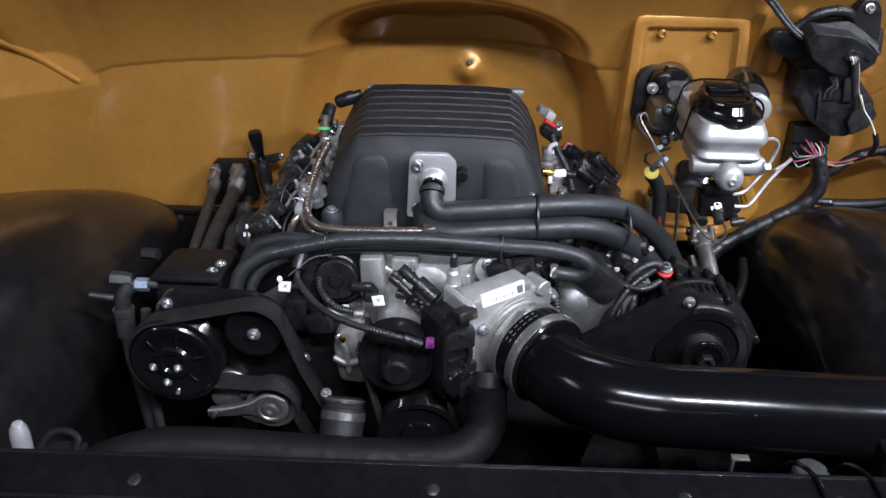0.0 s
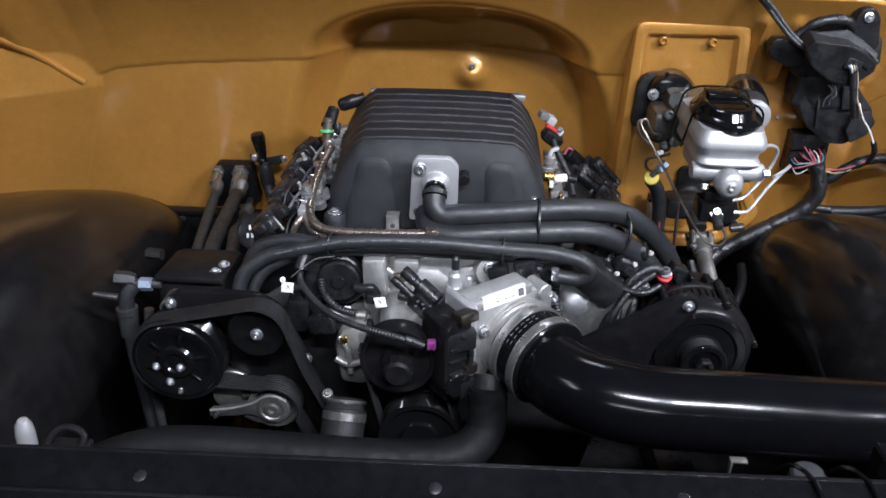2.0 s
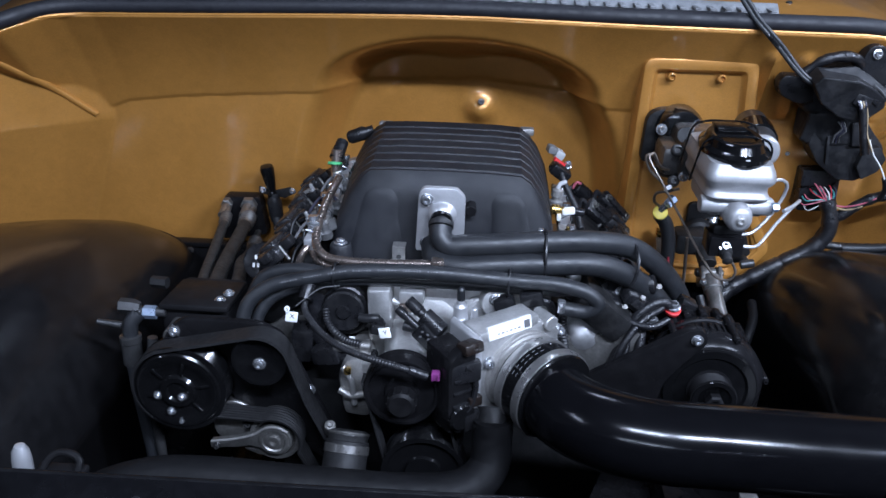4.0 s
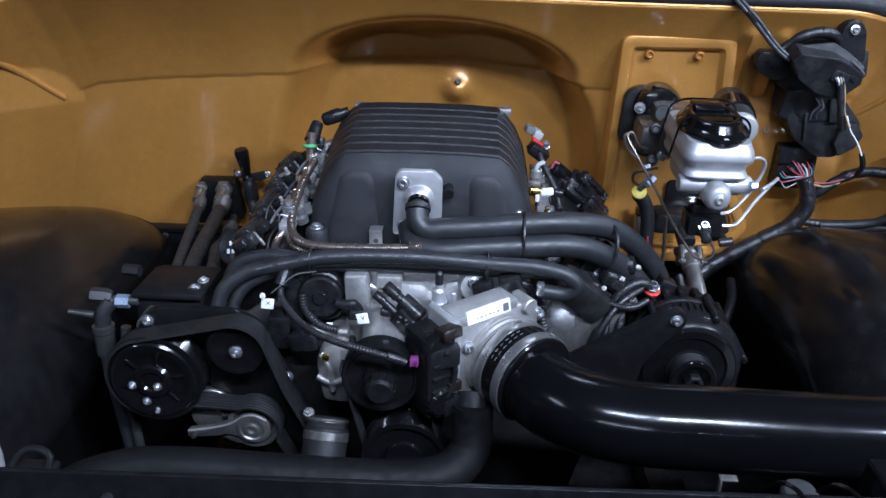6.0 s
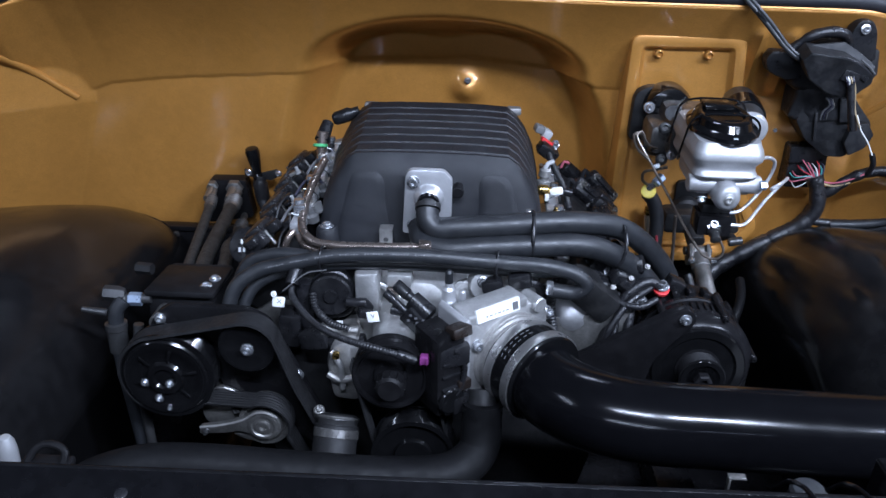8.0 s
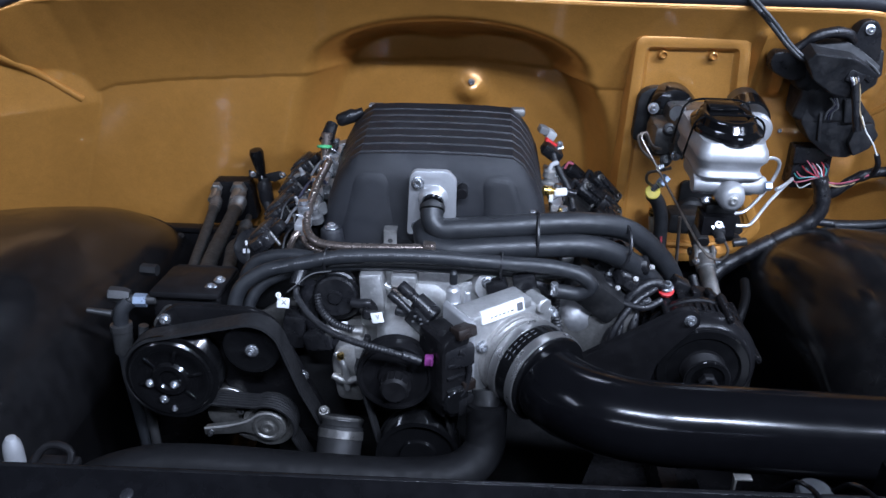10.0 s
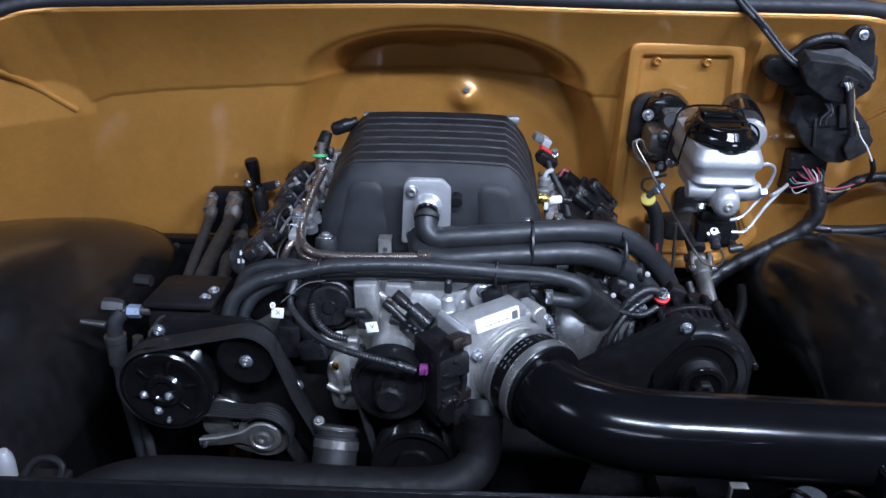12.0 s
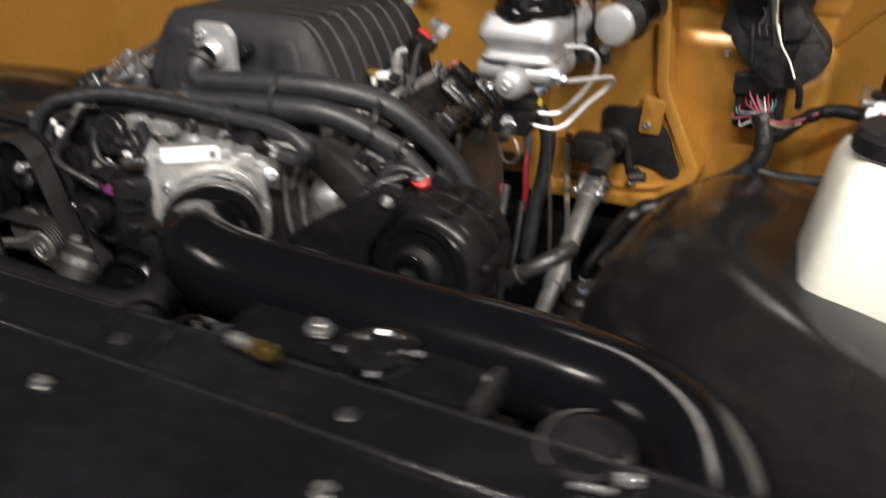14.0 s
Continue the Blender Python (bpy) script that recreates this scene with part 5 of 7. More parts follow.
part("arm", slab(B(), rounded([(-0.396, 0.646), (-0.394, 0.660), (-0.352, 0.668), (-0.322, 0.680)] + [(TEN[0] + 0.028 * math.cos(radians(a)), TEN[1] + 0.028 * math.sin(radians(a))) for a in range(140, -160, -20)] + [(-0.330, 0.655), (-0.352, 0.650)], 0.004, 3), 0.984, 0.010, 0.003), DULL_CAST, tensioner)
part("arm_eye", lathe(B(), (TEN[0], 0.985, TEN[1]), F, [(0, 0.024), (0.003, 0.0235), (0.0035, 0.019), (0.001, 0.017), (0.001, 0.011), (0.006, 0.010), (0.006, 0.006), (0.001, 0.005), (0.001, 0.0)], 32), DULL_CAST, tensioner)
part("arm_edge", hose(B(), [(-0.393, 0.984, 0.660), (-0.352, 0.984, 0.668), (-0.322, 0.984, 0.679), (-0.302, 0.984, 0.693), (-0.285, 0.984, 0.695), (-0.268, 0.984, 0.686)], 0.0022, 8), MID_CAST, tensioner)
part("lower_web", slab(B(), rounded([(-0.345, 0.642), (-0.330, 0.652), (-0.305, 0.650), (-0.296, 0.634), (-0.318, 0.630)], 0.005), 0.992, 0.012, 0.003), DULL_CAST, tensioner)
part("spring_case", lathe(B(), (-0.364, 1.045, 0.675), F, [(0, 0.033), (0.030, 0.033), (0.034, 0.030), (0.042, 0.028), (0.044, 0.022), (0.042, 0.0)], 36), DULL_CAST, tensioner)
part("case_rim", lathe(B(), (-0.364, 1.030, 0.675), F, [(0, 0.0335), (0.0015, 0.035), (0.006, 0.035), (0.0075, 0.0335)], 36), DULL_CAST, tensioner)
part("bolt", hexbolt(B(), (-0.335, 0.998, 0.690), F, 0.007), DARK_STEEL, tensioner)
part("bolt", hexbolt(B(), (-0.384, 0.984, 0.653), F, 0.0045), DARK_STEEL, tensioner)

# the ribbed belt: round the compressor, over the idler, down to the crank, back over the tensioner
path = arc(AC, 0.0725, 320, 112, 26) + arc(IDL, 0.0475, 108, 22, 12) + [(-0.235, 0.745), (-0.190, 0.640)] + arc((-0.10, 0.58), 0.085, 150, 290, 12) + [(-0.22, 0.575)] + arc(TEN, 0.0425, -25, 112, 16)
bm = B()
W0, W1 = 0.980, 1.016
n = len(path)
rings = []
for i, (x, z) in enumerate(path):
    a, b = Vector(path[i - 1]), Vector(path[(i + 1) % n])
    t = (b - a).normalized()
    nx, nz = -t.y, t.x
    ribs = []
    for k in range(13):
        y = W0 + (W1 - W0) * k / 12
        d = 0.0018 + (0.0012 if k % 2 else 0.0)
        ribs.append((x - nx * d, y, z - nz * d))
    ribs += [(x + nx * 0.0020, W1 - 0.001, z + nz * 0.0020), (x + nx * 0.0022, W0 + 0.001, z + nz * 0.0022)]
    rings.append([bm.verts.new(p) for p in ribs])
for i in range(n):
    a, b = rings[i], rings[(i + 1) % n]
    for k in range(len(a)):
        bm.faces.new((a[k], a[(k + 1) % len(a)], b[(k + 1) % len(a)], b[k]))
single("drive_belt", bm, BELT, "ribbed black rubber drive belt over the pulleys", "belt", smooth=20)

cover = thing("hose_manifold", (-0.43, 1.13, 0.80), "black compressor hose block with two bright bolts", "hose block")
part("block", slab(box(B(), (-0.432, 1.125, 0.846), (0.112, 0.11, 0.010), 0.003, pose(0, 0, 0, -6)), rounded([(-0.49, 0.78), (-0.487, 0.842), (-0.380, 0.842), (-0.376, 0.78)], 0.008), 1.08, 0.11, 0.004), MATTE, cover)
for y in (1.098, 1.122):
    part("bolt", hexbolt(B(), (-0.396 + (y - 1.1) * 0.3, y, 0.853), (0, -0.1, 1), 0.0075, 0.004), STEEL, cover)
fit1 = part("fitting", lathe(B(), (-0.494, 1.075, 0.838), (-1, -0.05, 0.02), [(0, 0.011), (0.020, 0.011), (0.022, 0.008)], 6), BLUE, cover, "pale blue hexagon fitting")
part("stub", rod(B(), (-0.48, 1.078, 0.838), (-0.54, 1.072, 0.840), 0.008), DARK_STEEL, fit1)
part("fitting", lathe(B(), (-0.520, 1.075, 0.846), (-1, -0.1, 0.1), [(0, 0.009), (0.010, 0.0125), (0.032, 0.0125), (0.034, 0.009)], 6), DARK_STEEL, cover)
part("valve_stem", rod(B(), (-0.542, 1.05, 0.826), (-0.580, 1.045, 0.834), 0.006, 0.0045), DARK_STEEL, cover, "grey charge port stem")
part("fitting", lathe(B(), (-0.49, 1.12, 0.868), (-1, 0.1, 0.0), [(0, 0.010), (0.026, 0.010), (0.028, 0.008)], 6), IRON, cover)
ach = thing("ac_hose", (-0.53, 1.05, 0.45), "black hose with a crimped grey collar beside the compressor", "hose", "air conditioning hoses")
part("hose", hose(B(), [(-0.520, 1.068, 0.840), (-0.532, 1.060, 0.825), (-0.534, 1.055, 0.79), (-0.532, 1.05, 0.72), (-0.528, 1.05, 0.64), (-0.52, 1.05, 0.48)], 0.012, 16), RUBBER, ach)
part("collar", lathe(B(), (-0.535, 1.057, 0.805), (0, -0.06, -1), [(0, 0.012), (0.002, 0.017), (0.012, 0.017), (0.014, 0.0155), (0.052, 0.0155), (0.054, 0.012)], 24), DARK_STEEL, ach)
line_thing("ac_hose", [(-0.50, 1.06, 0.80), (-0.508, 1.05, 0.72), (-0.505, 1.04, 0.60), (-0.50, 1.04, 0.47)], 0.008, DARK_STEEL, "thin grey metal line beside the compressor", "hose", "air conditioning hoses")

# hoses from the firewall plate to the compressor block
bulk = thing("bulkhead_plate", (-0.535, 1.70, 0.69), "black bulkhead plate with two hose fittings on the firewall", "bulkhead plate")
part("plate", slab(B(), rounded([(-0.600, 0.672), (-0.590, 0.783), (-0.503, 0.785), (-0.490, 0.690)], 0.010), 1.698, 0.035, 0.004), BLACK_PAINT, bulk)
for x, z, r in ((-0.580, 0.770, 0.011), (-0.528, 0.768, 0.016)):
    part("fitting", lathe(lathe(B(), (x, 1.700, z), (0.05, -1, -0.15), [(0, r * 1.25), (0.014, r * 1.25), (0.016, r)], 6), (x, 1.690, z - 0.002), (0.05, -1, -0.15), [(0, r * 0.8), (0.05, r * 0.75)], 18), DULL_CAST, bulk, "bright hose fitting")
for r, pts in ((0.0105, [(-0.568, 1.662, 0.764), (-0.556, 1.60, 0.765), (-0.538, 1.50, 0.769), (-0.514, 1.38, 0.780), (-0.491, 1.28, 0.795), (-0.467, 1.19, 0.812)]),
               (0.0145, [(-0.514, 1.660, 0.762), (-0.507, 1.60, 0.765), (-0.496, 1.50, 0.771), (-0.479, 1.38, 0.786), (-0.461, 1.28, 0.802), (-0.441, 1.19, 0.818)]),
               (0.0125, [(-0.506, 1.665, 0.700), (-0.490, 1.58, 0.712), (-0.470, 1.48, 0.740), (-0.445, 1.36, 0.785), (-0.424, 1.28, 0.800), (-0.408, 1.20, 0.810)])):
    pts = [Vector(p) for p in pts]
    t = thing("ac_hose", pts[2], "weathered grey-black hose with a crimped ferrule from the firewall", "hose", "air conditioning hoses")
    part("hose", hose(B(), pts[1:], r, 18), AGED_RUBBER, t)
    way = pts[1] - pts[0]
    sleeve_ = part("ferrule", lathe(B(), pts[0] + way * 0.35, way, [(0, r * 0.7), (0.003, r * 1.12), (0.058, r * 1.12), (0.061, r)], 22), WORN_STEEL, t, "worn steel ferrule")
    part("stem", rod(B(), pts[0] - way * 0.45, pts[0] + way * 0.4, r * 0.62), DULL_CAST, t)
    for k in range(5):
        part("crimp", lathe(B(), pts[0] + way * 0.35 + way.normalized() * (0.006 + 0.010 * k), way, [(0, r * 1.13), (0.0015, r * 1.25), (0.005, r * 1.25), (0.0065, r * 1.13)], 22), WORN_STEEL, sleeve_)

dip = thing("dipstick", (-0.455, 1.62, 0.70), "black transmission dipstick with a bolted bracket", "dipstick")
part("handle", lathe(B(), (-0.468, 1.694, 0.790), (-0.12, -0.10, 1), [(0, 0.011), (0.010, 0.013), (0.018, 0.009), (0.045, 0.0135), (0.072, 0.0165), (0.080, 0.014), (0.083, 0.0)], 24), BLACK_GLOSS, dip)
part("tube", hose(B(), [(-0.466, 1.692, 0.800), (-0.462, 1.685, 0.75), (-0.450, 1.67, 0.712), (-0.425, 1.63, 0.68), (-0.40, 1.58, 0.62), (-0.38, 1.55, 0.55)], 0.0115, 16), RUBBER, dip)
part("sleeve", lathe(B(), (-0.467, 1.693, 0.792), (0.10, -0.10, -1), [(0, 0.013), (0.01, 0.017), (0.045, 0.0165), (0.06, 0.013)], 24), PLASTIC, dip)
ear = part("bracket", slab(B(), rounded([(-0.500, 0.800), (-0.500, 0.818), (-0.47, 0.806), (-0.425, 0.818), (-0.412, 0.806), (-0.44, 0.79)], 0.004), 1.690, 0.004, 0.001), IRON, dip)
for x in (-0.490, -0.421):
    part("bolt", hexbolt(B(), (x, 1.689, 0.809), (0, -1, 0), 0.006), STEEL, ear)


# ---- pulleys at the middle ----
pump = thing("water_pump", (-0.085, 0.99, 0.70), "water pump with a black dished pulley", "water pump")
part("pulley", lathe(B(), (-0.085, 0.985, 0.797), F, [(0, 0.045), (0.002, 0.057), (0.030, 0.057), (0.033, 0.055), (0.033, 0.051), (0.029, 0.048), (0.029, 0.026), (0.036, 0.023), (0.036, 0.0)], 48), BLACK_PAINT, pump)
hub = part("hub", lathe(B(), (-0.083, 0.952, 0.792), F, [(0, 0.022), (0.022, 0.021), (0.026, 0.017), (0.026, 0.0)], 24), MATTE, pump)
for a in range(0, 360, 30):
    p = Vector((-0.083 + 0.0212 * math.cos(radians(a)), 0.950, 0.792 + 0.0212 * math.sin(radians(a))))
    part("hub_groove", rod(B(), p, p + Vector((0, -0.019, 0.0006)), 0.0016, n=8), MATTE, hub)
part("body", lathe(B(), (-0.083, 1.12, 0.795), F, [(0, 0.050), (0.05, 0.042), (0.13, 0.036)], 36), CAST, pump, "bare cast pump body")
crank = thing("crank_pulley", (-0.055, 0.98, 0.56), "black crank pulley with a ribbed rim", "pulley", "pulleys")
part("rim", grooved(B(), (-0.050, 0.985, 0.655), F, 0.062, 0.040, 6, 56, 0.03), BLACK_GLOSS, crank)
part("hub", lathe(B(), (-0.050, 0.965, 0.655), F, [(0, 0.045), (0.012, 0.044), (0.012, 0.030), (0.020, 0.028), (0.020, 0.0)], 36), BLACK_GLOSS, crank)
for dx in (-0.060, 0.056):
    bm = slab(B(), [(-0.083 + dx - 0.002, 0.81), (-0.083 + dx + 0.002, 0.81), (-0.050 + dx + 0.002, 0.66), (-0.050 + dx - 0.002, 0.66)], 0.955, 0.026, 0.0005)
    single("blower_belt", bm, BELT, "black rubber belt run between the middle pulleys", "belt", "belt runs")

thermo = thing("thermostat_housing", (-0.17, 0.99, 0.64), "dull cast aluminium thermostat housing", "housing")
TN, TD = Vector((-0.170, 0.985, 0.699)), Vector((-0.06, -0.62, -0.78))
part("neck", lathe(B(), TN, TD, [(0, 0.026), (0.004, 0.032), (0.008, 0.033), (0.012, 0.031), (0.05, 0.031)], 40), DARK_STEEL, thermo)
part("rim", lathe(B(), TN + TD * 0.003, TD, [(0, 0.0325), (0.002, 0.0335), (0.005, 0.0325)], 40), DULL_CAST, thermo)
part("clamp", lathe(B(), TN + TD * 0.022, TD, [(0, 0.0340), (0.001, 0.0352), (0.013, 0.0352), (0.014, 0.0340)], 40), WORN_STEEL, thermo, "dull steel band clamp")
part("hose_end", lathe(B(), TN + TD * 0.016, TD, [(0, 0.0325), (0.002, 0.0340), (0.06, 0.0340), (0.062, 0.030)], 40), BELT, thermo)
part("bolt_tower", rod(B(), (-0.204, 1.00, 0.680), (-0.200, 0.985, 0.706), 0.010, 0.009), DULL_CAST, thermo)
part("bolt", hexbolt(B(), (-0.200, 0.984, 0.706), (0.1, -0.5, 0.9), 0.006, 0.005), DULL_CAST, thermo)

low = thing("radiator_hose", (-0.25, 0.85, 0.60), "large black lower radiator hose across the front", "hose")
part("hose", hose(B(), [(0.052, 0.948, 0.765), (0.052, 0.940, 0.735), (0.048, 0.920, 0.698), (0.015, 0.890, 0.682), (-0.06, 0.870, 0.684), (-0.20, 0.855, 0.698), (-0.36, 0.845, 0.712), (-0.43, 0.835, 0.712), (-0.500, 0.815, 0.690), (-0.535, 0.79, 0.64), (-0.54, 0.78, 0.55)], 0.030, 28), DULL_RUBBER, low)
part("clamp", lathe(B(), (0.052, 0.947, 0.752), (0, 0.1, 1), [(0, 0.0290), (0, 0.0305), (0.010, 0.0305), (0.010, 0.0290)], 36), DARK_STEEL, low)
part("neck", rod(B(), (0.052, 0.950, 0.755), (0.052, 0.965, 0.775), 0.024), IRON, low)


# ---- alternator, driver side ----
alt = thing("alternator", (0.40, 1.10, 0.72), "black alternator with a vented case and red terminal", "alternator")
AL = Vector((0.394, 0.0, 0.757))


def on_alt(r, deg, y):
    return AL + Vector((r * math.cos(radians(deg)), y, r * math.sin(radians(deg))))


case = lathe(B(), (AL.x, 1.215, AL.z - 0.004), F, [(0, 0.05), (0.004, 0.074), (0.012, 0.080), (0.060, 0.080), (0.064, 0.086), (0.070, 0.089), (0.078, 0.089), (0.080, 0.086), (0.112, 0.086), (0.116, 0.090), (0.126, 0.090), (0.134, 0.087), (0.146, 0.078), (0.148, 0.074)], 64)
case = part("case", case, BLACK_PAINT, alt)
for i in range(13):
    a = -45 + i * 17
    m = pose(0, 0, 0, 0, -a, 0)
    part("case_lug", box(B(), on_alt(0.083, a, 1.168), (0.014, 0.030, 0.013), 0.004, m), BLACK_PAINT, case)
for i in range(30):
    a = -40 + i * 7.2
    part("vent_rib", box(B(), on_alt(0.0865, a, 1.116), (0.0035, 0.026, 0.0045), 0.001, pose(0, 0, 0, 0, -a, 0)), BLACK_PAINT, case)
for a in (8, 68, 128):
    part("case_bolt", rod(B(), on_alt(0.091, a, 1.150), on_alt(0.091, a, 1.082), 0.0065, 0.006, 16), BLACK_PAINT, case)
    part("bolt_head", hexbolt(B(), on_alt(0.091, a, 1.082), F, 0.0045, 0.004), BLACK_PAINT, case)
part("fan_cover", lathe(B(), (AL.x, 1.072, AL.z), F, [(0, 0.074), (0.006, 0.0745), (0.009, 0.072), (0.0095, 0.060), (0.006, 0.056), (0.006, 0.030)], 64), BLACK_GLOSS, alt)
pulley = part("pulley", grooved(B(), (AL.x, 1.066, AL.z + 0.001), F, 0.033, 0.030, 6, 48, 0.02), MATTE, alt)
part("pulley_face", lathe(B(), (AL.x, 1.036, AL.z + 0.002), F, [(0, 0.0345), (0.003, 0.034), (0.003, 0.027), (0.0, 0.024), (0.0, 0.0)], 48), BLACK_GLOSS, pulley)
part("nut", lathe(B(), (AL.x, 1.038, AL.z + 0.002), F, [(0, 0.014), (0.012, 0.014), (0.014, 0.011), (0.014, 0.007), (0.008, 0.006), (0.008, 0.0)], 6), MATTE, pulley)
arm = part("arm", slab(B(), rounded([(0.160, 0.730), (0.190, 0.775), (0.262, 0.822), (0.343, 0.874), (0.366, 0.876), (0.376, 0.852), (0.345, 0.815), (0.318, 0.775), (0.305, 0.70), (0.22, 0.69)], 0.012), 1.050, 0.014, 0.004), BLACK_PAINT, alt, "black triangular mounting arm")
part("bolt", lathe(hexbolt(B(), (0.356, 1.049, 0.858), F, 0.007, 0.006), (0.356, 1.050, 0.858), F, [(0, 0.0095), (0.002, 0.0095)], 24), STEEL, arm)
part("plug", box(B(), (0.372, 1.19, 0.842), (0.030, 0.030, 0.020), 0.004, pose(0, 0, 0, 0, 25, 0)), PLASTIC, alt)
term = part("terminal_boot", lathe(B(), (0.344, 1.168, 0.838), (0, -0.3, 1), [(0, 0.012), (0.006, 0.0135), (0.009, 0.010), (0.012, 0.009)], 24), RED, alt, "red terminal insulator")
part("terminal_nut", hexbolt(B(), (0.344, 1.164, 0.850), (0, -0.3, 1), 0.009, 0.008), STEEL, term)
part("terminal_nut", hexbolt(B(), (0.308, 1.151, 0.829), (0, -0.5, 1), 0.009, 0.008), STEEL, alt)
line_thing("charge_cable", [(0.342, 1.165, 0.850), (0.320, 1.16, 0.860), (0.290, 1.15, 0.845), (0.265, 1.14, 0.80), (0.245, 1.12, 0.75), (0.235, 1.11, 0.69)], 0.0085, TAPE, "thick black charge cable at the alternator", "cable", lumps=0.15)
line_thing("engine_loom", [(0.325, 1.16, 0.85), (0.285, 1.13, 0.835), (0.255, 1.11, 0.79), (0.245, 1.10, 0.72)], 0.006, TAPE, "taped black wiring loom at the alternator", "wiring loom", "wiring looms", lumps=0.1)
for mat_, r, p in ((WIRES[3], 0.0024, [(0.398, 1.46, 0.80), (0.399, 1.45, 0.775), (0.400, 1.45, 0.716), (0.398, 1.45, 0.70)]), (TAPE, 0.0055, [(0.398, 1.45, 0.71), (0.40, 1.43, 0.66), (0.40, 1.40, 0.58), (0.40, 1.38, 0.46)]),
                   (WIRES[3], 0.0024, [(0.352, 1.46, 0.73), (0.355, 1.45, 0.718), (0.362, 1.45, 0.651)]), (TAPE, 0.007, [(0.425, 1.30, 0.80), (0.437, 1.25, 0.75), (0.446, 1.24, 0.66), (0.44, 1.2, 0.50)])):
    line_thing("battery_cable", p, r, mat_, "cable hanging beside the steering shaft", "cable", "hanging cables")


# ---- small valves and sensors on the front ----
purge = thing("vent_valve", (-0.185, 1.09, 0.83), "round black plastic vent valve", "valve")
part("drum", lathe(B(), (-0.194, 1.115, 0.850), (0.05, -1, 0.15), [(0, 0.036), (0.018, 0.037), (0.020, 0.034), (0.034, 0.034), (0.037, 0.031), (0.037, 0.012), (0.041, 0.010), (0.041, 0)], 40), PLASTIC, purge)
part("spout", hose(B(), [(-0.165, 1.075, 0.850), (-0.150, 1.072, 0.850), (-0.138, 1.072, 0.852), (-0.130, 1.075, 0.838)], 0.0075, 14), PLASTIC, purge)
part("cap", box(B(), (-0.135, 1.062, 0.838), (0.024, 0.016, 0.014), 0.003, pose(0, 0, 0, 0, 15, 20)), PLASTIC, purge)
part("warning_mark", box(B(), (-0.175, 1.060, 0.819), (0.009, 0.001, 0.008), 0), WHITE, purge)
part("collar", hose(B(), [(-0.194 + 0.039 * math.cos(radians(a)), 1.098, 0.848 + 0.039 * math.sin(radians(a))) for a in range(190, 350, 16)], 0.006, 10), LOOM, purge)

sol = thing("purge_solenoid", (-0.05, 1.05, 0.83), "black plastic purge solenoid with two spouts", "solenoid")
A, D = Vector((-0.086, 1.055, 0.897)), Vector((0.075, -0.035, -0.052)).normalized()
part("barrel", lathe(lathe(B(), A, D, [(0, 0.0085), (0.002, 0.0095), (0.024, 0.0095), (0.026, 0.008), (0.032, 0.008), (0.034, 0.014), (0.070, 0.015), (0.074, 0.010)], 28), A + Vector((-0.016, -0.004, -0.013)), D, [(0, 0.006), (0.002, 0.007), (0.016, 0.0072), (0.018, 0.006), (0.046, 0.0065)], 18), PLASTIC, sol)
part("body", box(B(), A + D * 0.054 + Vector((-0.004, -0.008, -0.020)), (0.052, 0.024, 0.030), 0.004, pose(0, 0, 0, 0, 38, -20)), PLASTIC, sol)
part("plug", box(B(), (-0.016, 1.005, 0.848), (0.036, 0.032, 0.026), 0.004, pose(0, 0, 0, 0, 20, -15)), PLASTIC, sol)
for i, (dx, dz) in enumerate(((0, 0), (0.005, -0.005), (0.012, -0.008), (0.006, -0.013), (-0.002, -0.009))):
    part("mark", box(B(), (-0.060 + dx * 1.6, 1.013, 0.868 + dz), (0.004, 0.001, 0.003), 0), PRINT, sol)
part("pin", rod(B(), (-0.092, 1.045, 0.858), (-0.070, 1.040, 0.855), 0.008, 0.007), PLASTIC, sol)

air = thing("air_sensor", (0.07, 1.10, 0.86), "black air sensor plug on the cast cover", "sensor")
part("body", box(B(), (0.062, 1.094, 0.880), (0.034, 0.026, 0.024), 0.006, pose(0, 0, 0, 0, -18, 0)), PLASTIC, air)
part("plug", box(B(), (0.104, 1.092, 0.893), (0.036, 0.026, 0.026), 0.005, pose(0, 0, 0, 0, -14, 0)), PLASTIC, air)
part("wires", hose(B(), [(0.112, 1.095, 0.888), (0.132, 1.10, 0.880), (0.140, 1.11, 0.86)], 0.007, 10), TAPE, air)

loom = thing("sensor_loom", (-0.14, 1.0, 0.78), "ribbed black loom to a magenta plug", "wiring loom", "wiring looms")
part("sleeve", hose(B(), [(-0.245, 1.08, 0.885), (-0.250, 1.065, 0.872), (-0.228, 1.025, 0.864), (-0.190, 0.980, 0.862), (-0.146, 0.945, 0.866), (-0.104, 0.925, 0.868), (-0.070, 0.925, 0.858), (-0.048, 0.928, 0.848)], 0.0050, 14, ribs=0.0045), LOOM, loom)
part("elbow", hose(B(), [(-0.240, 1.10, 0.905), (-0.246, 1.085, 0.895), (-0.250, 1.07, 0.880)], 0.011, 14), PLASTIC, loom)
part("tape", hose(B(), [(-0.072, 0.925, 0.859), (-0.046, 0.929, 0.847)], 0.0066, 12), TAPE, loom)
plug = part("plug", box(B(), (-0.034, 0.940, 0.842), (0.013, 0.013, 0.014), 0.003), PINK, loom, "magenta plastic plug")
for dx in (-0.005, 0.004):
    part("latch", box(B(), (-0.034 + dx, 0.9310, 0.844), (0.002, 0.003, 0.012), 0.001), PINK, plug)
part("shell", box(B(), (0.002, 0.950, 0.850), (0.050, 0.036, 0.034), 0.005, pose(0, 0, 0, 0, 0, 25)), PLASTIC, loom)
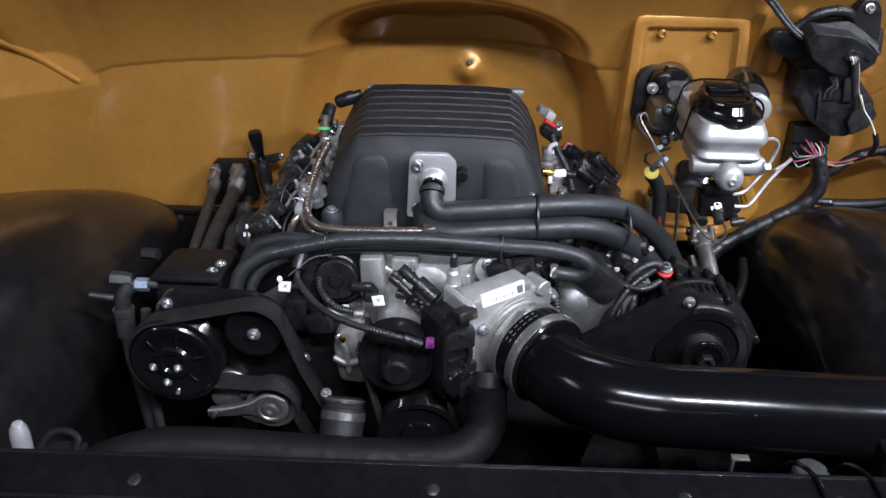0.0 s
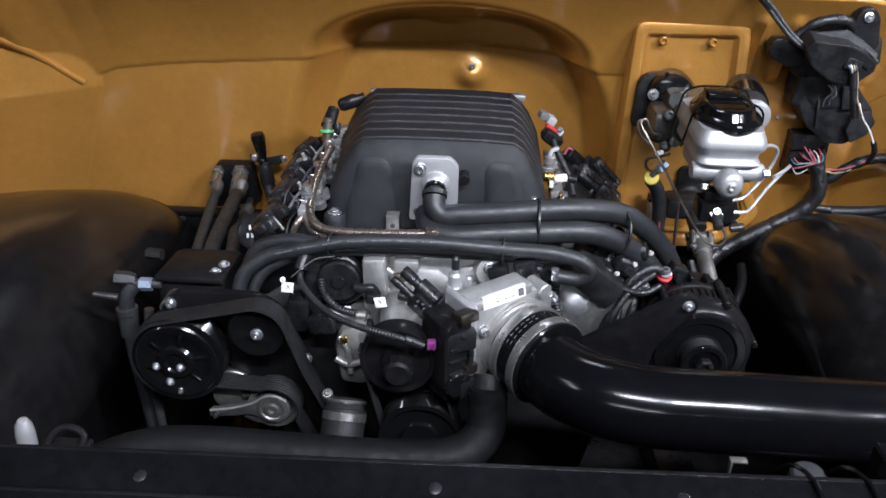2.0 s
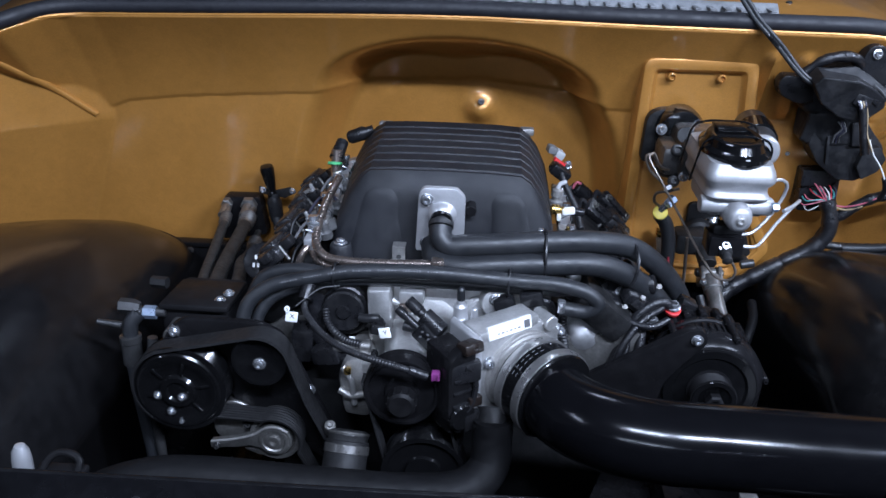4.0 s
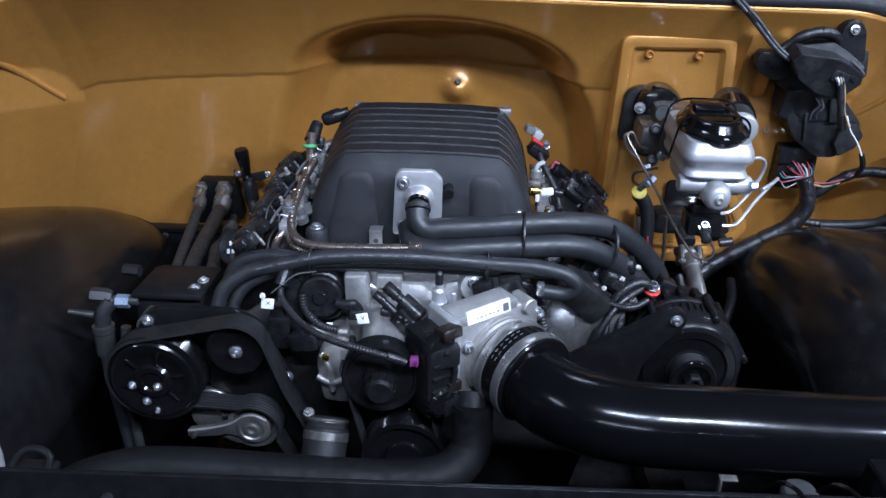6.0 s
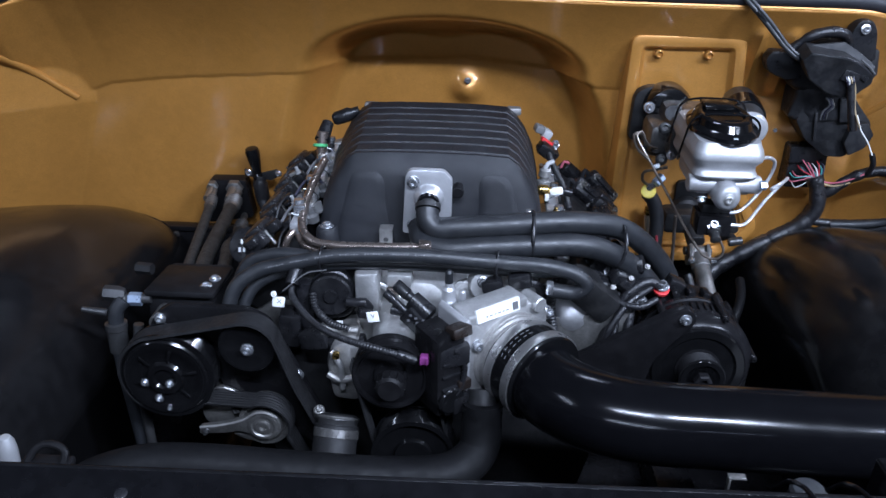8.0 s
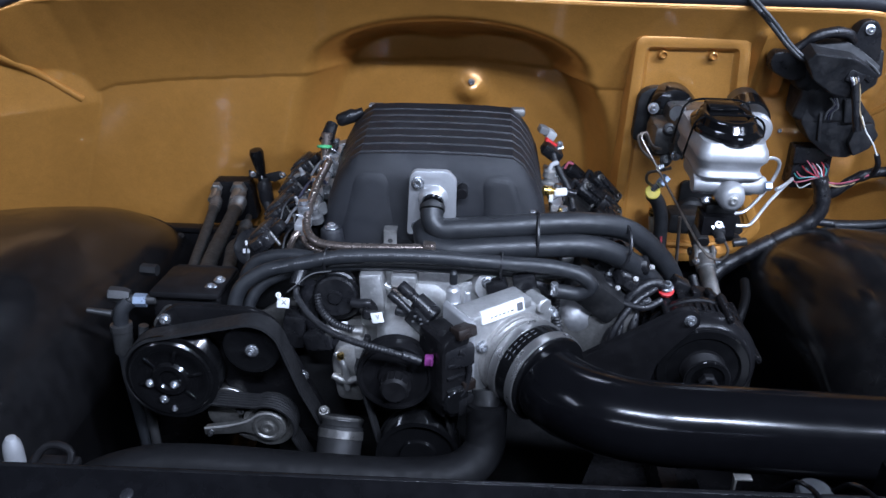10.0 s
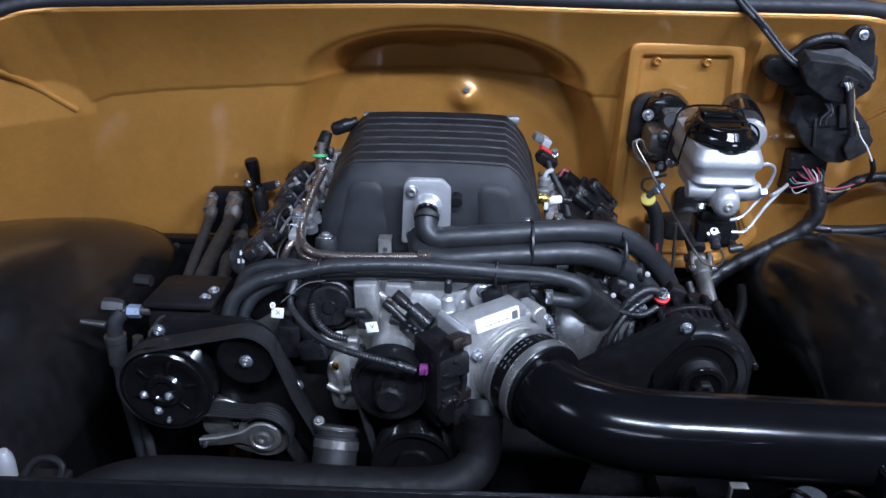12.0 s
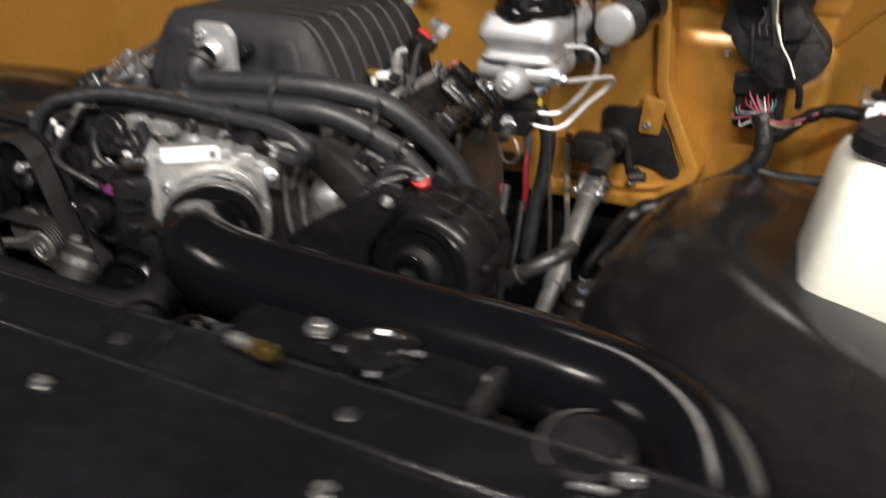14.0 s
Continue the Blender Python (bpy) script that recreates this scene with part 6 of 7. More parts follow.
line_thing("engine_loom", [(-0.02, 0.955, 0.835), (0.0, 0.965, 0.80), (0.005, 0.975, 0.74), (0.0, 0.98, 0.68), (0.01, 0.99, 0.60)], 0.007, TAPE, "taped black loom dropping beside the throttle body", "wiring loom", "wiring looms", lumps=0.2)
line_thing("engine_loom", [(-0.235, 1.09, 0.875), (-0.24, 1.09, 0.83), (-0.225, 1.09, 0.78), (-0.19, 1.09, 0.75)], 0.012, TAPE, "taped black loom behind the vent valve", "wiring loom", "wiring looms", lumps=0.2)
line_thing("engine_loom", [(-0.16, 1.05, 0.815), (-0.19, 1.055, 0.822), (-0.215, 1.07, 0.84), (-0.22, 1.08, 0.86)], 0.006, LOOM, "ribbed black loom under the vent valve", "wiring loom", "wiring looms", ribs=0.0045)
wire = hose(B(), [(-0.262, 1.058, 0.874), (-0.245, 1.062, 0.888), (-0.225, 1.07, 0.901), (-0.195, 1.075, 0.905)], 0.0010, 8)
single("wire", wire, GREY_PLASTIC, "thin pale wire with a numbered sleeve", "wire")
for at, turn, mark in (((-0.268, 1.052, 0.858), pose(0, 0, 0, -8, 6, 4), "X"), ((-0.122, 1.052, 0.838), pose(0, 0, 0, -8, -14, -8), "V")):
    tag = thing("wire_tag", at, "small white printed tag on the wiring", "tag", "wire tags")
    part("flag", box(B(), at, (0.019, 0.002, 0.017), 0.0006, turn), WHITE, tag)
    lettering(mark, Vector(at) + turn.to_3x3() @ Vector((0.001, -0.0013, 0.001)), turn, 0.0105, tag)
ring_tag = thing("wire_tag", (-0.274, 1.05, 0.874), "tiny white ring tag on a wire", "tag", "wire tags")
part("ring", lathe(B(), (-0.274, 1.05, 0.874), (0.3, -1, 0.3), [(0, 0.0042), (0.006, 0.0042), (0.0062, 0.002)], 14), WHITE, ring_tag)
lettering("0", (-0.2722, 1.0432, 0.8758), pose(0, 0, 0, -16, 0, 16), 0.007, ring_tag)
# dark plugs and brackets between the pump and the bracket plate
for at, size, turn in (((-0.235, 1.10, 0.835), (0.030, 0.04, 0.05), 10), ((-0.215, 1.07, 0.785), (0.05, 0.04, 0.03), -15), ((-0.262, 1.09, 0.79), (0.036, 0.04, 0.06), 5), ((-0.165, 1.06, 0.785), (0.06, 0.03, 0.018), -4)):
    single("relay_box", box(B(), at, size, 0.006, pose(0, 0, 0, 0, turn, turn)), PLASTIC, "dark plastic plug among the engine wiring", "connector", "connectors")
for p, r in (([(0.262, 1.20, 0.86), (0.258, 1.16, 0.835), (0.268, 1.13, 0.80), (0.262, 1.11, 0.76), (0.25, 1.10, 0.70)], 0.0065), ([(0.295, 1.21, 0.865), (0.285, 1.17, 0.845), (0.292, 1.14, 0.815), (0.285, 1.12, 0.77), (0.27, 1.11, 0.70)], 0.0075), ([(0.235, 1.23, 0.875), (0.225, 1.19, 0.862), (0.245, 1.15, 0.84), (0.300, 1.12, 0.835), (0.33, 1.13, 0.845)], 0.0055)):
    line_thing("engine_loom", p, r, TAPE, "taped black wiring loom beside the alternator", "wiring loom", "wiring looms", lumps=0.12)
for at, size, turn in (((0.272, 1.16, 0.868), (0.034, 0.026, 0.022), 25), ((0.300, 1.18, 0.880), (0.026, 0.030, 0.020), -20), ((0.245, 1.16, 0.85), (0.022, 0.022, 0.030), 15)):
    plug_ = thing("wiring_plug", at, "black wiring plug with a grey latch by the alternator", "connector", "connectors")
    part("shell", box(B(), at, size, 0.004, pose(0, 0, 0, 20, turn, turn)), PLASTIC, plug_)
    part("latch", box(B(), Vector(at) + Vector((0, -0.012, 0.010)), (size[0] * 0.5, 0.008, 0.005), 0.001, pose(0, 0, 0, 20, turn, turn)), GREY_PLASTIC, plug_)
    part("screw", hexbolt(B(), Vector(at) + Vector((0.016, -0.012, 0.004)), (0, -0.7, 0.7), 0.0035, 0.003), DULL_CAST, plug_)


# ---- brakes and steering on the firewall panel ----
booster = thing("brake_booster", (0.44, 1.55, 0.90), "dark hydraulic brake booster with a bright accumulator can", "brake booster")
part("mount_flange", slab(B(), rounded([(0.348, 0.94), (0.352, 1.040), (0.375, 1.056), (0.455, 1.056), (0.47, 0.94)], 0.015), 1.628, 0.024, 0.004), IRON, booster)
part("dome", lathe(B(), (0.418, 1.640, 1.018), (0, -1, 0.03), [(0, 0.048), (0.03, 0.048), (0.045, 0.042), (0.052, 0.025), (0.053, 0)], 36), BLACK_GLOSS, booster)
part("housing", lathe(box(box(B(), (0.445, 1.535, 1.000), (0.10, 0.13, 0.085), 0.016), (0.400, 1.545, 0.985), (0.07, 0.09, 0.06), 0.014), (0.440, 1.62, 0.998), (0, -1, 0), [(0, 0.042), (0.06, 0.040), (0.17, 0.034)], 28), WORN_STEEL, booster)
part("boss", rod(B(), (0.372, 1.545, 0.962), (0.412, 1.515, 0.962), 0.020), DARK_STEEL, booster)
part("boss", rod(B(), (0.41, 1.52, 1.035), (0.40, 1.49, 1.045), 0.016), DARK_STEEL, booster)
for x, y, z, r in ((0.392, 1.50, 1.010, 0.010), (0.475, 1.475, 1.030, 0.011), (0.500, 1.52, 0.965, 0.012), (0.395, 1.505, 0.945, 0.009)):
    part("port", lathe(B(), (x, y, z), (-0.2, -1, 0.4), [(0, r * 1.3), (0.008, r * 1.3), (0.010, r), (0.022, r), (0.023, r * 0.6), (0.016, r * 0.5)], 18), DARK_STEEL, booster)
part("rib", box(B(), (0.425, 1.50, 1.040), (0.008, 0.09, 0.016), 0.003), DARK_STEEL, booster)
part("rib", box(B(), (0.470, 1.51, 1.042), (0.008, 0.08, 0.014), 0.003), DARK_STEEL, booster)
can = part("accumulator", lathe(B(), (0.552, 1.60, 1.042), (-0.12, -1, -0.06), [(0, 0.028), (0.010, 0.033), (0.11, 0.033), (0.116, 0.0315), (0.150, 0.0315), (0.158, 0.028)], 40), DARK_STEEL, booster, "dark accumulator can with a bright end")
part("end_cap", lathe(B(), Vector((0.552, 1.60, 1.042)) + Vector((-0.12, -1, -0.06)).normalized() * 0.150, (-0.12, -1, -0.06), [(0, 0.0320), (0.006, 0.0320), (0.012, 0.0285), (0.014, 0.022), (0.013, 0.0)], 40), MACHINED, can, "bright aluminium end cap")
part("collar", lathe(B(), (0.5455, 1.546, 1.0388), (-0.12, -1, -0.06), [(0, 0.033), (0.0, 0.037), (0.05, 0.037), (0.052, 0.033)], 40), BLACK_GLOSS, can)
for at, r in (((0.367, 1.552, 1.036), 0.013), ((0.405, 1.475, 0.967), 0.012), ((0.41, 1.50, 1.052), 0.008), ((0.515, 1.47, 0.99), 0.009)):
    part("nut", lathe(hexbolt(B(), at, (0, -1, 0.2), r * 0.62, 0.009), at, (0, -1, 0.2), [(0, r * 0.85), (0.003, r * 0.85)], 24), STEEL, booster)
for p in ([(0.375, 1.50, 0.970), (0.350, 1.47, 0.99), (0.335, 1.455, 1.015), (0.326, 1.455, 1.012), (0.335, 1.45, 0.985), (0.36, 1.44, 0.965)], [(0.405, 1.49, 0.935), (0.385, 1.50, 0.925), (0.366, 1.51, 0.915), (0.366, 1.515, 0.897), (0.384, 1.525, 0.88)]):
    part("line", hose(B(), p, 0.0030, 10), OLD_LINE, booster)
part("line_nut", lathe(B(), (0.405, 1.515, 0.905), (-0.6, -0.4, -0.5), [(0, 0.010), (0.020, 0.010), (0.022, 0.007)], 6), BLUE, booster, "pale blue line nut")
part("line_nut", lathe(B(), (0.392, 1.49, 0.938), (-0.7, 0.2, -0.4), [(0, 0.008), (0.016, 0.008)], 6), STEEL, booster)
ps = thing("power_hose", (0.40, 1.5, 0.55), "black power steering hose with a yellow collar", "hose")
part("hose", hose(B(), [(0.384, 1.528, 0.862), (0.398, 1.53, 0.845), (0.410, 1.53, 0.81), (0.412, 1.52, 0.75), (0.405, 1.50, 0.68), (0.40, 1.48, 0.58)], 0.0145, 18), RUBBER, ps)
part("collar", lathe(B(), (0.384, 1.526, 0.866), (-0.15, -0.75, 0.55), [(0, 0.0145), (0.006, 0.0155), (0.010, 0.0145), (0.011, 0.009)], 26), YELLOW, ps, "yellow plastic collar")
part("elbow", hose(B(), [(0.405, 1.512, 0.900), (0.392, 1.516, 0.890), (0.384, 1.522, 0.875)], 0.0075, 14), STEEL, ps)
line_thing("brake_hose", [(0.432, 1.47, 0.84), (0.438, 1.47, 0.76), (0.446, 1.47, 0.66), (0.452, 1.47, 0.52)], 0.0034, OLD_LINE, "thin tarnished metal line running down beside the shaft", "brake line", "brake lines", n=10)
cable = thing("pedal_cable", (0.43, 1.635, 0.45), "pale sheathed cable running down the mounting panel", "cable")
part("sheath", hose(B(), [(0.416, 1.640, 0.762), (0.419, 1.634, 0.735), (0.422, 1.630, 0.68), (0.428, 1.632, 0.60), (0.436, 1.636, 0.50), (0.44, 1.64, 0.45)], 0.0058, 12), PALE_SHEATH, cable)
part("end_sleeve", lathe(B(), (0.416, 1.641, 0.764), (0, -0.1, 1), [(0, 0.0075), (0.020, 0.0075), (0.022, 0.005)], 14), BRASS, cable, "brass end sleeve")
for z in (0.665, 0.545):
    part("tie", lathe(B(), (float(np.interp(z, [0.60, 0.68], [0.428, 0.422])), 1.631, z), (0, 0, 1), [(0, 0.0058), (0.001, 0.0072), (0.004, 0.0072), (0.005, 0.0058)], 14), PLASTIC, cable)
gland = thing("power_lead", (0.345, 1.61, 0.60), "red lead with a grey rubber gland below the firewall", "cable")
part("gland", rod(B(), (0.338, 1.622, 0.775), (0.339, 1.620, 0.728), 0.0095, 0.0085), GREY_PLASTIC, gland, "grey rubber gland")
part("lead", hose(B(), [(0.339, 1.620, 0.730), (0.344, 1.612, 0.70), (0.348, 1.606, 0.675), (0.346, 1.60, 0.62)], 0.0042, 10), WIRES[3], gland)
gear = thing("steering_gear", (0.53, 1.37, 0.37), "dark cast steering gear with a bright hose fitting", "steering gear")
part("housing", lathe(box(B(), (0.535, 1.38, 0.475), (0.105, 0.13, 0.21), 0.018), (0.545, 1.380, 0.56), (0, 0, 1), [(0, 0.042), (0.030, 0.042), (0.038, 0.036), (0.040, 0.0)], 28), IRON, gear)
nut_ = part("hose_nut", lathe(B(), (0.546, 1.377, 0.608), (0.05, -0.15, 1), [(0, 0.0125), (0.020, 0.0125), (0.023, 0.010)], 6), STEEL, gear, "bright hexagon hose nut")
part("seal_ring", lathe(B(), (0.546, 1.379, 0.599), (0.05, -0.15, 1), [(0, 0.0135), (0.009, 0.0135)], 20), BLUE, nut_)
part("hose_stub", hose(B(), [(0.547, 1.374, 0.630), (0.550, 1.370, 0.650), (0.560, 1.385, 0.672), (0.575, 1.42, 0.690), (0.585, 1.47, 0.70)], 0.0095, 14), DULL_RUBBER, gear)
down = thing("steel_pipe", (0.40, 1.29, 0.50), "dull grey steel pipe below the steering shaft", "pipe")
part("pipe", hose(B(), [(0.35, 1.265, 0.54), (0.385, 1.28, 0.590), (0.426, 1.296, 0.626), (0.470, 1.302, 0.658), (0.505, 1.325, 0.678), (0.52, 1.37, 0.680)], 0.0140, 16), DARK_STEEL, down)
part("bead", lathe(B(), (0.452, 1.3, 0.645), (0.8, 0.1, 0.55), [(0, 0.0145), (0.002, 0.0170), (0.006, 0.0170), (0.008, 0.0145)], 20), WORN_STEEL, down)


master = thing("master_cylinder", (0.445, 1.34, 0.93), "cast aluminium master cylinder with a black clipped lid", "master cylinder")
# reservoir: wide at the top, waisted, on a cross bore
bm = B()
levels = ((0.985, 0.046, 1.268, 1.425), (0.996, 0.054, 1.266, 1.435), (1.001, 0.062, 1.254, 1.440), (1.006, 0.063, 1.252, 1.441), (1.012, 0.060, 1.259, 1.440), (1.022, 0.060, 1.260, 1.440), (1.034, 0.067, 1.250, 1.446), (1.040, 0.068, 1.249, 1.447), (1.052, 0.066, 1.253, 1.446), (1.060, 0.062, 1.258, 1.442), (1.066, 0.060, 1.260, 1.440))
rings = []
for z, w, y0, y1 in levels:
    r = 0.022
    pts = []
    for cx, cy, a0 in ((w - r, y1 - r, 0), (-w + r, y1 - r, 90), (-w + r, y0 + r, 180), (w - r, y0 + r, 270)):
        pts += [(0.445 + cx + r * math.cos(radians(a0 + k * 18)), cy + r * math.sin(radians(a0 + k * 18)), z) for k in range(6)]
    rings.append([bm.verts.new(p) for p in pts])
for a, b in zip(rings, rings[1:]):
    for i in range(len(a)):
        bm.faces.new((a[i], a[(i + 1) % len(a)], b[(i + 1) % len(a)], b[i]))
bm.faces.new(rings[0][::-1])
bm.faces.new(rings[-1])
part("reservoir", bm, BRIGHT_CAST, master, smooth=50)
part("bore", lathe(lathe(box(B(), (0.447, 1.33, 0.982), (0.115, 0.13, 0.036), 0.012), (0.447, 1.245, 0.974), (0, 1, 0), [(-0.016, 0.0), (-0.016, 0.014), (-0.012, 0.022), (0.0, 0.026), (0.20, 0.026)], 32), (0.378, 1.275, 0.985), (1, 0, 0), [(0, 0.014), (0.003, 0.0165), (0.137, 0.0165), (0.14, 0.014)], 26), BRIGHT_CAST, master, smooth=50)
part("end_plug", hexbolt(B(), (0.447, 1.230, 0.974), (0, -1, 0), 0.009, 0.004), CAST, master)
lid2 = lathe(B(), (0, 0, 0), (0, 0, 1), [(0, 0.5), (0.006, 0.52), (0.012, 0.515), (0.016, 0.47), (0.018, 0.44), (0.030, 0.40), (0.033, 0.36), (0.032, 0.31), (0.027, 0.28), (0.027, 0.0)], 56)
m1 = Matrix.Translation((0.447, 1.342, 1.063)) @ Matrix.Diagonal((0.128, 0.180, 1, 1))
for v in lid2.verts:
    v.co = m1 @ v.co
cover2 = part("lid", lid2, BLACK_GLOSS, master, "glossy black oval lid with a sunken top")
part("lid_pad", box(B(), (0.447, 1.385, 1.095), (0.060, 0.045, 0.010), 0.004), BLACK_GLOSS, cover2)
for y, rise in ((1.325, 0.006), (1.412, 0.008)):
    part("bail_wire", hose(B(), [(0.374, y + 0.025, 1.000), (0.377, y + 0.012, 1.04), (0.384, y, 1.078 + rise), (0.405, y, 1.088 + rise), (0.45, y, 1.090 + rise), (0.50, y, 1.086 + rise), (0.516, y, 1.072 + rise), (0.518, y + 0.012, 1.03), (0.516, y + 0.025, 1.00)], 0.0023, 10), BLACK_GLOSS, master)
part("lid_tab", box(B(), (0.447, 1.255, 1.070), (0.010, 0.006, 0.016), 0.002), MACHINED, master)
for z in (0.998, 0.984):
    part("port_nut", lathe(B(), (0.512, 1.276 + (0.99 - z) * 2, z - 0.008), (1, 0.1, 0), [(0, 0.0085), (0.012, 0.0085), (0.014, 0.006)], 6), BLUE if z > 0.99 else STEEL, master, "small line nut")
part("foot_plug", hexbolt(B(), (0.405, 1.262, 0.962), (0, -0.4, -0.6), 0.010, 0.008), STEEL, master)
part("rear_neck", rod(B(), (0.447, 1.42, 0.985), (0.445, 1.50, 0.995), 0.030), DARK_STEEL, master)

master.scale = (0.86, 1.0, 0.94)
master.location.z += 0.010

prop = thing("proportioning_block", (0.44, 1.28, 0.89), "black brake proportioning block under the master cylinder", "valve block")
part("block", box(B(), (0.442, 1.285, 0.918), (0.058, 0.05, 0.036), 0.003), BLACK_PAINT, prop)
part("switch", lathe(B(), (0.442, 1.262, 0.912), (0, -1, -0.5), [(0, 0.011), (0.008, 0.011), (0.010, 0.008), (0.024, 0.009), (0.026, 0.006)], 20), DARK_STEEL, prop)
part("switch_nut", hexbolt(B(), (0.440, 1.262, 0.920), (0, -0.7, 0.6), 0.009, 0.006), STEEL, prop)
part("strap", box(B(), (0.445, 1.29, 0.944), (0.05, 0.03, 0.016), 0.003), IRON, prop)
for p in ([(0.524, 1.262, 0.990), (0.550, 1.290, 0.990), (0.572, 1.325, 0.985), (0.568, 1.330, 0.975), (0.540, 1.318, 0.945), (0.512, 1.300, 0.913), (0.500, 1.290, 0.909), (0.471, 1.285, 0.911)],
          [(0.505, 1.300, 1.028), (0.530, 1.315, 1.026), (0.545, 1.325, 1.014), (0.545, 1.330, 0.990), (0.530, 1.325, 0.960), (0.508, 1.315, 0.935), (0.495, 1.31, 0.926), (0.471, 1.30, 0.926)],
          [(0.452, 1.255, 0.898), (0.462, 1.250, 0.876), (0.455, 1.250, 0.862), (0.436, 1.258, 0.860), (0.415, 1.29, 0.880), (0.385, 1.36, 0.925), (0.352, 1.42, 0.975), (0.330, 1.45, 1.012), (0.338, 1.455, 1.018), (0.352, 1.45, 0.995), (0.375, 1.47, 0.98)]):
    single("brake_line", hose(B(), p, 0.0031 if p[0][0] > 0.5 else 0.0024, 10), MACHINED if p[0][0] > 0.5 else OLD_LINE, "bent bare metal brake line at the master cylinder", "brake line", "brake lines")

steer = thing("steering_shaft", (0.50, 1.50, 0.45), "grey steel steering shaft with a universal joint", "steering shaft")
part("column", lathe(B(), (0.500, 1.70, 0.785), (0.03, -1, -0.22), [(0, 0.030), (0.055, 0.030), (0.060, 0.024), (0.075, 0.022)], 28), IRON, steer)
SH = Vector((0.035, -0.92, -0.39)).normalized()
J = Vector((0.505, 1.525, 0.736))
part("upper_yoke", rod(B(), J + Vector((-0.004, 0.070, 0.035)), J + Vector((0, 0.018, 0.010)), 0.021, 0.019), DARK_STEEL, steer)
part("cross", box(B(), J, (0.046, 0.020, 0.024), 0.006, pose(0, 0, 0, 35)), DULL_CAST, steer)
for s in (-1, 1):
    part("yoke_ear", box(B(), J + Vector((s * 0.018, -0.006, -0.006)), (0.010, 0.036, 0.044), 0.005, pose(0, 0, 0, 40)), WORN_LIGHT, steer)
    part("bearing_cap", rod(B(), J + Vector((s * 0.020, 0, 0)), J + Vector((s * 0.029, 0, 0)), 0.009), DARK_STEEL, steer)
    part("pinch_bolt", hexbolt(B(), J + SH * 0.030 + Vector((s * 0.021, -0.012, 0.010)), (s, -0.7, 0.4), 0.006, 0.006), STEEL, steer)
part("lower_yoke", rod(B(), J + SH * 0.016, J + SH * 0.048, 0.0215, 0.020), WORN_LIGHT, steer)
part("shaft", lathe(B(), J + SH * 0.044, SH, [(0, 0.0165), (0.11, 0.0165), (0.113, 0.0135), (0.16, 0.0135), (0.163, 0.0175), (0.20, 0.0175), (0.203, 0.0135), (0.40, 0.0135)], 26), WORN_LIGHT, steer)
part("shift_rod", hose(B(), [(0.53, 1.65, 0.765), (0.555, 1.58, 0.745), (0.575, 1.54, 0.765), (0.580, 1.53, 0.758)], 0.008, 12), IRON, steer)
part("shift_end", rod(B(), (0.566, 1.528, 0.757), (0.594, 1.528, 0.763), 0.009), DARK_STEEL, steer)
single("column_clamp", box(B(), (0.475, 1.60, 0.775), (0.075, 0.06, 0.05), 0.012), IRON, "black clamp round the steering column", "clamp")


# ---- wiring on the driver side of the firewall ----
def lumpy(bm, centre, size, seed, amount=0.12, cuts=5, turn=None):
    """An uneven moulded cover."""
    made = bmesh.ops.create_icosphere(bm, subdivisions=4, radius=1.0)["verts"]
    o = Vector((seed * 3.1, seed * 1.7, seed))
    for v in made:
        p = v.co.copy()
        q = Vector([math.copysign(abs(c) ** 0.55, c) for c in p])
        k = 1 + amount * noise.noise(p * 1.6 + o) + amount * 0.4 * noise.noise(p * 4.5 + o)
        v.co = Vector((q.x * size[0], q.y * size[1], q.z * size[2])) * k * 0.5
    m = Matrix.Translation(centre) @ (turn or Matrix())
    for v in made:
        v.co = m @ v.co
    return bm


motor = thing("wiper_motor", (0.73, 1.65, 1.04), "black covered wiper motor with a wrapped loom on the firewall", "wiper motor")
part("cover", lumpy(B(), (0.735, 1.645, 1.105), (0.150, 0.080, 0.120), 2, 0.10, turn=pose(0, 0, 0, 0, 12, 0)), DUSTY_PLASTIC, motor)
plate_ = [(0.640, 1.140), (0.652, 1.158), (0.724, 1.150), (0.748, 1.140), (0.782, 1.118), (0.784, 1.097), (0.752, 1.063), (0.705, 1.073), (0.662, 1.103)]
bm = slab(B(), rounded(plate_, 0.003, 2), 0.0, 0.045, 0.003, Matrix.Translation((0, 1.560, 1.06)) @ pose(0, 0, 0, 14) @ Matrix.Translation((0, 0, -1.06)))
part("shield", bm, DUSTY_PLASTIC, motor, smooth=20)
bm = slab(B(), rounded([(0.652, 1.140), (0.657, 1.169), (0.724, 1.177), (0.754, 1.157), (0.783, 1.130), (0.778, 1.118), (0.735, 1.140)], 0.003, 2), 0.0, 0.014, 0.003, Matrix.Translation((0, 1.556, 1.14)) @ pose(0, 0, 0, -32) @ Matrix.Translation((0, 0, -1.14)))
part("shield_flap", bm, DUSTY_PLASTIC, motor, smooth=20)
part("flap_edge", hose(B(), [(0.752, 1.548, 1.142), (0.766, 1.546, 1.132), (0.781, 1.546, 1.118)], 0.0022, 6), GREY_PLASTIC, motor)
part("corner_box", slab(B(), rounded([(0.752, 1.160), (0.804, 1.152), (0.812, 1.102), (0.789, 1.085), (0.762, 1.100)], 0.006), 1.592, 0.05, 0.006), DUSTY_PLASTIC, motor)
part("top_lug", slab(B(), rounded([(0.742, 1.130), (0.740, 1.188), (0.750, 1.208), (0.774, 1.210), (0.788, 1.192), (0.800, 1.130)], 0.010), 1.590, 0.03, 0.005), PLASTIC, motor)
part("lug_bolt", hexbolt(B(), (0.763, 1.588, 1.192), (0, -1, 0.2), 0.0075, 0.005), STEEL, motor)
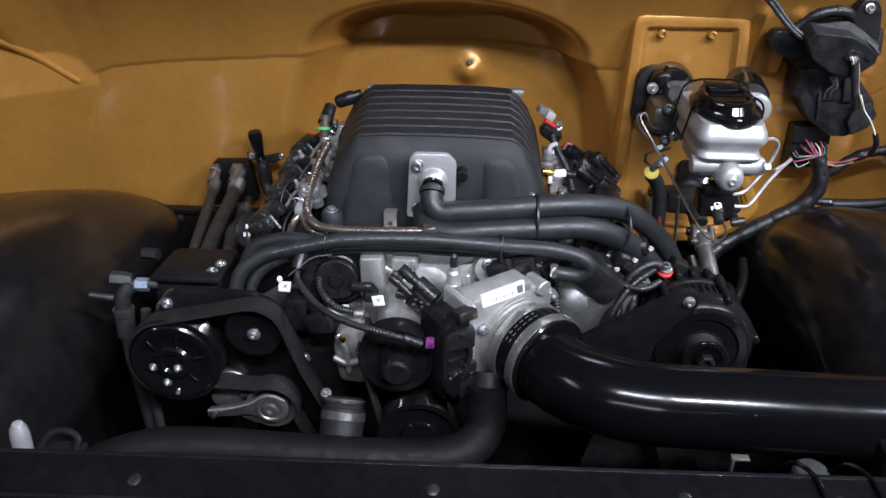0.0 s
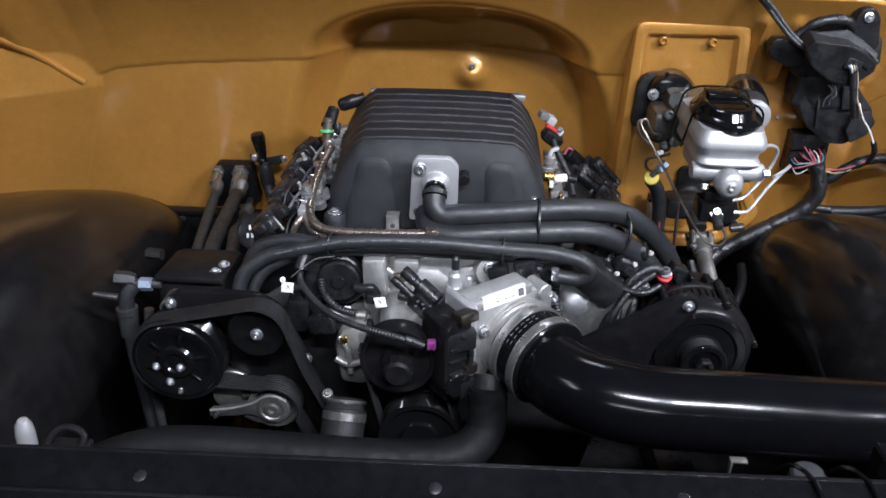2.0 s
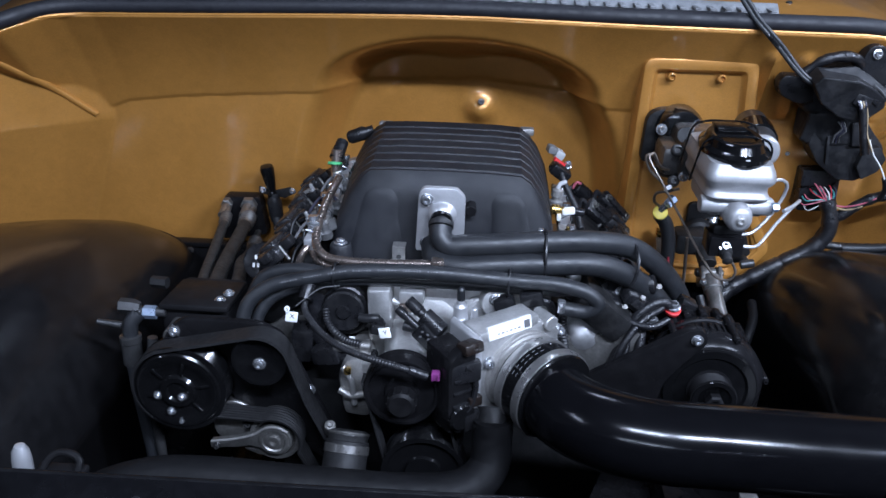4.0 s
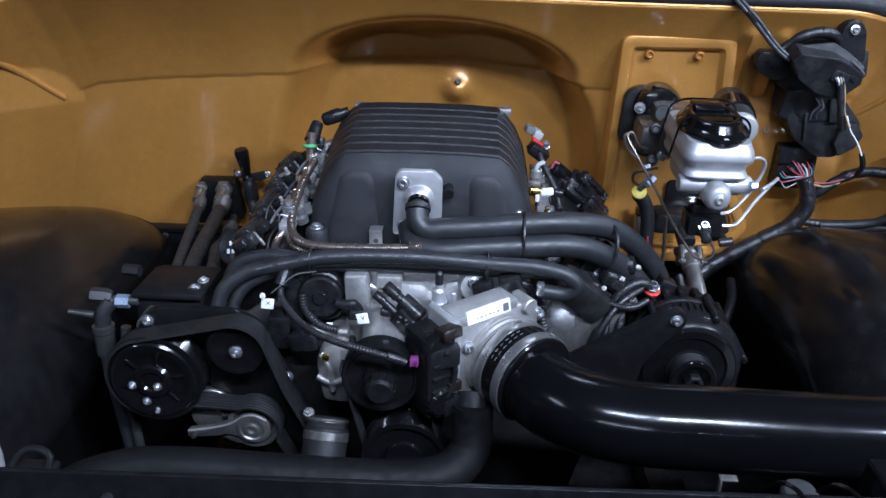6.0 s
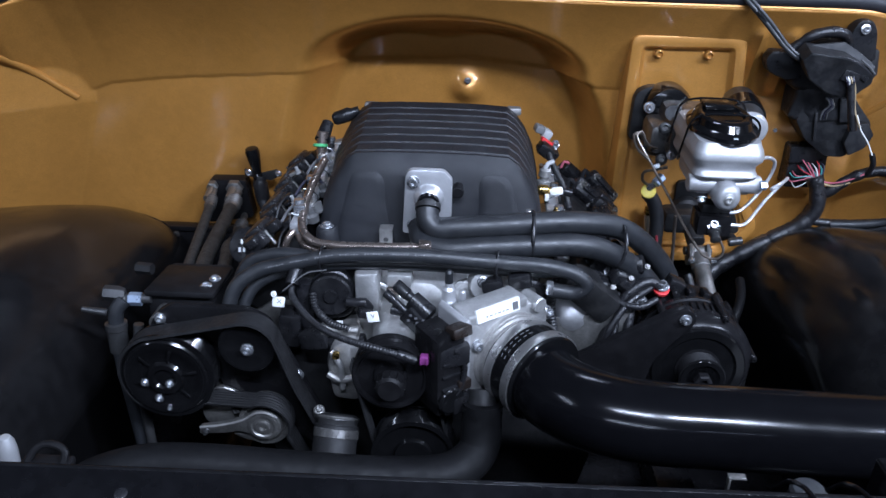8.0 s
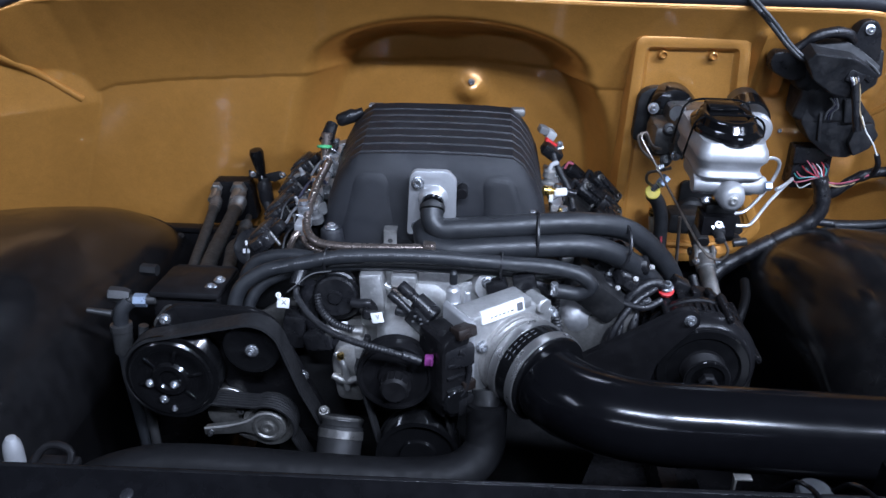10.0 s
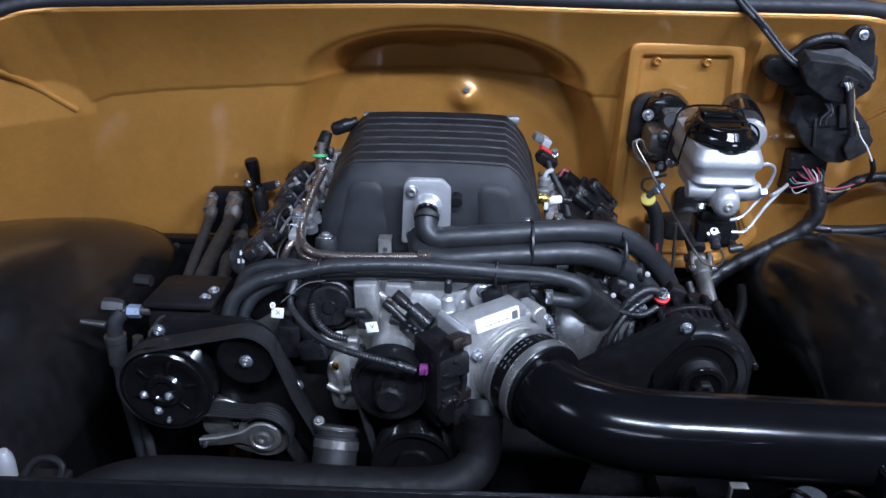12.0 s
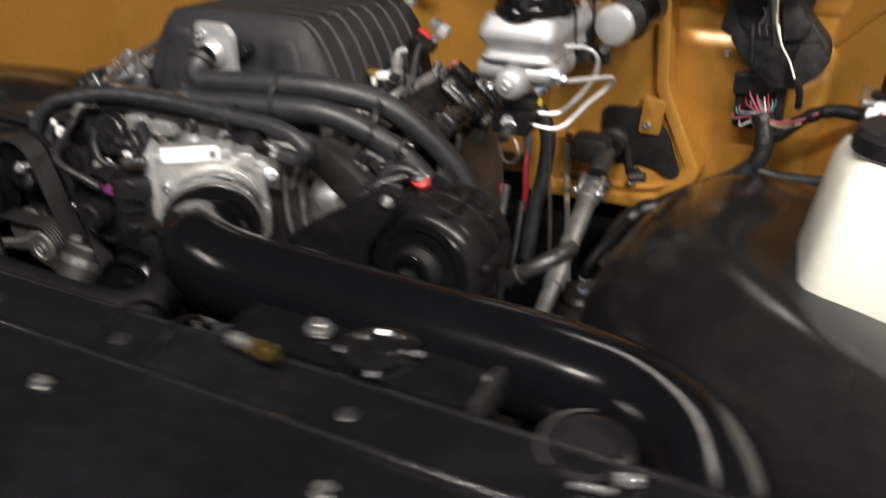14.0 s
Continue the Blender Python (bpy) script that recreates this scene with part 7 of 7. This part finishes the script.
part("arm", slab(B(), rounded([(0.596, 1.120), (0.606, 1.140), (0.640, 1.138), (0.680, 1.150), (0.690, 1.090), (0.645, 1.080), (0.606, 1.098)], 0.010), 1.615, 0.03, 0.006), PLASTIC, motor)
part("wrapped_edge", hose(B(), [(0.640, 1.60, 1.150), (0.660, 1.592, 1.172), (0.690, 1.590, 1.184), (0.725, 1.592, 1.182), (0.745, 1.600, 1.165)], 0.010, 12, lumps=0.35), TAPE, motor)
neck = part("plug", box(B(), (0.738, 1.552, 1.110), (0.034, 0.018, 0.024), 0.004, pose(0, 0, 0, 0, 20, 0)), PLASTIC, motor)
part("plug_cover", slab(B(), rounded([(0.720, 1.122), (0.745, 1.128), (0.775, 1.108), (0.768, 1.100), (0.742, 1.116)], 0.003), 1.546, 0.01, 0.002), PLASTIC, motor)
for i, (w, dx) in enumerate(((4, 0), (2, 0.004), (5, 0.009), (4, 0.013))):
    part("plug_wire", hose(B(), [(0.728 + dx, 1.545, 1.112), (0.731 + dx, 1.540, 1.104), (0.738 + dx * 0.6, 1.546, 1.092)], 0.0018, 6), WIRES[w], neck)
module = thing("control_module", (0.79, 1.64, 0.93), "black plastic control module hanging below the wiper motor", "module")
part("case", slab(B(), rounded([(0.684, 0.996), (0.690, 1.050), (0.776, 1.062), (0.812, 1.026), (0.836, 1.000), (0.842, 0.976), (0.830, 0.946), (0.796, 0.921), (0.758, 0.923), (0.710, 0.958)], 0.007, 3), 1.616, 0.055, 0.006), DUSTY_PLASTIC, module, smooth=25)
part("case_back", lumpy(B(), (0.735, 1.655, 1.035), (0.13, 0.09, 0.10), 5, 0.15), DUSTY_PLASTIC, module)
part("lower_block", slab(B(), rounded([(0.792, 0.998), (0.822, 1.004), (0.841, 0.978), (0.830, 0.950), (0.800, 0.931), (0.784, 0.958)], 0.004, 2), 1.600, 0.03, 0.004), DUSTY_PLASTIC, module, smooth=25)
part("upper_block", slab(B(), rounded([(0.756, 1.050), (0.784, 1.056), (0.806, 1.028), (0.798, 1.004), (0.766, 1.000)], 0.004, 2), 1.604, 0.03, 0.004), DUSTY_PLASTIC, module, smooth=25)
part("rib", box(B(), (0.722, 1.613, 0.990), (0.006, 0.012, 0.060), 0.002, pose(0, 0, 0, 0, -8, 0)), DUSTY_PLASTIC, module)
for k in range(3):
    part("loose_wire", hose(B(), [(0.728 + 0.006 * k, 1.606, 1.052), (0.736 + 0.004 * k, 1.598, 1.040 - 0.003 * k), (0.728 + 0.005 * k, 1.604, 1.024), (0.732 + 0.006 * k, 1.618, 0.998)], 0.0019, 6), (PRINT, WIRES[4], GREY_PLASTIC)[k], module)
sleeve = thing("taped_lead", (0.76, 1.56, 0.93), "taped black lead with a bare pale end", "cable")
part("sleeve", hose(B(), [(0.741, 1.550, 1.112), (0.746, 1.545, 1.080), (0.753, 1.540, 1.048), (0.763, 1.535, 1.008)], 0.0078, 12, lumps=0.15), TAPE, sleeve)
part("tan_wire", hose(B(), [(0.743, 1.545, 1.113), (0.752, 1.540, 1.082), (0.757, 1.535, 1.050), (0.763, 1.525, 1.031), (0.774, 1.520, 1.009)], 0.0014, 8), WIRES[5], sleeve)
part("bare_wire", hose(B(), [(0.762, 1.530, 1.040), (0.772, 1.520, 1.013), (0.787, 1.514, 0.993), (0.801, 1.508, 0.966)], 0.0015, 8), WIRES[2], sleeve)
part("tip", hose(B(), [(0.800, 1.510, 0.969), (0.810, 1.515, 0.947), (0.812, 1.530, 0.919)], 0.0055, 10), TAPE, sleeve)

plugbox = thing("firewall_connector", (0.735, 1.67, 0.83), "black firewall connector with fanned coloured wires", "connector", "connectors")
part("shell", slab(B(), rounded([(0.706, 0.835), (0.703, 0.928), (0.784, 0.930), (0.788, 0.835)], 0.006), 1.655, 0.06, 0.004), PLASTIC, plugbox)
part("rim", slab(B(), rounded([(0.700, 0.895), (0.698, 0.932), (0.772, 0.934), (0.773, 0.900)], 0.005), 1.645, 0.02, 0.003), PLASTIC, plugbox)
rng2 = random.Random(9)
for i in range(16):
    x0 = 0.707 + 0.0042 * i
    z0 = 0.905 - 0.030 * abs(rng2.random()) - (0.03 if i < 4 else 0)
    w = WIRES[(0, 1, 0, 2, 3, 0, 1, 4)[i % 8]]
    part("wire", hose(B(), [(x0, 1.652, z0), (x0 + 0.003, 1.635, z0 - 0.004), (0.748 + 0.0012 * i, 1.628, 0.868 + rng2.uniform(-0.005, 0.006)), (0.757, 1.628, 0.850)], 0.0014, 6), w, plugbox)

trunk = thing("main_harness", (0.70, 1.62, 0.62), "thick taped wiring harness along the firewall", "wiring harness")
part("trunk", hose(B(), [(0.755, 1.630, 0.872), (0.764, 1.620, 0.845), (0.768, 1.615, 0.805), (0.750, 1.615, 0.772), (0.705, 1.615, 0.738), (0.640, 1.61, 0.698), (0.580, 1.60, 0.664), (0.545, 1.58, 0.63), (0.53, 1.55, 0.56)], 0.0175, 18, lumps=0.22), TAPE, trunk)
part("trunk", hose(B(), [(0.772, 1.628, 0.815), (0.745, 1.622, 0.765), (0.70, 1.62, 0.725), (0.635, 1.612, 0.685), (0.575, 1.60, 0.645), (0.545, 1.58, 0.60)], 0.012, 14, lumps=0.22), LOOM, trunk)
part("branch", hose(B(), [(0.772, 1.625, 0.828), (0.795, 1.618, 0.850), (0.825, 1.612, 0.880), (0.860, 1.600, 0.900), (0.905, 1.58, 0.905), (0.94, 1.56, 0.90)], 0.011, 14, lumps=0.2), TAPE, trunk)
part("branch", hose(B(), [(0.745, 1.612, 0.778), (0.80, 1.605, 0.776), (0.86, 1.60, 0.780), (0.915, 1.58, 0.795), (0.975, 1.54, 0.825)], 0.009, 12, lumps=0.15), TAPE, trunk)
part("branch", hose(B(), [(0.78, 1.60, 0.764), (0.84, 1.60, 0.766), (0.91, 1.57, 0.785), (0.98, 1.53, 0.80)], 0.006, 10, lumps=0.1), LOOM, trunk)
for w, p in ((0, [(0.762, 1.618, 0.868), (0.785, 1.612, 0.866), (0.815, 1.605, 0.876), (0.842, 1.597, 0.895)]), (5, [(0.763, 1.616, 0.864), (0.79, 1.610, 0.860), (0.820, 1.603, 0.872)])):
    part("loose_wire", hose(B(), p, 0.002, 6), WIRES[w], trunk)
for i in range(2):
    d = 0.010 * i
    single("lead", hose(B(), [(0.455 + d, 1.66, 1.335), (0.490 + d, 1.62, 1.290), (0.521 + d, 1.60, 1.249), (0.546 + d, 1.59, 1.224), (0.573 + d, 1.585, 1.198), (0.613 + d * 0.8, 1.575, 1.157), (0.640 + d * 0.5, 1.57, 1.137 + d * 0.4), (0.660, 1.572, 1.132 + d)], 0.0045, 10), RUBBER, "black lead over the cowl edge to the wiper motor", "cable", "leads over the cowl")
single("cable_tie", box(B(), (0.562, 1.588, 1.211), (0.028, 0.016, 0.004), 0.001, pose(0, 0, 0, 0, 40, 0)), PLASTIC, "black plastic cable tie round the leads", "cable tie", "cable ties")
gauge = thing("pressure_regulator", (0.935, 1.50, 0.88), "black regulator with a white dial gauge", "regulator")
part("body", lathe(B(), (0.935, 1.53, 0.90), (0, 0, 1), [(0, 0.026), (0.03, 0.030), (0.055, 0.028), (0.06, 0.018), (0.085, 0.016), (0.088, 0.0)], 28), PLASTIC, gauge)
dial = part("gauge_rim", lathe(B(), (0.925, 1.508, 0.930), (-0.15, -1, 0.25), [(0, 0.020), (0.010, 0.0205), (0.012, 0.019), (0.0095, 0.0175), (0.0095, 0)], 32), STEEL, gauge)
GD = Vector((-0.15, -1, 0.25)).normalized()
part("gauge_face", lathe(B(), Vector((0.925, 1.508, 0.930)) + GD * 0.0096, GD, [(0, 0.0172), (0.0006, 0.0172), (0.0006, 0)], 32), WHITE, dial, "white dial face")
part("needle", box(B(), Vector((0.925, 1.508, 0.933)) + GD * 0.0108, (0.0016, 0.0008, 0.013), 0, pose(0, 0, 0, -14, 35, 0)), INK, dial)
part("hub_dot", lathe(B(), Vector((0.925, 1.508, 0.930)) + GD * 0.0102, GD, [(0, 0.003), (0.001, 0.0025)], 12), RED, dial)
part("bracket", box(B(), (0.905, 1.55, 0.945), (0.020, 0.10, 0.010), 0.003), STEEL, gauge)
part("hose", hose(B(), [(0.940, 1.53, 0.91), (0.935, 1.535, 0.87), (0.925, 1.55, 0.83), (0.90, 1.57, 0.80), (0.86, 1.585, 0.785), (0.80, 1.60, 0.775)], 0.0085, 14), RUBBER, gauge)

# ---- washer bottle ----
jug = thing("washer_bottle", (0.97, 1.10, 0.83), "milky white plastic fluid bottle with a dark cap", "bottle")
bm = box(B(), (0, 0, 0.095), (0.21, 0.16, 0.19), 0.024)
for v in bm.verts:
    k = 1 - 0.09 * smoothstep(0.02, 0.21, v.co.z)
    v.co.x = 0.105 - (0.105 - v.co.x) * k
    if v.co.z > 0.13:
        v.co.z -= 0.02 * smoothstep(0.0, 0.10, -v.co.x)
bm.transform(pose(0.963, 1.10, 0.836, 0, 0, 4))
part("bottle", bm, NATURAL, jug, smooth=60)
part("shoulder", lathe(B(), (0.937, 1.085, 1.004), (0, 0, 1), [(0, 0.050), (0.010, 0.046), (0.022, 0.044)], 36), NATURAL, jug)
part("cap", lathe(B(), (0.937, 1.085, 1.012), (0, 0, 1), [(0, 0.052), (0.004, 0.055), (0.020, 0.055), (0.026, 0.050), (0.028, 0.0)], 40), PLASTIC, jug, "dark grey screw cap")
part("bracket", box(B(), (0.98, 1.12, 0.836), (0.18, 0.14, 0.008), 0.002), BLACK_PAINT, jug)
